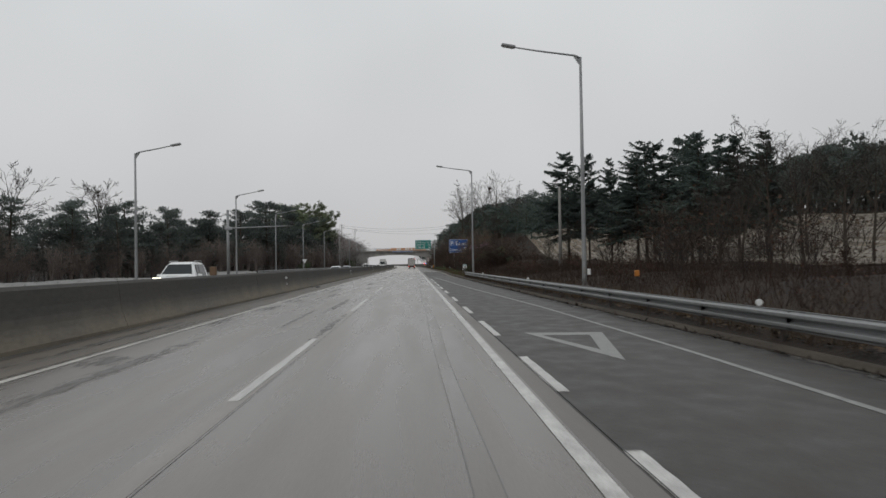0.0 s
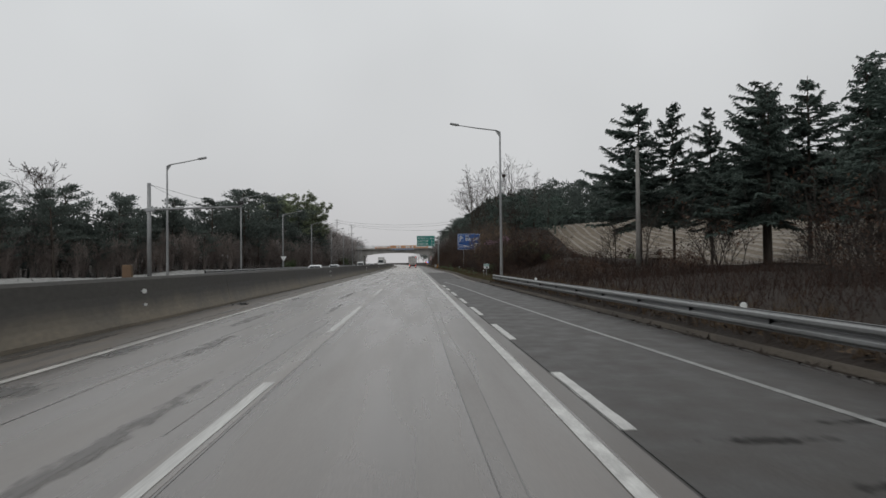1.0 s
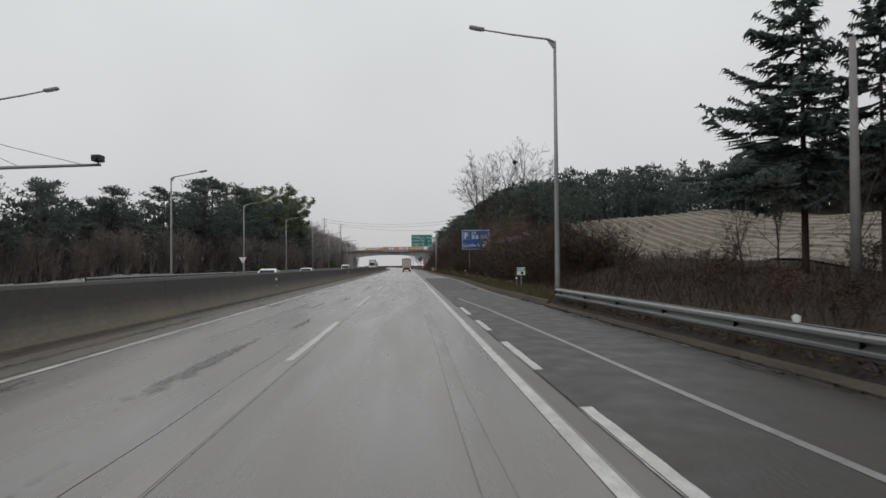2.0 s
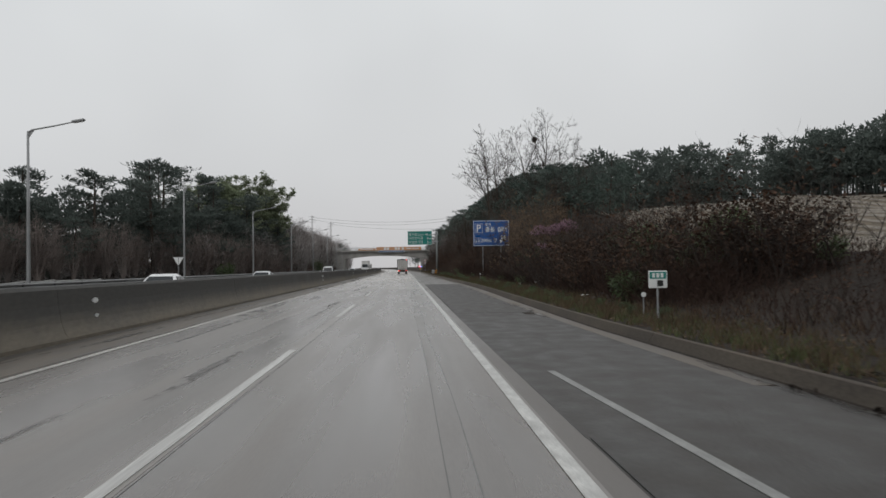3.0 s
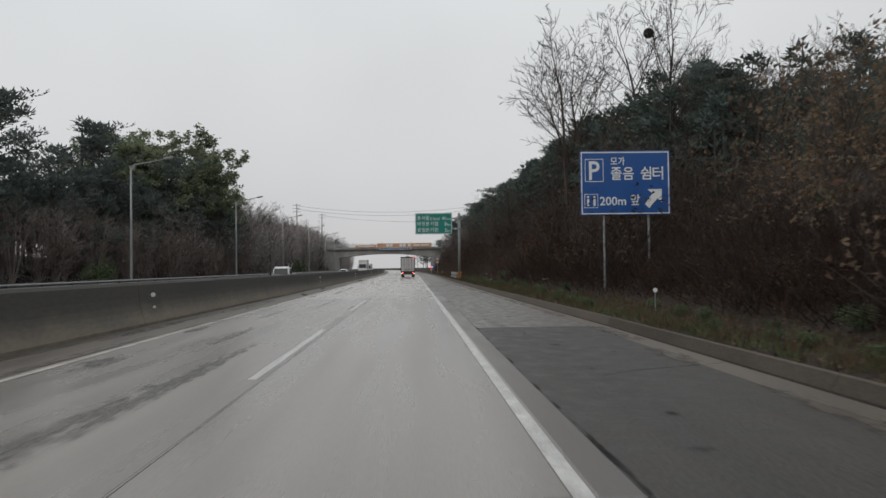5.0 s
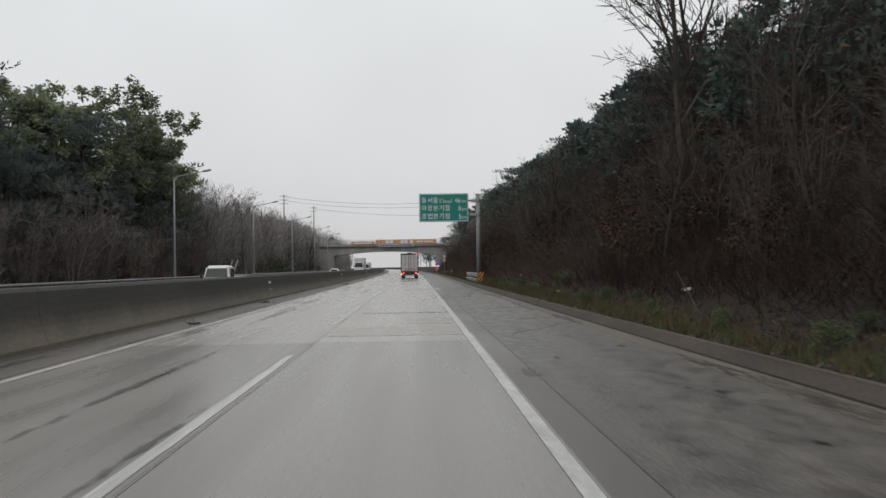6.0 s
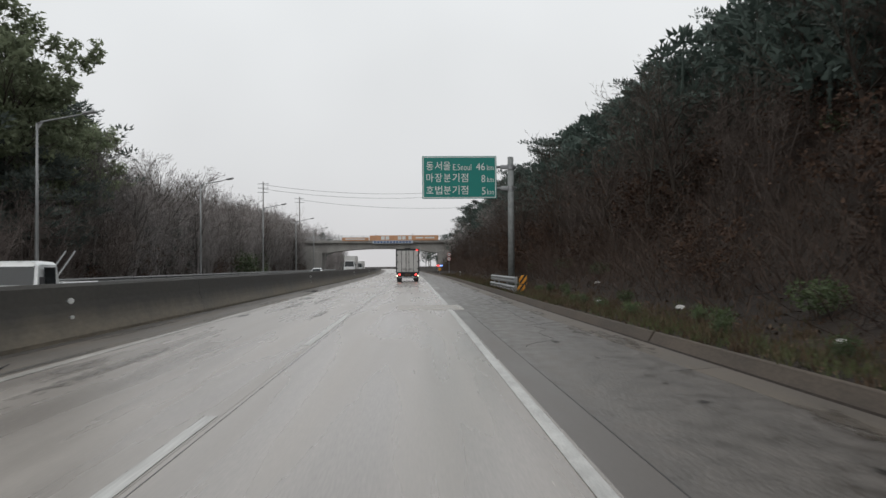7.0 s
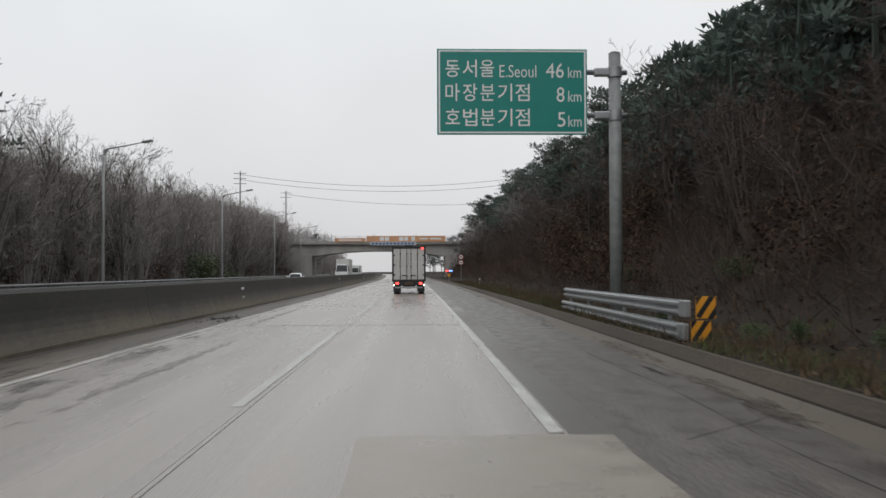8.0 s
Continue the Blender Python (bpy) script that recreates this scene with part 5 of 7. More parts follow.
def box_truck(x, y):
    """A closed-body goods truck seen from behind."""
    t = thing("box_truck", "box truck with pale ribbed rear doors and lit tail lamps", "truck", (x, y, 0))
    w = 1.2
    body = part("cargo_box", Geo().rbox(-w, w, 0.02, 6.2, 0.98, 3.42, 0.03), M_VAN, t)
    fr = Geo()
    fr.rbox(-w - 0.01, -w + 0.10, -0.05, 0.10, 0.92, 3.45, 0.015).rbox(w - 0.10, w + 0.01, -0.05, 0.10, 0.92, 3.45, 0.015)
    fr.rbox(-w + 0.08, w - 0.08, -0.05, 0.10, 3.28, 3.45, 0.015).rbox(-w + 0.08, w - 0.08, -0.05, 0.10, 0.90, 1.04, 0.015)
    part("rear_frame", fr, M_DARK, body, "dark rear door frame")
    for s in (-1, 1):
        door = part("door", Geo().rbox(min(s * 0.02, s * 1.09), max(s * 0.02, s * 1.09), -0.02, 0.03, 1.06, 3.26, 0.01), M_VAN, body)
        for k in range(7):
            xx = s * (0.10 + 0.145 * k)
            part("rib", Geo().box(xx - 0.035, xx + 0.035, -0.032, -0.018, 1.10, 3.22), M_VAN, door)
        for xx in (0.15, 0.62):
            rod = part("lock_rod", Geo().tube([(s * xx, -0.06, 1.0), (s * xx, -0.06, 3.32)], 0.02, 8), M_DARK, door, "dark lock rod")
            for z in (1.25, 2.0, 2.9):
                part("keeper", Geo().rbox(s * xx - 0.05, s * xx + 0.05, -0.075, -0.03, z - 0.03, z + 0.03, 0.008), M_DARK, rod)
        part("lock_handle", Geo().rbox(min(s * 0.15, s * 0.5), max(s * 0.15, s * 0.5), -0.09, -0.05, 1.33, 1.38, 0.01), M_DARK, door)
        for z in (1.4, 2.1, 2.8):
            part("hinge", Geo().rbox(min(s * 0.98, s * 1.13), max(s * 0.98, s * 1.13), -0.07, -0.02, z - 0.045, z + 0.045, 0.01), M_DARK, door)
    part("marker_lamp", Geo().rbox(0.88, 1.08, -0.09, -0.05, 3.25, 3.36, 0.02), M_RED_LAMP, body, "lit red upper marker lamp")
    part("marker_lamp", Geo().rbox(-1.08, -0.92, -0.075, -0.05, 3.30, 3.36, 0.01), M_BLACK, body, "unlit upper marker lamp")
    part("roof_unit", Geo().rbox(-0.30, 0.30, -0.06, 0.2, 3.44, 3.54, 0.03), M_DARK, body)
    bumper = part("rear_bumper", Geo().rbox(-1.12, 1.12, -0.02, 0.10, 0.62, 0.92, 0.03), M_DARK, t, "dark rear bumper beam")
    for s in (-1, 1):
        part("tail_lamp", Geo().rbox(s * 0.84 - 0.11, s * 0.84 + 0.11, -0.05, -0.015, 0.71, 0.86, 0.02), M_RED_LAMP, bumper, "lit red tail lamp")
        part("tail_lamp", Geo().rbox(s * 1.08 - 0.05, s * 1.08 + 0.05, -0.05, -0.015, 0.60, 0.70, 0.015), M_HEADLAMP, bumper, "small white side lamp")
        part("mud_flap", Geo().rbox(s * 0.86 - 0.27, s * 0.86 + 0.27, 0.16, 0.18, 0.18, 0.66, 0.005), M_DARK, t)
    plate = part("number_plate", Geo().rbox(-0.26, 0.26, -0.05, -0.02, 0.68, 0.86, 0.01), M_PLATE, bumper, "dirty dull orange number plate")
    part("plate_bar", Geo().box(-0.2, 0.2, -0.056, -0.048, 0.73, 0.81), M_DARK, plate)
    part("underrun_bar", Geo().rbox(-1.0, 1.0, 0.05, 0.15, 0.42, 0.54, 0.02), M_GALV, t, "pale underrun bar")
    part("chassis", Geo().box(-0.45, 0.45, 0.2, 7.6, 0.55, 0.96), M_DARK, t)
    part("cab", Geo().rbox(-1.05, 1.05, 6.4, 8.2, 0.5, 2.6, 0.12), M_CAR_GREY, t)
    for yy in (0.95, 6.9):
        for s in (-1, 1):
            wheel(t, s * 0.90, yy, 0.45, 0.40)
    return t


box_truck(-0.45, 278.0)


def lofted(sections):
    """A closed body from cross-sections (y, half width low, half width high, z low, z belt, z high)."""
    g = Geo()
    n = 10
    for y, wl, wh, z0, zb, z1 in sections:
        ring = [(-wl * 0.92, z0), (wl * 0.92, z0), (wl, z0 + (zb - z0) * 0.35), (wl, zb), (wh, z0 + (z1 - z0) * 0.93 if z1 > zb + 0.05 else zb + 0.01),
                (wh * 0.82, z1), (-wh * 0.82, z1), (-wh, z0 + (z1 - z0) * 0.93 if z1 > zb + 0.05 else zb + 0.01), (-wl, zb), (-wl, z0 + (zb - z0) * 0.35)]
        g.v += [(x, y, z) for x, z in ring]
    for i in range(len(sections) - 1):
        for k in range(n):
            k2 = (k + 1) % n
            g.f.append((i * n + k, i * n + k2, (i + 1) * n + k2, (i + 1) * n + k))
    g.f.append(tuple(range(n))[::-1])
    g.f.append(tuple((len(sections) - 1) * n + k for k in range(n)))
    return g


def car(name, label, x, y, h, ln, paint, suv, lit):
    """A passenger car whose nose points to -y."""
    t = thing(name, label, "car", (x, y, 0))
    w = 0.93 if suv else 0.90
    zb = 1.14 if suv else 0.92
    hood = 1.2 if suv else 0.82
    a, b = ln / 2, (0.06 if suv else 0.28)
    secs = [(-a, w * 0.80, w * 0.7, 0.35, 0.62, 0.66), (-a + 0.15, w * 0.95, w * 0.85, 0.26, 0.70, hood - 0.16), (-a + 0.6, w, w * 0.9, 0.24, hood - 0.12, hood - 0.04),
            (-a + 1.25, w, w * 0.92, 0.24, zb - 0.02, hood + 0.06), (-a + 1.95, w, w * 0.76, 0.24, zb, h - 0.10), (-a + 2.3, w, w * 0.76, 0.24, zb, h - 0.02), (0.15, w, w * 0.75, 0.24, zb, h),
            (a - 1.45 - b, w, w * 0.76, 0.24, zb, h - (0.01 if suv else 0.07)), (a - 0.85 - b, w, w * 0.77, 0.26, zb + 0.02, h - (0.06 if suv else 0.24)), (a - 0.15 if suv else a - 0.65, w * 0.97, w * 0.82, 0.28, zb, zb + (0.12 if suv else 0.06)),
            (a - 0.08, w * 0.95, w * 0.85, 0.30, zb - 0.08, zb - 0.02), (a, w * 0.86, w * 0.8, 0.38, 0.75, 0.8)]
    part("body", lofted(secs), paint, t, smooth=not suv)
    ws = [(-a + 1.33, w * 0.80, hood + 0.12), (-a + 1.92, w * 0.62, h - 0.13)]
    (y0, w0, z0), (y1, w1, z1) = ws
    n_ = Vector((0, -(z1 - z0), (y1 - y0))).normalized() * 0.012
    part("windscreen", Geo().add([(-w0, y0 + n_.y, z0 + n_.z), (w0, y0 + n_.y, z0 + n_.z), (w1, y1 + n_.y, z1 + n_.z), (-w1, y1 + n_.y, z1 + n_.z),
                                  (-w0, y0, z0 - 0.03), (w0, y0, z0 - 0.03), (w1, y1, z1 - 0.03), (-w1, y1, z1 - 0.03)],
                                 [(0, 1, 2, 3), (7, 6, 5, 4), (0, 4, 5, 1), (1, 5, 6, 2), (2, 6, 7, 3), (3, 7, 4, 0)]), M_WINDOW, t)
    for s in (-1, 1):
        for ya, yb in ((-a + 2.05, -0.02), (0.08, a - (1.1 if suv else 1.5) - b)):
            o = s * 0.012
            part("side_window", Geo().add([(s * w * 0.985 + o, ya - 0.25 if ya < 0 else ya, zb + 0.04), (s * w * 0.985 + o, yb, zb + 0.04), (s * w * 0.785 + o, yb, h - 0.13), (s * w * 0.785 + o, ya, h - 0.13),
                                           (s * w * 0.94, ya - 0.25 if ya < 0 else ya, zb + 0.04), (s * w * 0.94, yb, zb + 0.04), (s * w * 0.74, yb, h - 0.13), (s * w * 0.74, ya, h - 0.13)],
                                          [(0, 1, 2, 3), (7, 6, 5, 4), (0, 4, 5, 1), (1, 5, 6, 2), (2, 6, 7, 3), (3, 7, 4, 0)]), M_WINDOW, t)
        part("mirror", Geo().rbox(s * w - 0.02 if s > 0 else -w - 0.20, w + 0.20 if s > 0 else -w + 0.02, -a + 1.75, -a + 1.9, zb + 0.02, zb + 0.17, 0.04), paint, t)
        part("headlamp", Geo().rbox(s * w * 0.66 - 0.2, s * w * 0.66 + 0.2, -a + 0.02, -a + 0.14, hood - 0.17, hood - 0.03, 0.03), M_HEADLAMP if lit else M_LENS, t)
        part("tail_lamp", Geo().rbox(s * w * 0.72 - 0.16, s * w * 0.72 + 0.16, a - 0.08, a + 0.01, 0.78, 0.92, 0.02), M_RIM, t)
        if suv:
            part("roof_rail", Geo().tube([(s * w * 0.66, -a + 2.2, h + 0.01), (s * w * 0.66, -a + 2.4, h + 0.05), (s * w * 0.66, a - 1.1, h + 0.05), (s * w * 0.66, a - 0.9, h + 0.0)], 0.02, 6), M_GALV, t)
        for yy in (-a + 0.85, a - 0.85):
            wheel(t, s * (w - 0.10), yy, 0.34, 0.22)
    part("grille", Geo().rbox(-0.42, 0.42, -a - 0.01, -a + 0.08, 0.42, 0.60, 0.02), M_DARK, t)
    return t


car("suv", "white sport utility car with lit headlamps behind the median barrier", -11.6, 42.8, 1.92, 4.7, M_CAR_WHITE, True, True)
car("sedan_car", "pale silver sedan on the opposite carriageway", -11.3, 123.5, 1.48, 4.8, M_CAR_WHITE, False, False)
car("sedan_car", "silver sedan on the opposite carriageway", -12.4, 157.5, 1.46, 4.7, M_CAR_GREY, False, False)
car("sedan_car", "white sedan near the overpass on the opposite carriageway", -14.6 + bend(320), 322, 1.5, 4.7, M_CAR_WHITE, False, False)


def cab_truck(name, label, x, y, h, w, cab_len, bed, bed_h, boxy):
    t = thing(name, label, "truck", (x, y, 0))
    part("cab", lofted([(0, w * 0.9, w * 0.86, 0.4, 1.1, 1.15), (0.06, w, w * 0.92, 0.35, h * 0.52, h * 0.56), (0.45, w, w * 0.84, 0.35, h * 0.55, h - 0.06), (0.7, w, w * 0.84, 0.35, h * 0.55, h), (cab_len, w, w * 0.86, 0.35, h * 0.55, h - 0.03)]), M_CAR_WHITE, t)
    part("windscreen", Geo().add([(-w * 0.86, 0.05, h * 0.56), (w * 0.86, 0.05, h * 0.56), (w * 0.74, 0.40, h - 0.16), (-w * 0.74, 0.40, h - 0.16),
                                  (-w * 0.86, 0.15, h * 0.56), (w * 0.86, 0.15, h * 0.56), (w * 0.74, 0.5, h - 0.16), (-w * 0.74, 0.5, h - 0.16)],
                                 [(0, 1, 2, 3), (7, 6, 5, 4), (0, 4, 5, 1), (1, 5, 6, 2), (2, 6, 7, 3), (3, 7, 4, 0)]), M_WINDOW, t)
    for s in (-1, 1):
        xx = s * w * 0.96
        part("side_window", Geo().rbox(min(xx, xx + s * 0.04), max(xx, xx + s * 0.04), 0.62, cab_len - 0.35, h * 0.58, h - 0.2, 0.015), M_WINDOW, t)
        part("mirror", Geo().rbox(s * (w + 0.12) - 0.08, s * (w + 0.12) + 0.08, 0.1, 0.2, h * 0.58, h * 0.74, 0.03), M_DARK, t)
        part("headlamp", Geo().rbox(s * w * 0.7 - 0.14, s * w * 0.7 + 0.14, -0.03, 0.08, 0.62, 0.80, 0.02), M_LENS, t)
        for yy in (0.85, cab_len + bed - 1.0):
            wheel(t, s * (w - 0.13), yy, 0.36 if h < 2.5 else 0.5, 0.24)
    part("bumper", Geo().rbox(-w, w, -0.08, 0.12, 0.36, 0.58, 0.03), M_DARK, t)
    part("load_box" if boxy else "flat_bed", Geo().rbox(-w - 0.03, w + 0.03, cab_len + 0.12, cab_len + bed, 0.75 if not boxy else 0.9, bed_h, 0.03), M_VAN if boxy else M_CAR_WHITE, t)
    part("chassis", Geo().box(-0.35, 0.35, 0.3, cab_len + bed - 0.2, 0.4, 0.78), M_DARK, t)
    return t


small = cab_truck("small_truck", "small white flatbed truck on the opposite carriageway", -12.2, 217.3, 1.90, 0.84, 1.75, 3.2, 1.2, False)
part("ladder", Geo().tube([(0.3, 1.9, 1.3), (0.34, 3.4, 2.25)], 0.03, 6).tube([(0.62, 1.9, 1.3), (0.66, 3.4, 2.25)], 0.03, 6), M_POLE, small, "grey ladder leaning up from the bed")
cab_truck("large_truck", "tall white box truck near the overpass on the opposite carriageway", -12.8 + bend(372), 372.0, 3.0, 1.2, 2.2, 7.5, 4.0, True)
cab_truck("large_truck", "pale loaded truck behind another near the overpass", -12.8 + bend(410), 412.0, 2.7, 1.15, 2.2, 7.0, 3.1, True)

# Warning beacon stand on the far shoulder.
wb = thing("beacon_stand", "roadside warning stand with red and blue beacons lit", "warning light", (5.3 + bend(340), 340, 0))
part("post", Geo().tube([(0, 0, 0), (0, 0, 1.62)], 0.04, 8), M_POLE, wb)
part("foot", Geo().rbox(-0.35, 0.35, -0.25, 0.25, 0, 0.1, 0.02), M_DARK, wb)
part("red_beacon", Geo().rbox(-0.5, -0.02, -0.08, 0.08, 1.62, 1.80, 0.03), M_RED_LAMP, wb, "lit red beacon")
part("blue_beacon", Geo().rbox(0.02, 0.5, -0.08, 0.08, 1.62, 1.80, 0.03), M_BLUE_LAMP, wb, "lit blue beacon")
part("panel", Geo().rbox(-0.2, 0.2, -0.06, 0.0, 0.85, 1.3, 0.02), M_ORANGE, wb, "small orange panel")


# ---------------------------------------------------------------- trees and shrubs
def rand_dir(rnd, zmin=-1.0, zmax=1.0):
    a, z = rnd.uniform(0, 2 * math.pi), rnd.uniform(zmin, zmax)
    r = math.sqrt(max(0.0, 1 - z * z))
    return Vector((r * math.cos(a), r * math.sin(a), z))


def turn_from(d, angle, rnd):
    """A direction leaning away from d by about that angle."""
    side = d.cross(rand_dir(rnd))
    side = side.normalized() if side.length > 1e-4 else Vector((1, 0, 0))
    return (d * math.cos(angle) + side * math.sin(angle)).normalized()


def bare_tree(seed, h, spread=1.0, twig_w=0.011, leafy=0, leaf_size=0.09, stout=1.0):
    """Trunk with limbs in one mesh, fine twigs in another."""
    rnd = random.Random(seed)
    wood, twigs, leaves = Geo(), Geo(), Geo()

    def grow(p, d, ln, r, level):
        n = (4, 3, 2, 2, 1)[level]
        pts, q, dd = [p], p, d
        for i in range(n):
            dd = (dd + rand_dir(rnd) * (0.10 + 0.05 * level) + Vector((0, 0, 0.05 if level else 0.02))).normalized()
            q = q + dd * (ln / n)
            pts.append(q)
        rads = [r * (1 - 0.62 * i / n) for i in range(n + 1)]
        if level <= 2:
            wood.tube(pts, rads, (6, 3, 3)[level], cap=False)
        else:
            for i in range(n):
                s = rand_dir(rnd).cross(dd)
                s = s.normalized() if s.length > 1e-3 else Vector((1, 0, 0))
                w = max(rads[i], twig_w)
                w2 = max(rads[i + 1], twig_w * 0.7)
                twigs.add((pts[i] - s * w, pts[i] + s * w, pts[i + 1] + s * w2, pts[i + 1] - s * w2), ((0, 1, 2, 3),))
        if level == 4:
            if leafy and rnd.random() < 0.75:
                for _ in range(leafy):
                    c = pts[-1] + rand_dir(rnd) * rnd.uniform(0.05, 0.42)
                    e = rand_dir(rnd)
                    leaves.blade(c, c + e * leaf_size * rnd.uniform(0.8, 1.8), leaf_size * 0.5, e.cross(rand_dir(rnd)).normalized())
            return
        kids = (rnd.randint(9, 11), rnd.randint(5, 6), rnd.randint(4, 5), 3)[level]
        for k in range(kids):
            u = (0.28 + 0.72 * (k + rnd.random()) / kids) if level == 0 else (0.2 + 0.8 * (k + rnd.random()) / kids)
            j = min(int(u * n), n - 1)
            base = pts[j].lerp(pts[j + 1], u * n - j)
            ang = rnd.uniform(0.45, 0.95) * (1.1 if level == 0 else 1.0) * spread
            if level == 0:
                ang *= 1.15 - 0.6 * u
            nd = turn_from(dd if level else d, ang, rnd)
            nd.z = nd.z * 0.9 + 0.12
            kid = ln * (0.62 if level == 0 else 0.56) * rnd.uniform(0.7, 1.15) * (1.15 - 0.45 * u)
            grow(base, nd.normalized(), kid, rads[j] * rnd.uniform(0.40, 0.6), level + 1)

    grow(Vector((0, 0, -0.3)), Vector((rnd.uniform(-0.08, 0.08), rnd.uniform(-0.08, 0.08), 1)).normalized(), h * 0.78, (h * 0.011 + 0.03) * stout, 0)
    return wood, twigs, leaves


def fir_tree(seed, h, low=0.20, width=0.31):
    """Straight trunk, whorls of drooping branches with hanging sprays."""
    rnd = random.Random(seed)
    wood, needles = Geo(), Geo()
    lop = rnd.uniform(0, 6.28)
    wood.tube([(0, 0, -0.3), (rnd.uniform(-.1, .1), rnd.uniform(-.1, .1), h * 0.5), (0, 0, h)], [0.19, 0.12, 0.02], 8, cap=False)
    z = h * low
    while z < h * 0.985:
        u = (z - h * low) / (h * (1 - low))
        reach = h * width * (1 - u) ** 0.75 * (0.8 if u < 0.10 else 1.0) + 0.38
        for k in range(rnd.randint(6, 8)):
            if rnd.random() < 0.22:
                continue
            a = rnd.uniform(0, 2 * math.pi)
            ln = reach * rnd.uniform(0.45, 1.2) * (1 + 0.28 * math.cos(a - lop) + 0.15 * math.sin(3 * a + z))
            out = Vector((math.cos(a), math.sin(a), 0))
            droop, lift, dz = rnd.uniform(0.0, 0.55) - 0.35 * u, rnd.uniform(0.0, 0.35), rnd.uniform(-0.3, 0.3)
            pts = []
            for i in range(5):
                s = i / 4
                pts.append(Vector((0, 0, z + dz)) + out * ln * s + Vector((0, 0, -droop * ln * s + lift * ln * s * s)))
            wood.tube(pts, [0.035, 0.026, 0.018, 0.012, 0.006], 3, cap=False)
            side = out.cross(Vector((0, 0, 1)))
            n = max(5, int(ln / 0.155))
            for i in range(n):
                s = 0.16 + 0.84 * (i + rnd.random()) / n
                j = min(int(s * 4), 3)
                c = pts[j].lerp(pts[j + 1], s * 4 - j)
                for sg in (-1, 1):
                    tip = c + (side * sg * rnd.uniform(0.55, 1.0) + out * rnd.uniform(0.3, 0.8)) * (0.34 * ln * (1.12 - s) + 0.12) + Vector((0, 0, rnd.uniform(-0.20, 0.03)))
                    d = tip - c
                    w = Vector((0, 0, 1)).cross(d).normalized()
                    needles.blade(c, tip, rnd.uniform(0.08, 0.13), (w * 0.7 + Vector((0, 0, rnd.choice((-1, 1)) * rnd.uniform(0.3, 1.2)))).normalized())
                    for m in (0.35, 0.7):
                        b = c + d * m
                        e = b + (d.normalized() * 0.5 + w * rnd.choice((-1, 1)) * 0.6 + Vector((0, 0, rnd.uniform(-1.0, 0.3)))) * rnd.uniform(0.18, 0.34)
                        needles.blade(b, e, 0.065, (w + rand_dir(rnd) * 0.5).normalized())
        z += h * 0.030 * rnd.uniform(0.8, 1.25)
    return wood, needles


def pine_tree(seed, h, dense=1.0):
    """Leaning red-pine trunk with cloud-like tufts on crooked limbs."""
    rnd = random.Random(seed)
    wood, needles = Geo(), Geo()
    lean = rand_dir(rnd, 0, 0) * rnd.uniform(0, 0.08) * h
    trunk = [Vector((0, 0, -0.3)), lean * 0.3 + Vector((0, 0, h * 0.35)), lean * 0.8 + Vector((0, 0, h * 0.68)), lean + Vector((0, 0, h * 0.95))]
    wood.tube(trunk, [0.20, 0.16, 0.11, 0.04], 8, cap=False)

    def tuft(c, r):
        for _ in range(int(22 * dense)):
            d = rand_dir(rnd, -0.45, 1.0)
            b = c + Vector((d.x * r, d.y * r, d.z * r * 0.5)) * rnd.uniform(0.2, 1.0)
            e = b + (d + Vector((0, 0, 0.45))).normalized() * rnd.uniform(0.22, 0.46)
            needles.blade(b, e, rnd.uniform(0.06, 0.12), d.cross(rand_dir(rnd)).normalized())

    for k in range(int(26 * dense)):
        u = 0.26 + 0.74 * (k + rnd.random()) / (26 * dense)
        j = min(int(u * 3), 2)
        p = trunk[j].lerp(trunk[j + 1], u * 3 - j)
        a = rnd.uniform(0, 2 * math.pi)
        ln = h * (0.30 * (1 - abs(u - 0.55)) ** 1.1) * rnd.uniform(0.5, 1.15) * (1.0 if u < 0.9 else 0.6)
        out = Vector((math.cos(a), math.sin(a), rnd.uniform(0.05, 0.45)))
        q1 = p + out * ln * 0.5 + rand_dir(rnd) * 0.12 * ln
        q2 = p + out * ln + Vector((0, 0, 0.1 * ln))
        wood.tube([p, q1, q2], [0.05, 0.035, 0.012], 3, cap=False)
        for s in (0.45, 0.62, 0.78, 0.9, 1.0):
            c = (p.lerp(q1, s * 2) if s < 0.5 else q1.lerp(q2, s * 2 - 1)) + rand_dir(rnd) * 0.30
            tuft(c, rnd.uniform(0.6, 1.05))
    tuft(trunk[-1], 0.6)
    tuft(trunk[-1] + Vector((0.2, 0.1, 0.3)), 0.5)
    return wood, needles


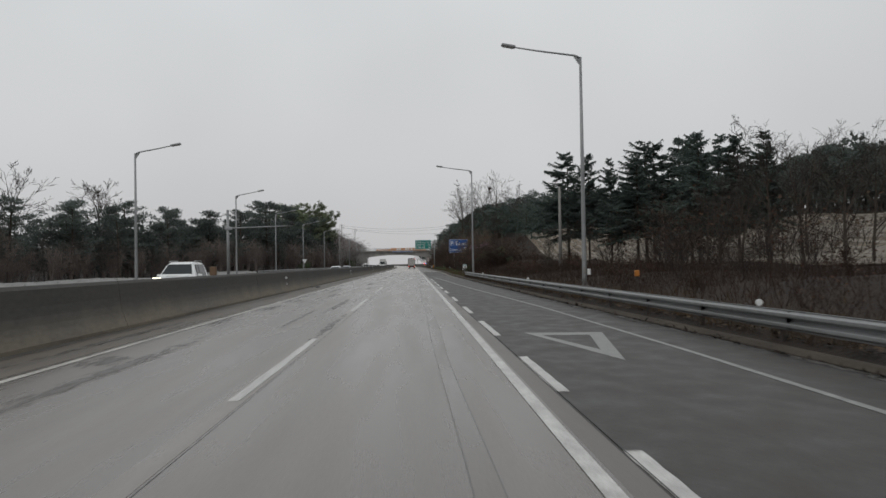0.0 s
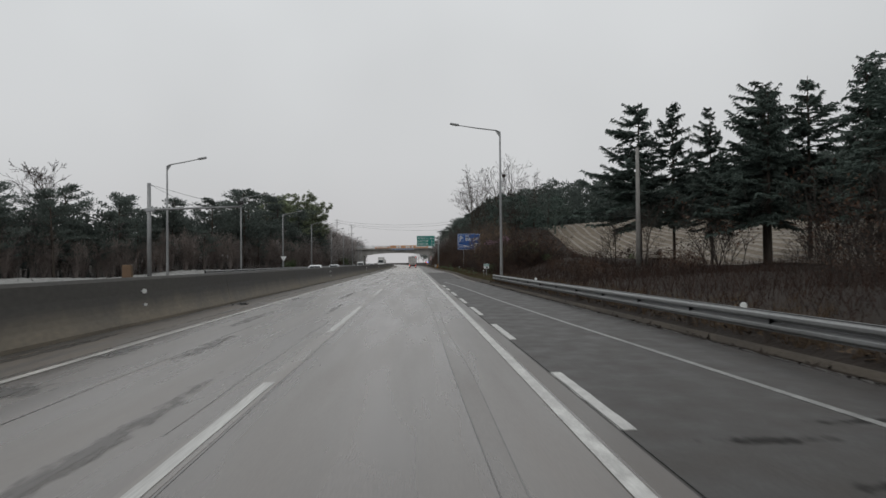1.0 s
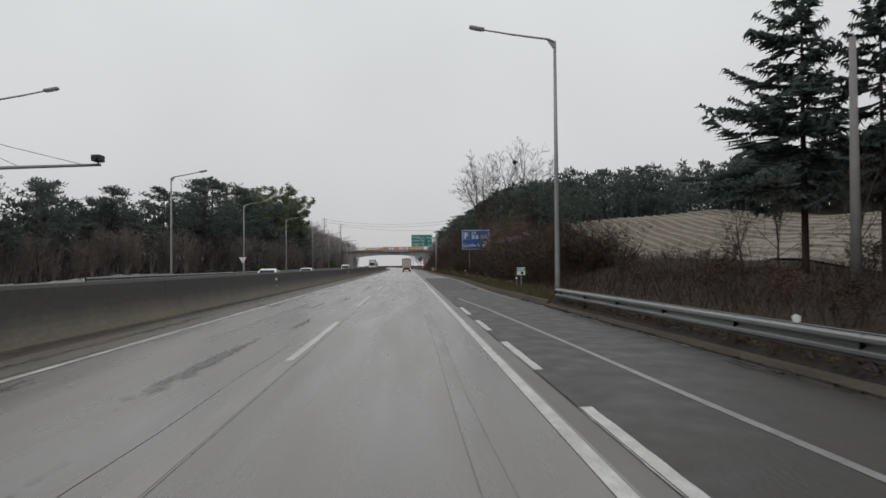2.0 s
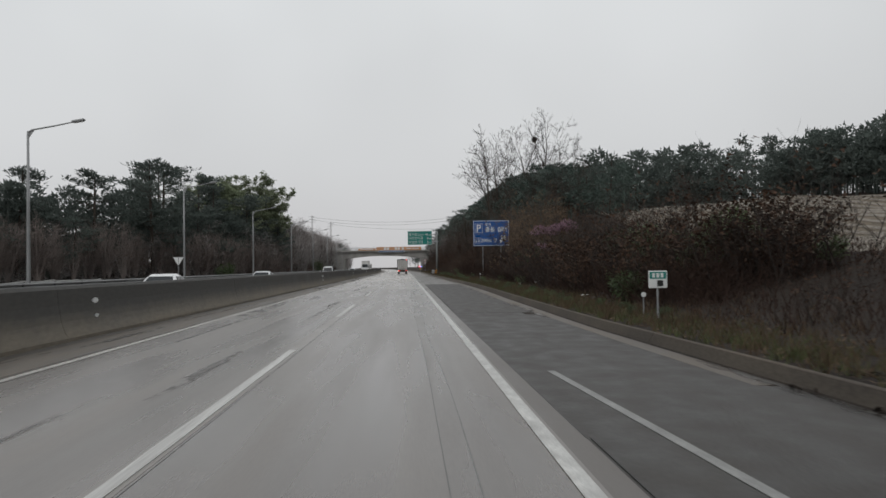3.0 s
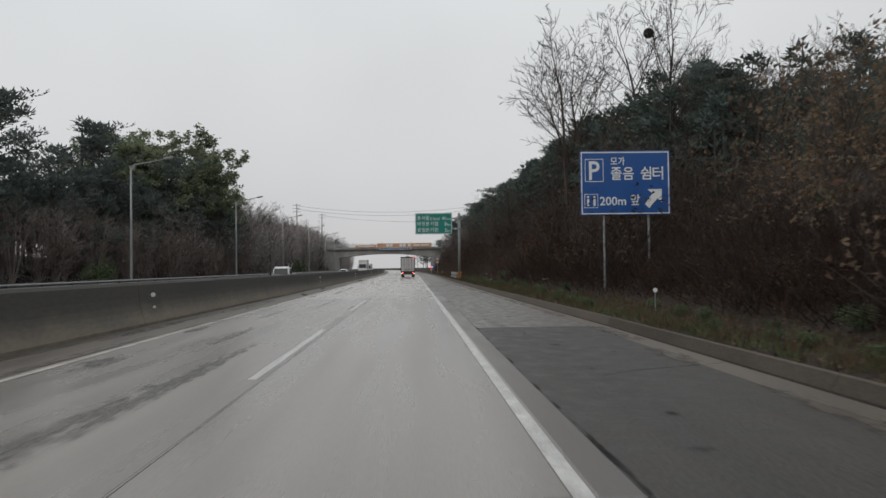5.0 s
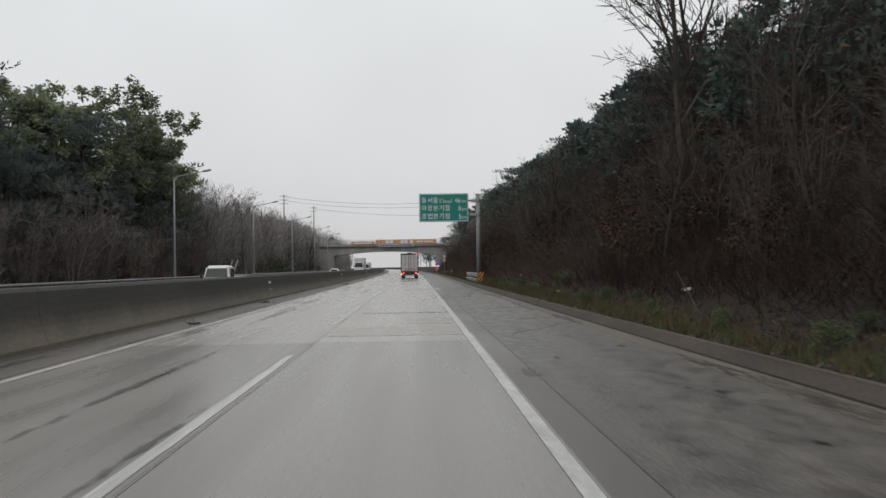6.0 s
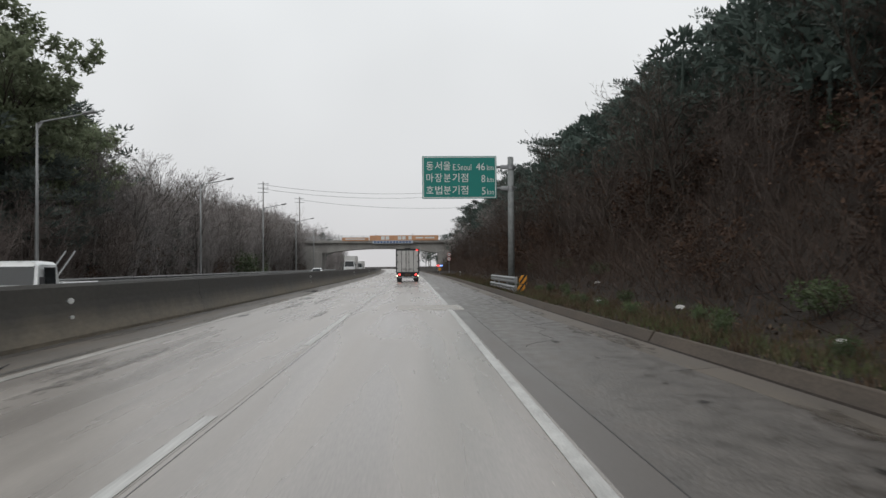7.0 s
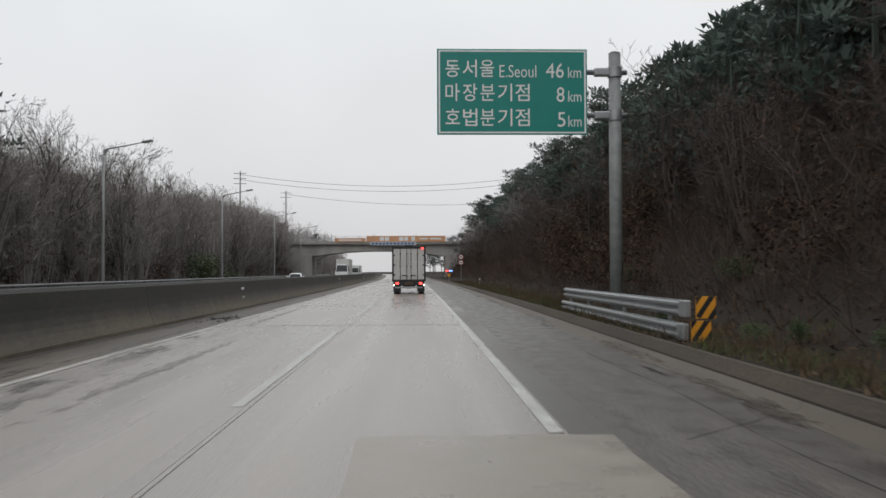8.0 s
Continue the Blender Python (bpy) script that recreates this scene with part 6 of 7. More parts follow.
def brush(seed, h, n=26, spread=0.7, leaf=0.0):
    """A thicket of thin bare stems, some with withered leaves."""
    rnd = random.Random(seed)
    stems, leaves = Geo(), Geo()

    def twig(p, d, ln, w, level):
        q, dd = p, d
        for i in range(2):
            dd = (dd + rand_dir(rnd) * 0.22 + Vector((0, 0, 0.08))).normalized()
            e = q + dd * ln / 2
            s = dd.cross(rand_dir(rnd))
            s = s.normalized() if s.length > 1e-3 else Vector((1, 0, 0))
            stems.add((q - s * w, q + s * w, e + s * w * 0.6, e - s * w * 0.6), ((0, 1, 2, 3),))
            w *= 0.75
            if level < 3:
                for _ in range(2 if level else 3):
                    twig(q.lerp(e, rnd.uniform(0.3, 1)), turn_from(dd, rnd.uniform(0.3, 0.9), rnd), ln * rnd.uniform(0.4, 0.62), w * 0.72, level + 1 + (rnd.random() < 0.35))
            q = e
        if leaf and rnd.random() < leaf:
            for _ in range(3):
                c = q + rand_dir(rnd) * 0.10
                e = rand_dir(rnd)
                leaves.blade(c, c + e * rnd.uniform(0.07, 0.14), 0.04, e.cross(rand_dir(rnd)).normalized())

    for _ in range(n):
        a, r = rnd.uniform(0, 2 * math.pi), spread * math.sqrt(rnd.random())
        p = Vector((r * math.cos(a), r * math.sin(a), -0.15))
        d = Vector((math.cos(a) * rnd.uniform(0, 0.6), math.sin(a) * rnd.uniform(0, 0.6), 1)).normalized()
        twig(p, d, h * rnd.uniform(0.55, 0.95), h * 0.005 + 0.007, 0)
    return stems, leaves


def leaf_shrub(seed, h, r, n, size):
    """Short stems under a loose uneven mass of leaves."""
    rnd = random.Random(seed)
    stems, leaves = Geo(), Geo()
    lobes = [(rand_dir(rnd, 0, 0.6) * r * rnd.uniform(0.2, 0.75) + Vector((0, 0, h * rnd.uniform(0.35, 0.75))), r * rnd.uniform(0.3, 0.55)) for _ in range(9)]
    for c, _ in lobes:
        stems.tube([Vector((c.x * 0.2, c.y * 0.2, -0.1)), c * 0.6, c], [0.03, 0.02, 0.008], 3, cap=False)
    for _ in range(n):
        c, q = rnd.choice(lobes)
        d = rand_dir(rnd)
        p = c + d * q * rnd.uniform(0.5, 1.05)
        e = (d + rand_dir(rnd) * 0.8).normalized()
        leaves.blade(p, p + e * size * rnd.uniform(0.7, 1.4), size * 0.4, e.cross(rand_dir(rnd)).normalized())
    return stems, leaves


def azalea(seed):
    """Bare stems spreading into a wide flat head of blossom."""
    rnd = random.Random(seed)
    stems, bloom = Geo(), Geo()
    for k in range(11):
        c = Vector((rnd.uniform(-1.25, 1.25), rnd.uniform(-1.1, 1.1), rnd.uniform(2.75, 3.35)))
        stems.tube([Vector((c.x * 0.15, c.y * 0.15, -0.1)), Vector((c.x * 0.5, c.y * 0.5, c.z * 0.6)), c], [0.03, 0.02, 0.008], 3, cap=False)
        for _ in range(75):
            d = rand_dir(rnd)
            p = c + Vector((d.x * 0.55, d.y * 0.55, d.z * 0.26)) * rnd.uniform(0.4, 1.05)
            e = (d + rand_dir(rnd) * 0.8).normalized()
            bloom.blade(p, p + e * rnd.uniform(0.09, 0.17), 0.05, e.cross(rand_dir(rnd)).normalized())
    return stems, bloom


def make_plant(name, pieces, label, category, group):
    """A plant out of its pieces (part name, geometry, material), as a template placed later."""
    t = new(name)
    tagged(t, label, category, group)
    for nm, geo, m in pieces:
        if geo.f:
            ob = new(nm, geo.mesh(nm, m))
            ob.parent = t
    return t


class Kind:
    """A few grown variants of one plant; the first placing uses the variant itself, later ones are copies."""

    def __init__(self, variants):
        self.variants, self.used = variants, [False] * len(variants)

    def put(self, i, x, y, s=1.0, sz=None, rz=0.0, sink=0.0, lean=(0, 0)):
        i %= len(self.variants)
        m = pose(x, y, ground_z(x, y) - sink, lean[0], lean[1], rz) @ Matrix.Diagonal((s, s, sz or s, 1))
        if not self.used[i]:
            self.used[i] = True
            self.variants[i].matrix_basis = m
            return self.variants[i]
        ob = copy_thing(self.variants[i], Matrix.Identity(4))
        ob.matrix_basis = m
        return ob


def grown(name, maker, seeds, label, category, group, mats):
    out = []
    for q in seeds:
        geos = maker(q)
        out.append(make_plant(name, [(pn, ge, mt) for (pn, mt), ge in zip(mats, geos)], label, category, group))
    return Kind(out)


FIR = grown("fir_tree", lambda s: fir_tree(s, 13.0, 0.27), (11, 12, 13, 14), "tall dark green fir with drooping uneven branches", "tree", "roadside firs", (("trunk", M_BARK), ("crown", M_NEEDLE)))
PINE = grown("pine_tree", lambda s: pine_tree(s, 14.0), (21, 22, 23, 24), "crooked pine with clumped needles, mist put into their colour", "tree", "pines of the wood edge", (("trunk", M_BARK), ("crown", M_PINE)))
BARE = grown("bare_tree", lambda s: bare_tree(s, 11.0), (31, 32, 33, 34), "leafless tree with many fine brown twigs", "tree", "bare trees on the banks", (("trunk", M_BARK), ("bare_crown", M_TWIG)))
GREYT = grown("bare_grey_tree", lambda s: bare_tree(s, 14.0, 0.95, 0.028), (41, 42, 43), "tall leafless tree with open spreading branches against the sky", "tree", "tall bare trees", (("trunk", M_BARK), ("bare_crown", M_TWIG_DARK)))
CREST = grown("crest_tree", lambda s: bare_tree(s, 14.0, 0.9, 0.017, stout=0.85), (44, 45, 46), "tall slender leafless tree on the crest of the bank", "tree", "tall bare trees", (("trunk", M_BARK), ("bare_crown", M_TWIG_DARK)))
# Paler copy of the bare tree, its twig colour standing for haze.
PALE = grown("pale_bare_tree", lambda s: bare_tree(s, 11.0, 1.0, 0.013), (36, 37, 38), "leafless tree with dense fine twigs, greyed for haze", "tree", "grey bare trees of the wood edge", (("trunk", M_BARK_GREY), ("bare_crown", M_TWIG_GREY)))
BUDT = grown("budding_tree", lambda s: bare_tree(s, 14.0, 0.9, 0.014, 20, 0.20), (51, 52), "tree with thin pale green spring leaves", "tree", "budding trees", (("trunk", M_BARK), ("bare_crown", M_TWIG), ("crown", M_BUD)))
BRUSH = grown("bare_shrub", lambda s: brush(s, 2.8, 6, 0.7, 0.12), (61, 62, 63, 64), "dense dark bare thicket shrub", "shrub", "thicket shrubs", (("branchwork", M_TWIG), ("foliage", M_DRY)))
# bare_shrub again with darker twigs, shade painted in for the near bank.
DARKB = grown("dark_shrub", lambda s: brush(s, 2.8, 6, 0.7, 0.10), (65, 66), "leafless shrub behind the kerb, shade put into its dark twigs", "shrub", "dark shrubs", (("branchwork", M_TWIG_DARK), ("foliage", M_DRY)))
DARKT = grown("dark_bare_tree", lambda s: bare_tree(s, 11.0, 1.0, 0.016), (35, 39), "dark leafless tree with many fine wet twigs beside the firs", "tree", "dark bare trees", (("trunk", M_BARK), ("bare_crown", M_TWIG_DARK)))
RUSSET = grown("russet_shrub", lambda s: brush(s, 2.2, 5, 0.5, 0.8), (71, 72), "brown shrub with withered russet leaves", "shrub", "russet shrubs", (("branchwork", M_TWIG), ("foliage", M_DRY)))
TANNED = grown("tan_leaved_shrub", lambda s: brush(s, 3.6, 9, 1.3, 0.9), (75,), "tall shrub with pale tan withered leaves", "shrub", "tan shrubs", (("branchwork", M_TWIG), ("foliage", M_TAN)))
EVERG = grown("evergreen_shrub", lambda s: leaf_shrub(s, 1.8, 1.5, 900, 0.16), (81, 82), "low dark evergreen shrub", "shrub", "evergreen shrubs", (("branchwork", M_BARK), ("foliage", M_EVERG)))
AZALEA = grown("azalea_bush", azalea, (91, 92), "pink flowering azalea bush on the bank", "shrub", "azaleas", (("branchwork", M_TWIG), ("blossom", M_PINK)))


# ---------------------------------------------------------------- planting
rp = random.Random(77)

# Firs behind the guardrail.
for i, (x, y, top) in enumerate(((17.3, 91.3, 13.75), (18.9, 88.0, 13.2), (20.6, 85.0, 12.2), (23.9, 83.9, 13.7), (26.2, 89.0, 14.4), (28.2, 86.4, 14.7), (30.6, 81.7, 14.0),
                                 (24.5, 72.0, 12.6), (27.5, 69.0, 12.2), (22.6, 64.5, 11.6), (33.0, 76.0, 13.5), (21.0, 76.5, 11.5))):
    s = (top - ground_z(x, y)) / 13.0
    FIR.put(i, x, y, s * (0.98, 0.72, 0.66, 1.05)[i % 4 if i < 4 else 0], s, rz=40 * i)
# Bare trees beside them.
for i, (x, y, h) in enumerate(((19.5, 44.5, 8.4), (23.5, 49.0, 8.4), (27.0, 56.0, 8.5), (15.8, 84.5, 5.0), (14.6, 88.0, 4.2), (16.0, 95.0, 3.6), (22.0, 41.5, 7.2), (25.5, 45.0, 7.5), (17.5, 48.5, 6.0), (21.5, 54.0, 7.0), (29.0, 49.0, 7.5), (15.5, 41.0, 4.2), (19.0, 61.0, 5.0), (23.5, 58.5, 7.0))):
    DARKT.put(i, x, y, h / 10.5 * 0.95, h / 10.5 * 0.82, rz=70 * i)
# Low brush along the guardrail.
for k in range(24):
    y = rp.uniform(18, 66)
    x = rp.uniform(13.0, 22.0)
    s = rp.uniform(0.8, 1.3)
    DARKB.put(k, x, y, s * 1.2, s, rz=rp.uniform(0, 360))
for k in range(22):
    y = 58 + 26 * (k + rp.random()) / 22
    x = rp.uniform(19.0, 32.0)
    s = rp.uniform(1.0, 1.7)
    DARKB.put(k, x, y, s * 1.2, s, rz=rp.uniform(0, 360))
for k in range(70):
    y = rp.uniform(-2, 108)
    x = rp.uniform(8.6, 17.5) if y < 88 else rp.uniform(7.2, 18)
    s = rp.uniform(0.28, 0.55) * (1.0 + 0.02 * (x - 8))
    (RUSSET if rp.random() < 0.45 else DARKB).put(k, x, y, s * 1.4, s, rz=rp.uniform(0, 360))

# Bank between the field and the rest-area sign: thickets.
for k in range(120):
    y = rp.uniform(106, 172)
    x = rp.uniform(7.6, 11.5) if k % 5 < 3 else rp.uniform(11, 23)
    s = rp.uniform(0.85, 1.12) if x < 11.5 or y > 150 else rp.uniform(0.5, 0.8)
    if (y > 132 and x < 9.8) or (y > 154 and x < 12.0):
        s *= 0.52
    q = rp.random()
    (DARKB if q < 0.6 else RUSSET if q < 0.86 else EVERG).put(k, x, y, s * (0.55 if q >= 0.86 else 1.15), s * (0.5 if q >= 0.86 else 0.86), rz=rp.uniform(0, 360))
for k in range(26):
    y = 172 + 66 * (k + rp.random()) / 26
    EVERG.put(k, kerb_x(y) + rp.uniform(0.9, 2.6), y, rp.uniform(0.14, 0.28), rz=rp.uniform(0, 360))
for k in range(40):
    y = 104 + 68 * (k + rp.random()) / 40
    EVERG.put(k, kerb_x(y) + rp.uniform(0.6, 2.1), y, rp.uniform(0.12, 0.24), rp.uniform(0.10, 0.17), rz=rp.uniform(0, 360))
for i, (x, y, s) in enumerate(((11.9, 149.6, 1.0), (12.9, 150.8, 1.02), (11.0, 145.0, 0.62))):
    AZALEA.put(i, x, y, s, rz=80 * i)
for x, y in ((11.2, 147.2), (12.3, 148.6), (10.7, 148.0)):
    BRUSH.put(int(y), x, y, 0.95, 0.62, rz=77 * x)
for x, y, s in ((11.4, 146.0, 0.95), (9.5, 115.6, 0.8), (10.4, 117.5, 0.9), (9.8, 131.0, 0.6), (11.0, 133.0, 0.7)):
    EVERG.put(int(y), x, y, s, s * 1.15, rz=40 * x)
for x, y, s in ((10.1, 150.6, 1.1), (9.7, 148.2, 0.7), (11.8, 158.0, 1.0), (12.9, 160.0, 1.2), (12.2, 162.5, 1.1), (12.6, 154.0, 0.9)):
    TANNED.put(0, x, y, s, s * 1.1, rz=70 * x)
for x, y, h in ((12.0, 160.0, 6.0), (14.0, 166.0, 6.5), (16.5, 154.0, 4.0), (10.5, 112.0, 3.6), (9.6, 121.0, 3.4), (10.4, 130.0, 3.6)):
    BARE.put(int(x), x, y, h / 11, rz=x * 50)

for k in range(64):
    y = 106 + 44 * (k + rp.random()) / 64
    x = rp.uniform(8.4, 13.5)
    q = rp.random()
    w = rp.uniform(0.85, 1.25)
    (DARKB if q < 0.55 else RUSSET if q < 0.8 else EVERG).put(k, x, y, w * (0.8 if q >= 0.8 else 1.25), w * (0.95 if q < 0.8 else 0.8), rz=rp.uniform(0, 360))

for k in range(34):
    y = 206 + 66 * (k + rp.random()) / 34
    x = kerb_x(y) + rp.uniform(3.0, 10.0)
    w = rp.uniform(0.8, 1.3)
    (RUSSET if k % 6 else EVERG).put(k, x, y, w * (1.2 if k % 6 else 0.42), w * (1.0 if k % 6 else 0.36), rz=rp.uniform(0, 360))

# Tall bare trees with a nest on the crest.
for i, (x, y, top) in enumerate(((19.9, 201.0, 21.8), (17.3, 198.5, 20.2), (12.3, 202.0, 19.2), (14.2, 205.0, 19.2), (22.0, 207.0, 18.6), (27.0, 214.0, 20.5))):
    h = top - ground_z(x, y)
    CREST.put(i, x, y, h / 14.0 * 1.15, h / 14.0, rz=57 * i)
nest = thing("bird_nest", "dark round bird nest of twigs in a tall bare tree", "nest", (18.9, 201.5, 19.6))
ng = Geo()
rn = random.Random(3)
for _ in range(260):
    d = rand_dir(rn)
    p = d * 0.30
    e = d.cross(rand_dir(rn)).normalized()
    ng.tube([p - e * 0.28, p + e * 0.28], 0.014, 3, cap=False)
part("twig_ball", ng, M_BARK, nest, fix=False)

# Wooded right bank from the sign to the overpass.
for k in range(125):
    y = rp.uniform(172, 392)
    x = rp.triangular(8.0, 22, 9.5) + bend(y)
    s = rp.uniform(0.9, 1.5) * (0.6 if x - bend(y) < 9.0 else 1.0)
    (BRUSH if rp.random() < 0.8 else RUSSET).put(k, x, y, s * 1.15, s, rz=rp.uniform(0, 360))
# Past y 300 most of these take the haze-coloured copy.
for k in range(84):
    y = 176 + 220 * (k + rp.random()) / 84
    x = rp.uniform(9.5, 20) + bend(y)
    h = rp.uniform(5.0, 8.0)
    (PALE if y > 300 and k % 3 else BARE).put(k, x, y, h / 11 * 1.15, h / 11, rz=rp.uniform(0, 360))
for k in range(70):
    y = 180 + 222 * (k + rp.random()) / 70
    x = rp.uniform(13.5, 26) + bend(y)
    h = rp.uniform(6.0, 8.5) if y < 215 else rp.uniform(7, 10.5)
    (PINE if rp.random() < 0.75 else BARE).put(k, x, y, h / 14 * 1.25, h / 14, rz=rp.uniform(0, 360))
for x, y, h in ((11.8, 384.0, 8.0), (9.4, 390.0, 7.5)):
    PINE.put(1, x, y, h / 14, rz=40)


def thicket(name, n, spot, hmin, hmax, material, label, seed, tangle=0.55):
    """A dense tangle of thin upright stems over a bank, too many to count."""
    rnd = random.Random(seed)
    g = Geo()
    for _ in range(n):
        x, y = spot(rnd)
        p = Vector((x, y, ground_z(x, y) - 0.1))
        d = (Vector((0, 0, 1)) + rand_dir(rnd) * tangle).normalized()
        ln = rnd.uniform(hmin, hmax)
        s = d.cross(rand_dir(rnd)).normalized()
        q = p + d * ln * 0.55
        g.blade(p, q + (d + rand_dir(rnd) * 0.3) * ln * 0.45, rnd.uniform(0.008, 0.016), s)
        for _ in range(2):
            b = p + d * ln * rnd.uniform(0.3, 0.9)
            e = b + (d + rand_dir(rnd) * 0.9).normalized() * ln * rnd.uniform(0.2, 0.45)
            g.blade(b, e, 0.008, s)
    return tagged(new(name, g.mesh(name, material)), label, "thicket", kind="stuff")


def bank_spot(rnd):
    y = rnd.uniform(196, 396)
    return kerb_x(y) + 2.3 + rnd.triangular(0, 15, 2.0) + bend(y), y


def shade_spot(rnd):
    y = rnd.uniform(106, 206)
    return kerb_x(y) + 2.3 + rnd.triangular(0, 6 if y < 160 else 11, 1.5), y


def low_spot(rnd):
    y = rnd.uniform(-4, 112)
    return kerb_x(y) + 2.0 + rnd.uniform(0, 11), y


def left_edge(y):
    """Where the wood begins beyond the opposite carriageway."""
    return -(68 - 43.5 * smooth01((y - 85) / 160)) + bend(y)


def left_spot(rnd):
    y = rnd.uniform(105, 400)
    return left_edge(y) + 0.8 - rnd.uniform(0, 10), y


# Darker than bank_thicket beyond: the deep shade below shrubs is in its colour.
thicket("shade_thicket", 22000, shade_spot, 0.8, 2.2, M_RUSSET_STEM, "russet tangle of stems below the shrubs, shade in its colour", 14, 0.9)
thicket("bank_thicket", 32000, bank_spot, 0.9, 2.4, M_UNDER, "dark tangle of bare stems over the roadside bank", 11, 0.9)
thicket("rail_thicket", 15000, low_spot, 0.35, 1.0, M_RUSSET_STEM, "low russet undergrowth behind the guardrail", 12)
thicket("left_thicket", 15000, left_spot, 0.9, 3.6, M_TWIG_MID, "bare undergrowth at the wood edge, paled for haze", 13, 1.1)

# Left wood edge.
for x, y, top, kind in ((-48, 166, 13, PINE), (-44, 180, 14, PINE), (-39, 190, 14.5, PINE), (-34.6, 200, 16.9, PINE), (-39.2, 218, 18.6, PINE), (-36, 209, 17.5, PINE), (-32, 224, 16.0, PINE),
                        (-36, 230, 18.4, PINE), (-31, 248.5, 18.2, BUDT), (-35, 244, 17.6, BUDT), (-33, 257, 17.8, PINE), (-29, 239, 15.5, PINE), (-30.5, 260, 15.6, BUDT), (-29.0, 252.5, 13.6, BUDT), (-32.8, 240, 16.0, BUDT), (-36.5, 252, 17.4, BUDT), (-28.8, 266, 12.8, BUDT), (-32, 271.5, 18.0, PINE),
                        (-52, 150, 13.0, PINE), (-57, 142, 12.6, PINE), (-62, 130, 13.0, PINE), (-66, 120, 12.6, PINE), (-50, 172, 14.0, PINE), (-55, 162, 14.6, PINE), (-60, 152, 14.2, PINE),
                        (-65.6, 178, 19.9, GREYT), (-72, 150, 18.0, GREYT), (-78, 128, 17.5, GREYT), (-84, 140, 17.5, GREYT), (-70, 132, 13.6, PINE), (-76, 116, 13.2, PINE), (-82, 104, 13.2, PINE),
                        (-88, 110, 14.0, PINE), (-92, 96, 13.6, PINE), (-96, 120, 15, GREYT), (-68, 104, 10.5, PINE), (-75, 96, 10.5, PINE), (-58, 118, 9.5, BARE), (-64, 104, 9, BARE)):
    zg = ground_z(x, y)
    k_ = (top - zg) / (11.0 if kind is BARE else 14.0)
    kind.put(int(abs(x)), x, y, k_ * (1.25 if kind in (PINE, BUDT) else 1.1), k_, rz=x * 33)
for k in range(56):
    y = 96 + 160 * (k + rp.random()) / 56
    x = left_edge(y) - rp.uniform(0, 8)
    h = rp.uniform(5, 9)
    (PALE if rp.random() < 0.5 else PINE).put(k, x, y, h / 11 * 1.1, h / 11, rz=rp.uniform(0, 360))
for k in range(92):
    y = 238 + 162 * (k + rp.random()) / 92
    x = left_edge(y) - 0.6 - abs(rp.gauss(0, 1)) * 5
    h = rp.uniform(10.0, 13.5) * smooth01((y - 205) / 55) * (1.06 if x - left_edge(y) < -4 else 0.95) - ground_z(x, y) * 0.8
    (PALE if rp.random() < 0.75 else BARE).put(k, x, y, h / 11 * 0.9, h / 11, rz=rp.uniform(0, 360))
for k in range(60):
    y = 110 + 285 * (k + rp.random()) / 60
    x = left_edge(y) + 0.5 - rp.uniform(0, 4)
    s = rp.uniform(0.8, 1.4)
    (BRUSH if rp.random() < 0.72 else RUSSET).put(k, x, y, s * 1.2, s, rz=rp.uniform(0, 360))
for i, (x, y, s) in enumerate(((-23.4, 312, 1.9), (-27.5, 212, 1.2), (-24.4, 330, 0.9))):
    EVERG.put(i, x, y, s, rz=x)
# Beyond the overpass.
for k in range(40):
    y = 412 + 240 * (k + rp.random()) / 40
    side = -1 if k % 2 else 1
    x = (-26 - rp.uniform(0, 14) if side < 0 else 10 + rp.uniform(0, 16)) + bend(y)
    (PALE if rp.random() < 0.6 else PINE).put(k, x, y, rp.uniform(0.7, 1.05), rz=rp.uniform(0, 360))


# Woods in the mass, joined because nobody could count them.
def evergreen_form(rr):
    """A full, ragged conifer crown of overlapping sprays on a thin trunk, about ten metres tall."""
    g = Geo()
    g.tube([(0, 0, -0.5), (0.2, 0.1, 4), (0, 0, 9)], [0.18, 0.14, 0.05], 4, cap=False)
    for _ in range(17):
        u = rr.random()
        reach = 2.7 * (1 - abs(u - 0.35) ** 1.4) * rr.uniform(0.35, 1.0) * (0.45 if u > 0.9 else 1.0)
        a = rr.uniform(0, 6.28)
        c = Vector((reach * math.cos(a), reach * math.sin(a), 1.6 + 7.8 * u))
        size = rr.uniform(0.75, 1.2)
        for _ in range(19):
            e = rand_dir(rr, -0.5, 1)
            p = c + Vector((e.x, e.y, e.z * 0.62)) * size * rr.uniform(0.3, 1.0)
            f = (e + rand_dir(rr) * 0.6 + Vector((0, 0, 0.35))).normalized()
            g.blade(p, p + f * rr.uniform(0.35, 0.75), rr.uniform(0.12, 0.22), f.cross(rand_dir(rr)).normalized())
    return g


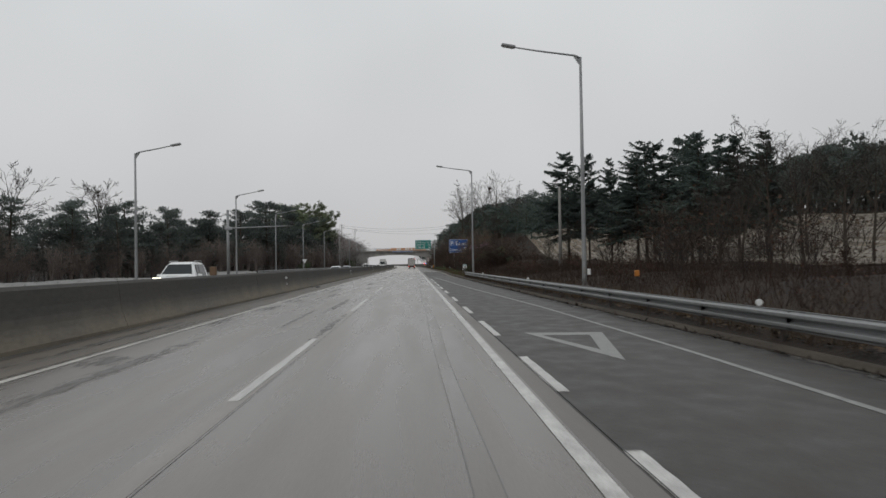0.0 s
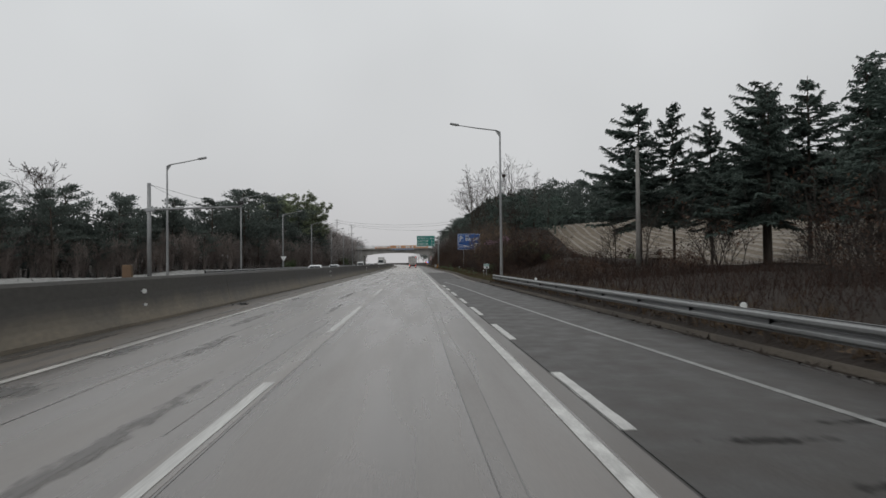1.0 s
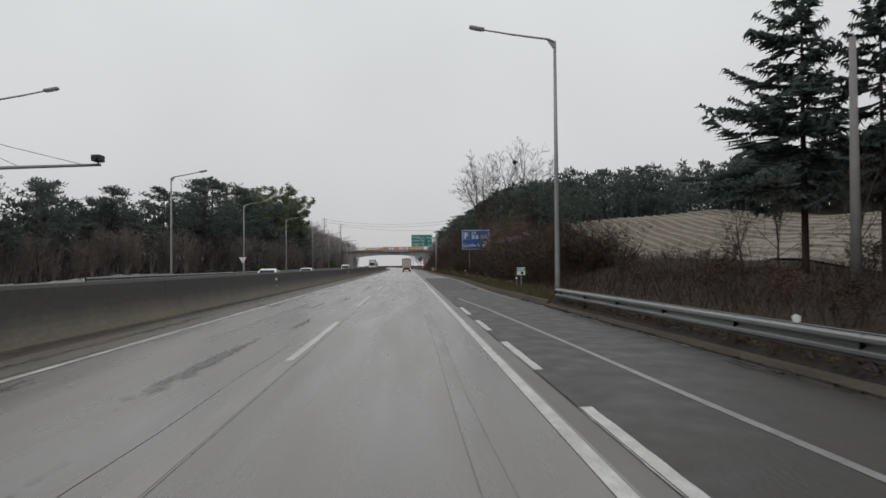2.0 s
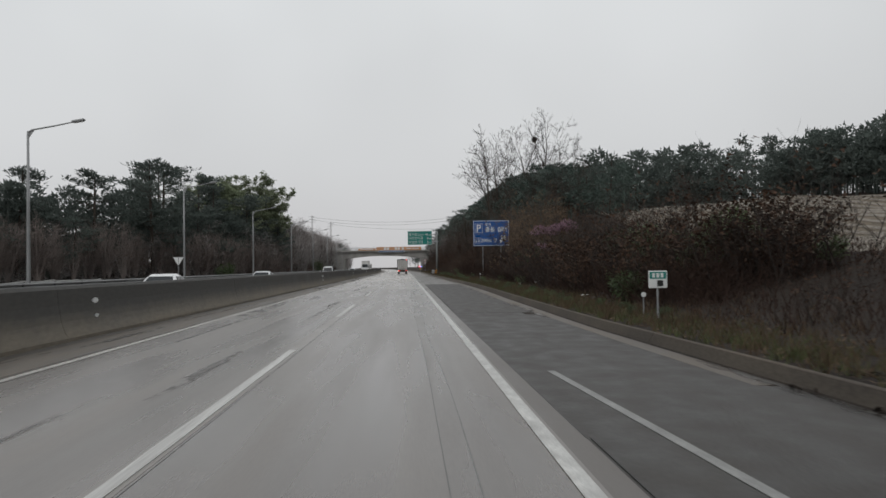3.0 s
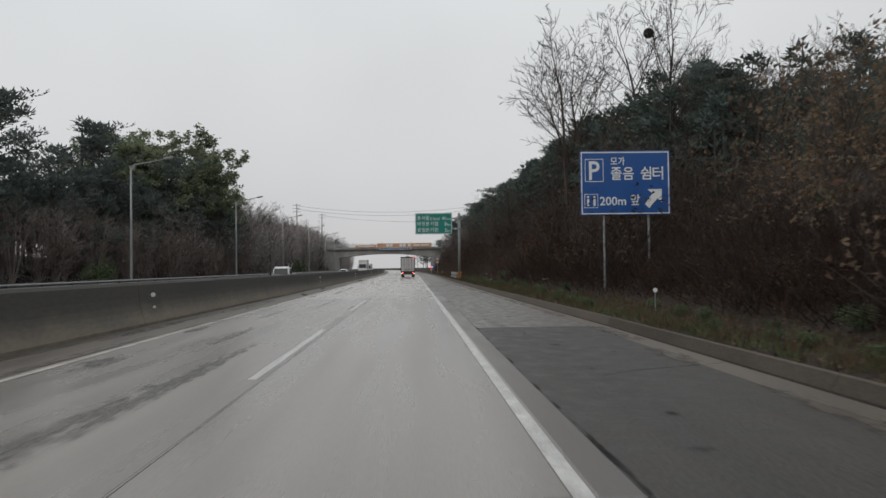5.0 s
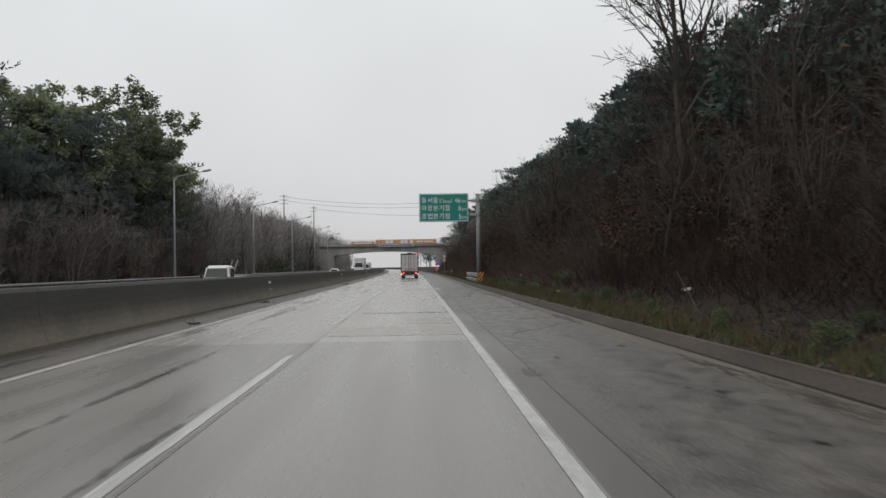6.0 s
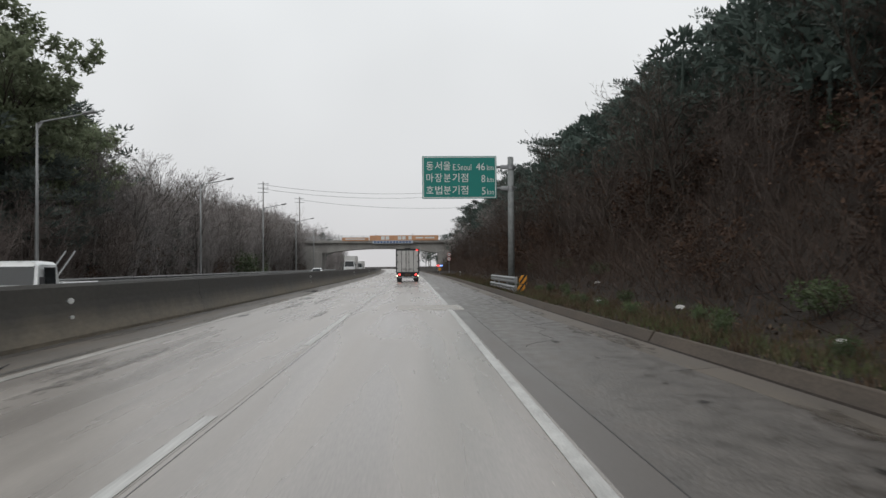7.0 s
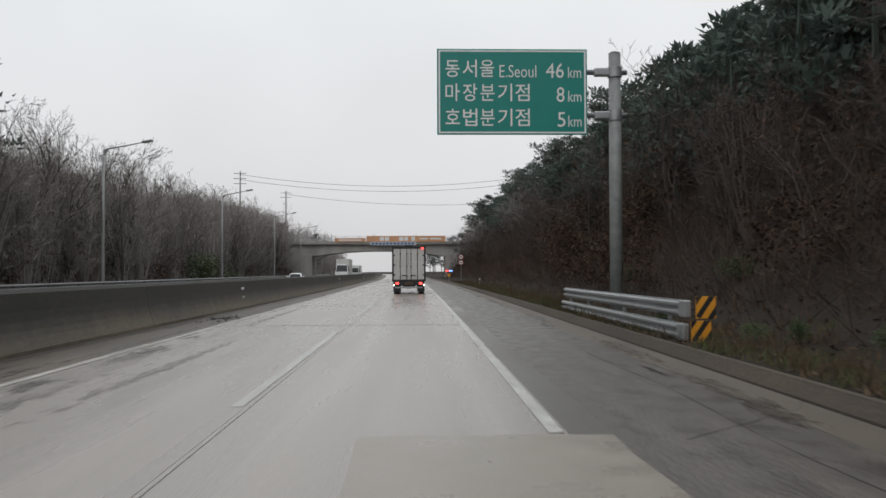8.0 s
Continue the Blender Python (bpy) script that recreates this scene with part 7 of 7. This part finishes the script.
def bare_form(rr):
    """A leafless crown: forked limbs and fans of fine upright twigs, about ten metres tall."""
    g = Geo()
    forks = []
    for k in range(8):
        a = k * 0.785 + rr.uniform(-0.3, 0.3)
        out = Vector((math.cos(a), math.sin(a), 0)) * rr.uniform(0.5, 2.3)
        top = out + Vector((0, 0, rr.uniform(7.6, 9.0) - 0.45 * out.length ** 2))
        mid = out * 0.45 + Vector((0, 0, rr.uniform(2.5, 4.0)))
        g.tube([(0, 0, -0.5), mid, top], [0.08, 0.045, 0.014], 3, cap=False)
        forks.append((mid, top))
    for _ in range(230):
        mid, top = rr.choice(forks)
        u = rr.uniform(-0.55, 1.0)
        p = (mid.lerp(top, u) if u > 0 else Vector((mid.x, mid.y, mid.z * (1 + u)))) + rand_dir(rr) * 0.25
        d = (Vector((mid.x, mid.y, 0)) * 0.25 + Vector((0, 0, 0.85)) + rand_dir(rr) * 0.85).normalized()
        ln = rr.uniform(0.9, 2.1)
        side = d.cross(rand_dir(rr)).normalized()
        g.blade(p, p + d * ln, rr.uniform(0.012, 0.024), side)
        for _ in range(4):
            b = p + d * ln * rr.uniform(0.1, 0.75)
            e = (d + rand_dir(rr) * 0.75).normalized()
            g.blade(b, b + e * ln * rr.uniform(0.3, 0.65), rr.uniform(0.010, 0.020), e.cross(rand_dir(rr)).normalized())
    return g


def woods(name, maker, spots, label, material, seed):
    rnd = random.Random(seed)
    forms = []
    for q in range(6):
        g = maker(random.Random(seed + q))
        forms.append((np.array(g.v), g.f))
    vs, fs, o = [], [], 0
    for x, y, s, sz in spots:
        v, f = forms[rnd.randrange(6)]
        a = rnd.uniform(0, 6.28)
        c, d = math.cos(a) * s, math.sin(a) * s
        w = np.stack([v[:, 0] * c - v[:, 1] * d + x, v[:, 0] * d + v[:, 1] * c + y, v[:, 2] * sz + ground_z(x, y)], 1)
        vs.append(w)
        fs += [tuple(i + o for i in q) for q in f]
        o += len(w)
    me = bpy.data.meshes.new(name)
    me.from_pydata(np.concatenate(vs).tolist(), [], fs)
    me.materials.append(material)
    return tagged(new(name, me), label, "woods", kind="stuff")


# The ridge behind the field: a closed canopy, its front rows full to the ground.
spots = []
for k in range(900):
    y = rp.uniform(48, 360)
    x = rp.uniform(26, 74)
    edge = 53 if y < 185 else 53 - 28 * smooth01((y - 185) / 40)
    if x < edge:
        continue
    q = rp.uniform(0.80, 0.96) + 0.22 * smooth01((y - 195) / 25) * smooth01((54 - x) / 14)
    spots.append((x, y, q * 1.05, q))
for k in range(300):
    q = rp.uniform(0.62, 0.90)
    spots.append((rp.uniform(53, 60), rp.uniform(56, 200), q * 1.15, q))
woods("ridge_woods", evergreen_form, spots, "pine woods covering the ridge behind the field, paled for mist", M_PINE, 5)

# Young pines and brown leafless wood on the bank by the overpass side.
spots = []
for k in range(250):
    y = rp.uniform(176, 402)
    q = rp.uniform(0.5, 0.78) + 0.12 * smooth01((y - 215) / 30)
    spots.append((rp.uniform(13.5, 30) + bend(y), y, q * 1.05, q))
for k in range(70):
    q = rp.uniform(0.5, 0.72)
    spots.append((rp.uniform(15, 27), rp.uniform(190, 250), q * 1.1, q))
for k in range(90):
    q = rp.uniform(0.6, 0.85)
    spots.append((rp.uniform(13.5, 20), rp.uniform(211, 300), q * 1.1, q))
# Pines in the darker fir colour: the bank's dimness is painted on them.
woods("bank_woods", evergreen_form, spots, "young pines crowding the roadside bank, coloured dark for shade", M_NEEDLE, 8)
spots = []
for k in range(210):
    y = 178 + 220 * (k + rp.random()) / 210
    q = rp.uniform(0.32, 0.62)
    spots.append((kerb_x(y) + 4.2 + rp.triangular(0, 13, 3) + bend(y), y, q * 1.25, q))
woods("bank_bare_woods", bare_form, spots, "brown leafless saplings massed on the roadside bank", M_TWIG, 15)

# The wood across the opposite carriageway.
spots = []
for k in range(330):
    y = rp.uniform(90, 400) if k % 5 else rp.uniform(400, 750)
    q = rp.uniform(0.65, 1.1)
    spots.append((left_edge(y) - 3 - abs(rp.gauss(0, 1)) * 16, y, q * 1.1, q))
for k in range(230):
    y = rp.uniform(110, 275)
    q = rp.uniform(0.75, 1.25)
    spots.append((left_edge(y) - 3.0 - abs(rp.gauss(0, 1)) * 6, y, q * 1.1, q))
woods("left_woods", evergreen_form, spots, "mixed woods far behind the opposite carriageway, paled for mist", M_PINE, 6)
spots = []
for k in range(250):
    y = 262 + 138 * (k + rp.random()) / 250
    back = rp.uniform(0.4, 11)
    x = left_edge(y) - back
    top = 10.6 + 0.22 * back + rp.uniform(-1.2, 1.4) + 3.2 * smooth01((y - 300) / 70)
    q = (top - ground_z(x, y)) / 10.2
    spots.append((x, y, q * 0.85, q))
for k in range(90):
    y = 404 + 200 * (k + rp.random()) / 90
    q = rp.uniform(1.35, 1.75)
    spots.append((-25 - rp.uniform(0, 16) + bend(y), y, q * 0.8, q))
# Haze over this wood is in the twig colour.
woods("left_bare_woods", bare_form, spots, "leafless wood crowding the opposite roadside, haze put into its colour", M_TWIG_MID, 16)
spots = []
for k in range(170):
    y = 100 + 166 * (k + rp.random()) / 170
    q = rp.uniform(0.45, 0.85)
    spots.append((left_edge(y) + 0.6 - rp.uniform(0, 4), y, q * 1.2, q))
woods("left_understory", bare_form, spots, "brown leafless saplings along the foot of the pines", M_TWIG_BROWN, 17)


for kind in (FIR, PINE, BARE, DARKB, DARKT, GREYT, CREST, BUDT, PALE, BRUSH, RUSSET, TANNED, EVERG, AZALEA):
    for ob, used in zip(kind.variants, kind.used):
        if not used:
            for c in (*ob.children, ob):
                bpy.data.objects.remove(c)


# Fields.
def field(name, x0, x1, y0, y1, material, row_material, step, label, slant=0.0, edge=None):
    t = thing(name, label, "field", kind="structure")
    g = Geo()
    nx, ny = int((x1 - x0) / 2) + 1, int((y1 - y0) / 2) + 1
    for j in range(ny):
        for i in range(nx):
            x, y = x0 + (x1 - x0) * i / (nx - 1), y0 + (y1 - y0) * j / (ny - 1)
            if edge:
                x = max(x, edge(y) + (x - x0) * 0.02)
            g.v.append((x, y, ground_z(x, y) + 0.10))
    for j in range(ny - 1):
        for i in range(nx - 1):
            g.f.append((j * nx + i, j * nx + i + 1, (j + 1) * nx + i + 1, (j + 1) * nx + i))
    part("soil", g, material, t, smooth=True, fix=False)
    rows_ = Geo()
    rnd = random.Random(9)
    x = x0 - abs(slant) * (y1 - y0)
    while x < x1 + abs(slant) * (y1 - y0):
        pts = []
        for j in range(int((y1 - y0) / 3) + 1):
            y = y0 + 3 * j
            xx = x + slant * (y - y0) + 0.8 * math.sin(y * 0.06) + rnd.uniform(-0.08, 0.08)
            if x0 + 0.3 < xx < x1 - 0.3 and (not edge or xx > edge(y) + 0.4):
                pts.append((xx, y))
        for (xa, ya), (xb, yb) in zip(pts[:-1], pts[1:]):
            if yb - ya > 3.5:
                continue
            w = 0.28
            za, zb = ground_z(xa, ya) + 0.08, ground_z(xb, yb) + 0.08
            hh = rnd.uniform(0.12, 0.24)
            rows_.add([(xa - w, ya, za), (xa, ya, za + hh), (xa + w, ya, za), (xb - w, yb, zb), (xb, yb, zb + hh), (xb + w, yb, zb)], [(0, 1, 4, 3), (1, 2, 5, 4)])
        x += step
    ob = part("furrow_rows", rows_, row_material, t, fix=False)
    tagged(ob, kind="stuff")
    return t


field("hill_field", 23.0, 52.0, 40.0, 196.0, M_FIELD, M_FURROW, 1.5, "pale straw-coloured terraced field on the slope", slant=0.06, edge=lambda y: 23.5 + 0.03 * max(0, y - 120))
field("flat_field", -64.0, -25.0, 20.0, 186.0, M_FROST, M_FROST, 1.5, "flat pale stubble field beyond the opposite carriageway", edge=lambda y: left_edge(y) + 0.5)


# Verge grass, weeds and litter.
def tufts(name, n, xr, yr, h, material, label, seed):
    rnd = random.Random(seed)
    g = Geo()
    for _ in range(n):
        y = rnd.uniform(*yr)
        x = kerb_x(y) + 0.32 + abs(rnd.gauss(0, 1)) * xr + bend(y)
        z = ground_z(x, y)
        for _ in range(9):
            p = Vector((x + rnd.uniform(-.14, .14), y + rnd.uniform(-.14, .14), z - 0.03))
            d = Vector((rnd.uniform(-.7, .7), rnd.uniform(-.7, .7), 1)).normalized()
            g.blade(p, p + d * h * rnd.uniform(0.5, 1.3), 0.011, d.cross(rand_dir(rnd)).normalized())
    me = g.mesh(name, material)
    return tagged(new(name, me), label, "grass", kind="stuff")


tufts("verge_grass", 4200, 0.9, (90, 330), 0.24, M_GRASS, "damp green verge grass and weeds behind the kerb", 1)
tufts("verge_straw", 5200, 1.5, (-5, 330), 0.34, M_STRAW, "dry straw-brown grass behind the kerb", 2)
for i, (x, y, s) in enumerate(((7.6, 117.5, 0.16), (8.0, 139.5, 0.2), (8.6, 136.2, 0.3), (7.2, 146.0, 0.14), (8.8, 190.5, 0.2), (7.2, 205.0, 0.14), (7.6, 214.5, 0.2), (7.0, 222.0, 0.18), (8.4, 228.5, 0.2), (7.3, 129.0, 0.14))):
    g = Geo()
    rl = random.Random(i)
    bm = bmesh.new()
    bmesh.ops.create_icosphere(bm, subdivisions=2, radius=1)
    for q in bm.verts:
        q.co = Vector((q.co.x, q.co.y * 0.7, q.co.z * 0.35)) * s * rl.uniform(0.6, 1.25)
    bm.verts.index_update()
    g.add([q.co.copy() for q in bm.verts], [[q.index for q in f.verts] for f in bm.faces])
    bm.free()
    ob = solid("litter", g, M_LITTER, "crumpled piece of white plastic litter on the verge", "litter", group="litter")
    ob.matrix_basis = pose(x, y, ground_z(x, y) + s * 0.2, 0, 0, 40 * i)


def verge_litter(name, n, yr, x0, x1, material, label, seed):
    """Fallen leaves and bits of twig lying on the ground."""
    rnd = random.Random(seed)
    g = Geo()
    for _ in range(n):
        y = rnd.uniform(*yr)
        x = kerb_x(y) + rnd.uniform(x0, x1) + bend(y)
        z = ground_z(x, y) if x > kerb_x(y) + 0.28 + bend(y) else 0.008
        p = Vector((x, y, max(z, 0.008) + rnd.uniform(0.0, 0.03)))
        d = Vector((rnd.uniform(-1, 1), rnd.uniform(-1, 1), rnd.uniform(-0.05, 0.35))).normalized()
        g.blade(p, p + d * rnd.uniform(0.06, 0.2), rnd.uniform(0.02, 0.05), d.cross(Vector((rnd.uniform(-.5, .5), rnd.uniform(-.5, .5), 1))).normalized())
    return tagged(new(name, g.mesh(name, material)), label, "litter", kind="stuff")


verge_litter("leaf_litter", 9000, (0, 250), 0.30, 2.6, M_TAN, "pale fallen leaves scattered over the verge", 31)
verge_litter("bank_litter", 20000, (100, 270), 1.2, 9.5, M_DRY, "brown dead leaves lying thick on the bank", 33)
verge_litter("dark_litter", 5000, (0, 94), -0.12, 1.4, M_SOIL, "dark rotting leaves and twigs along the kerb foot", 32)
stick = thing("leaning_stake", "thin pale stake leaning out of the bank", "stake", (7.4, 185.1, ground_z(7.4, 185.1)))
part("stake", Geo().tube([(0, 0, -0.2), (-0.25, 0.35, 0.55), (-0.45, 0.7, 1.1)], [0.013, 0.012, 0.010], 6), M_BARK_GREY, stick)
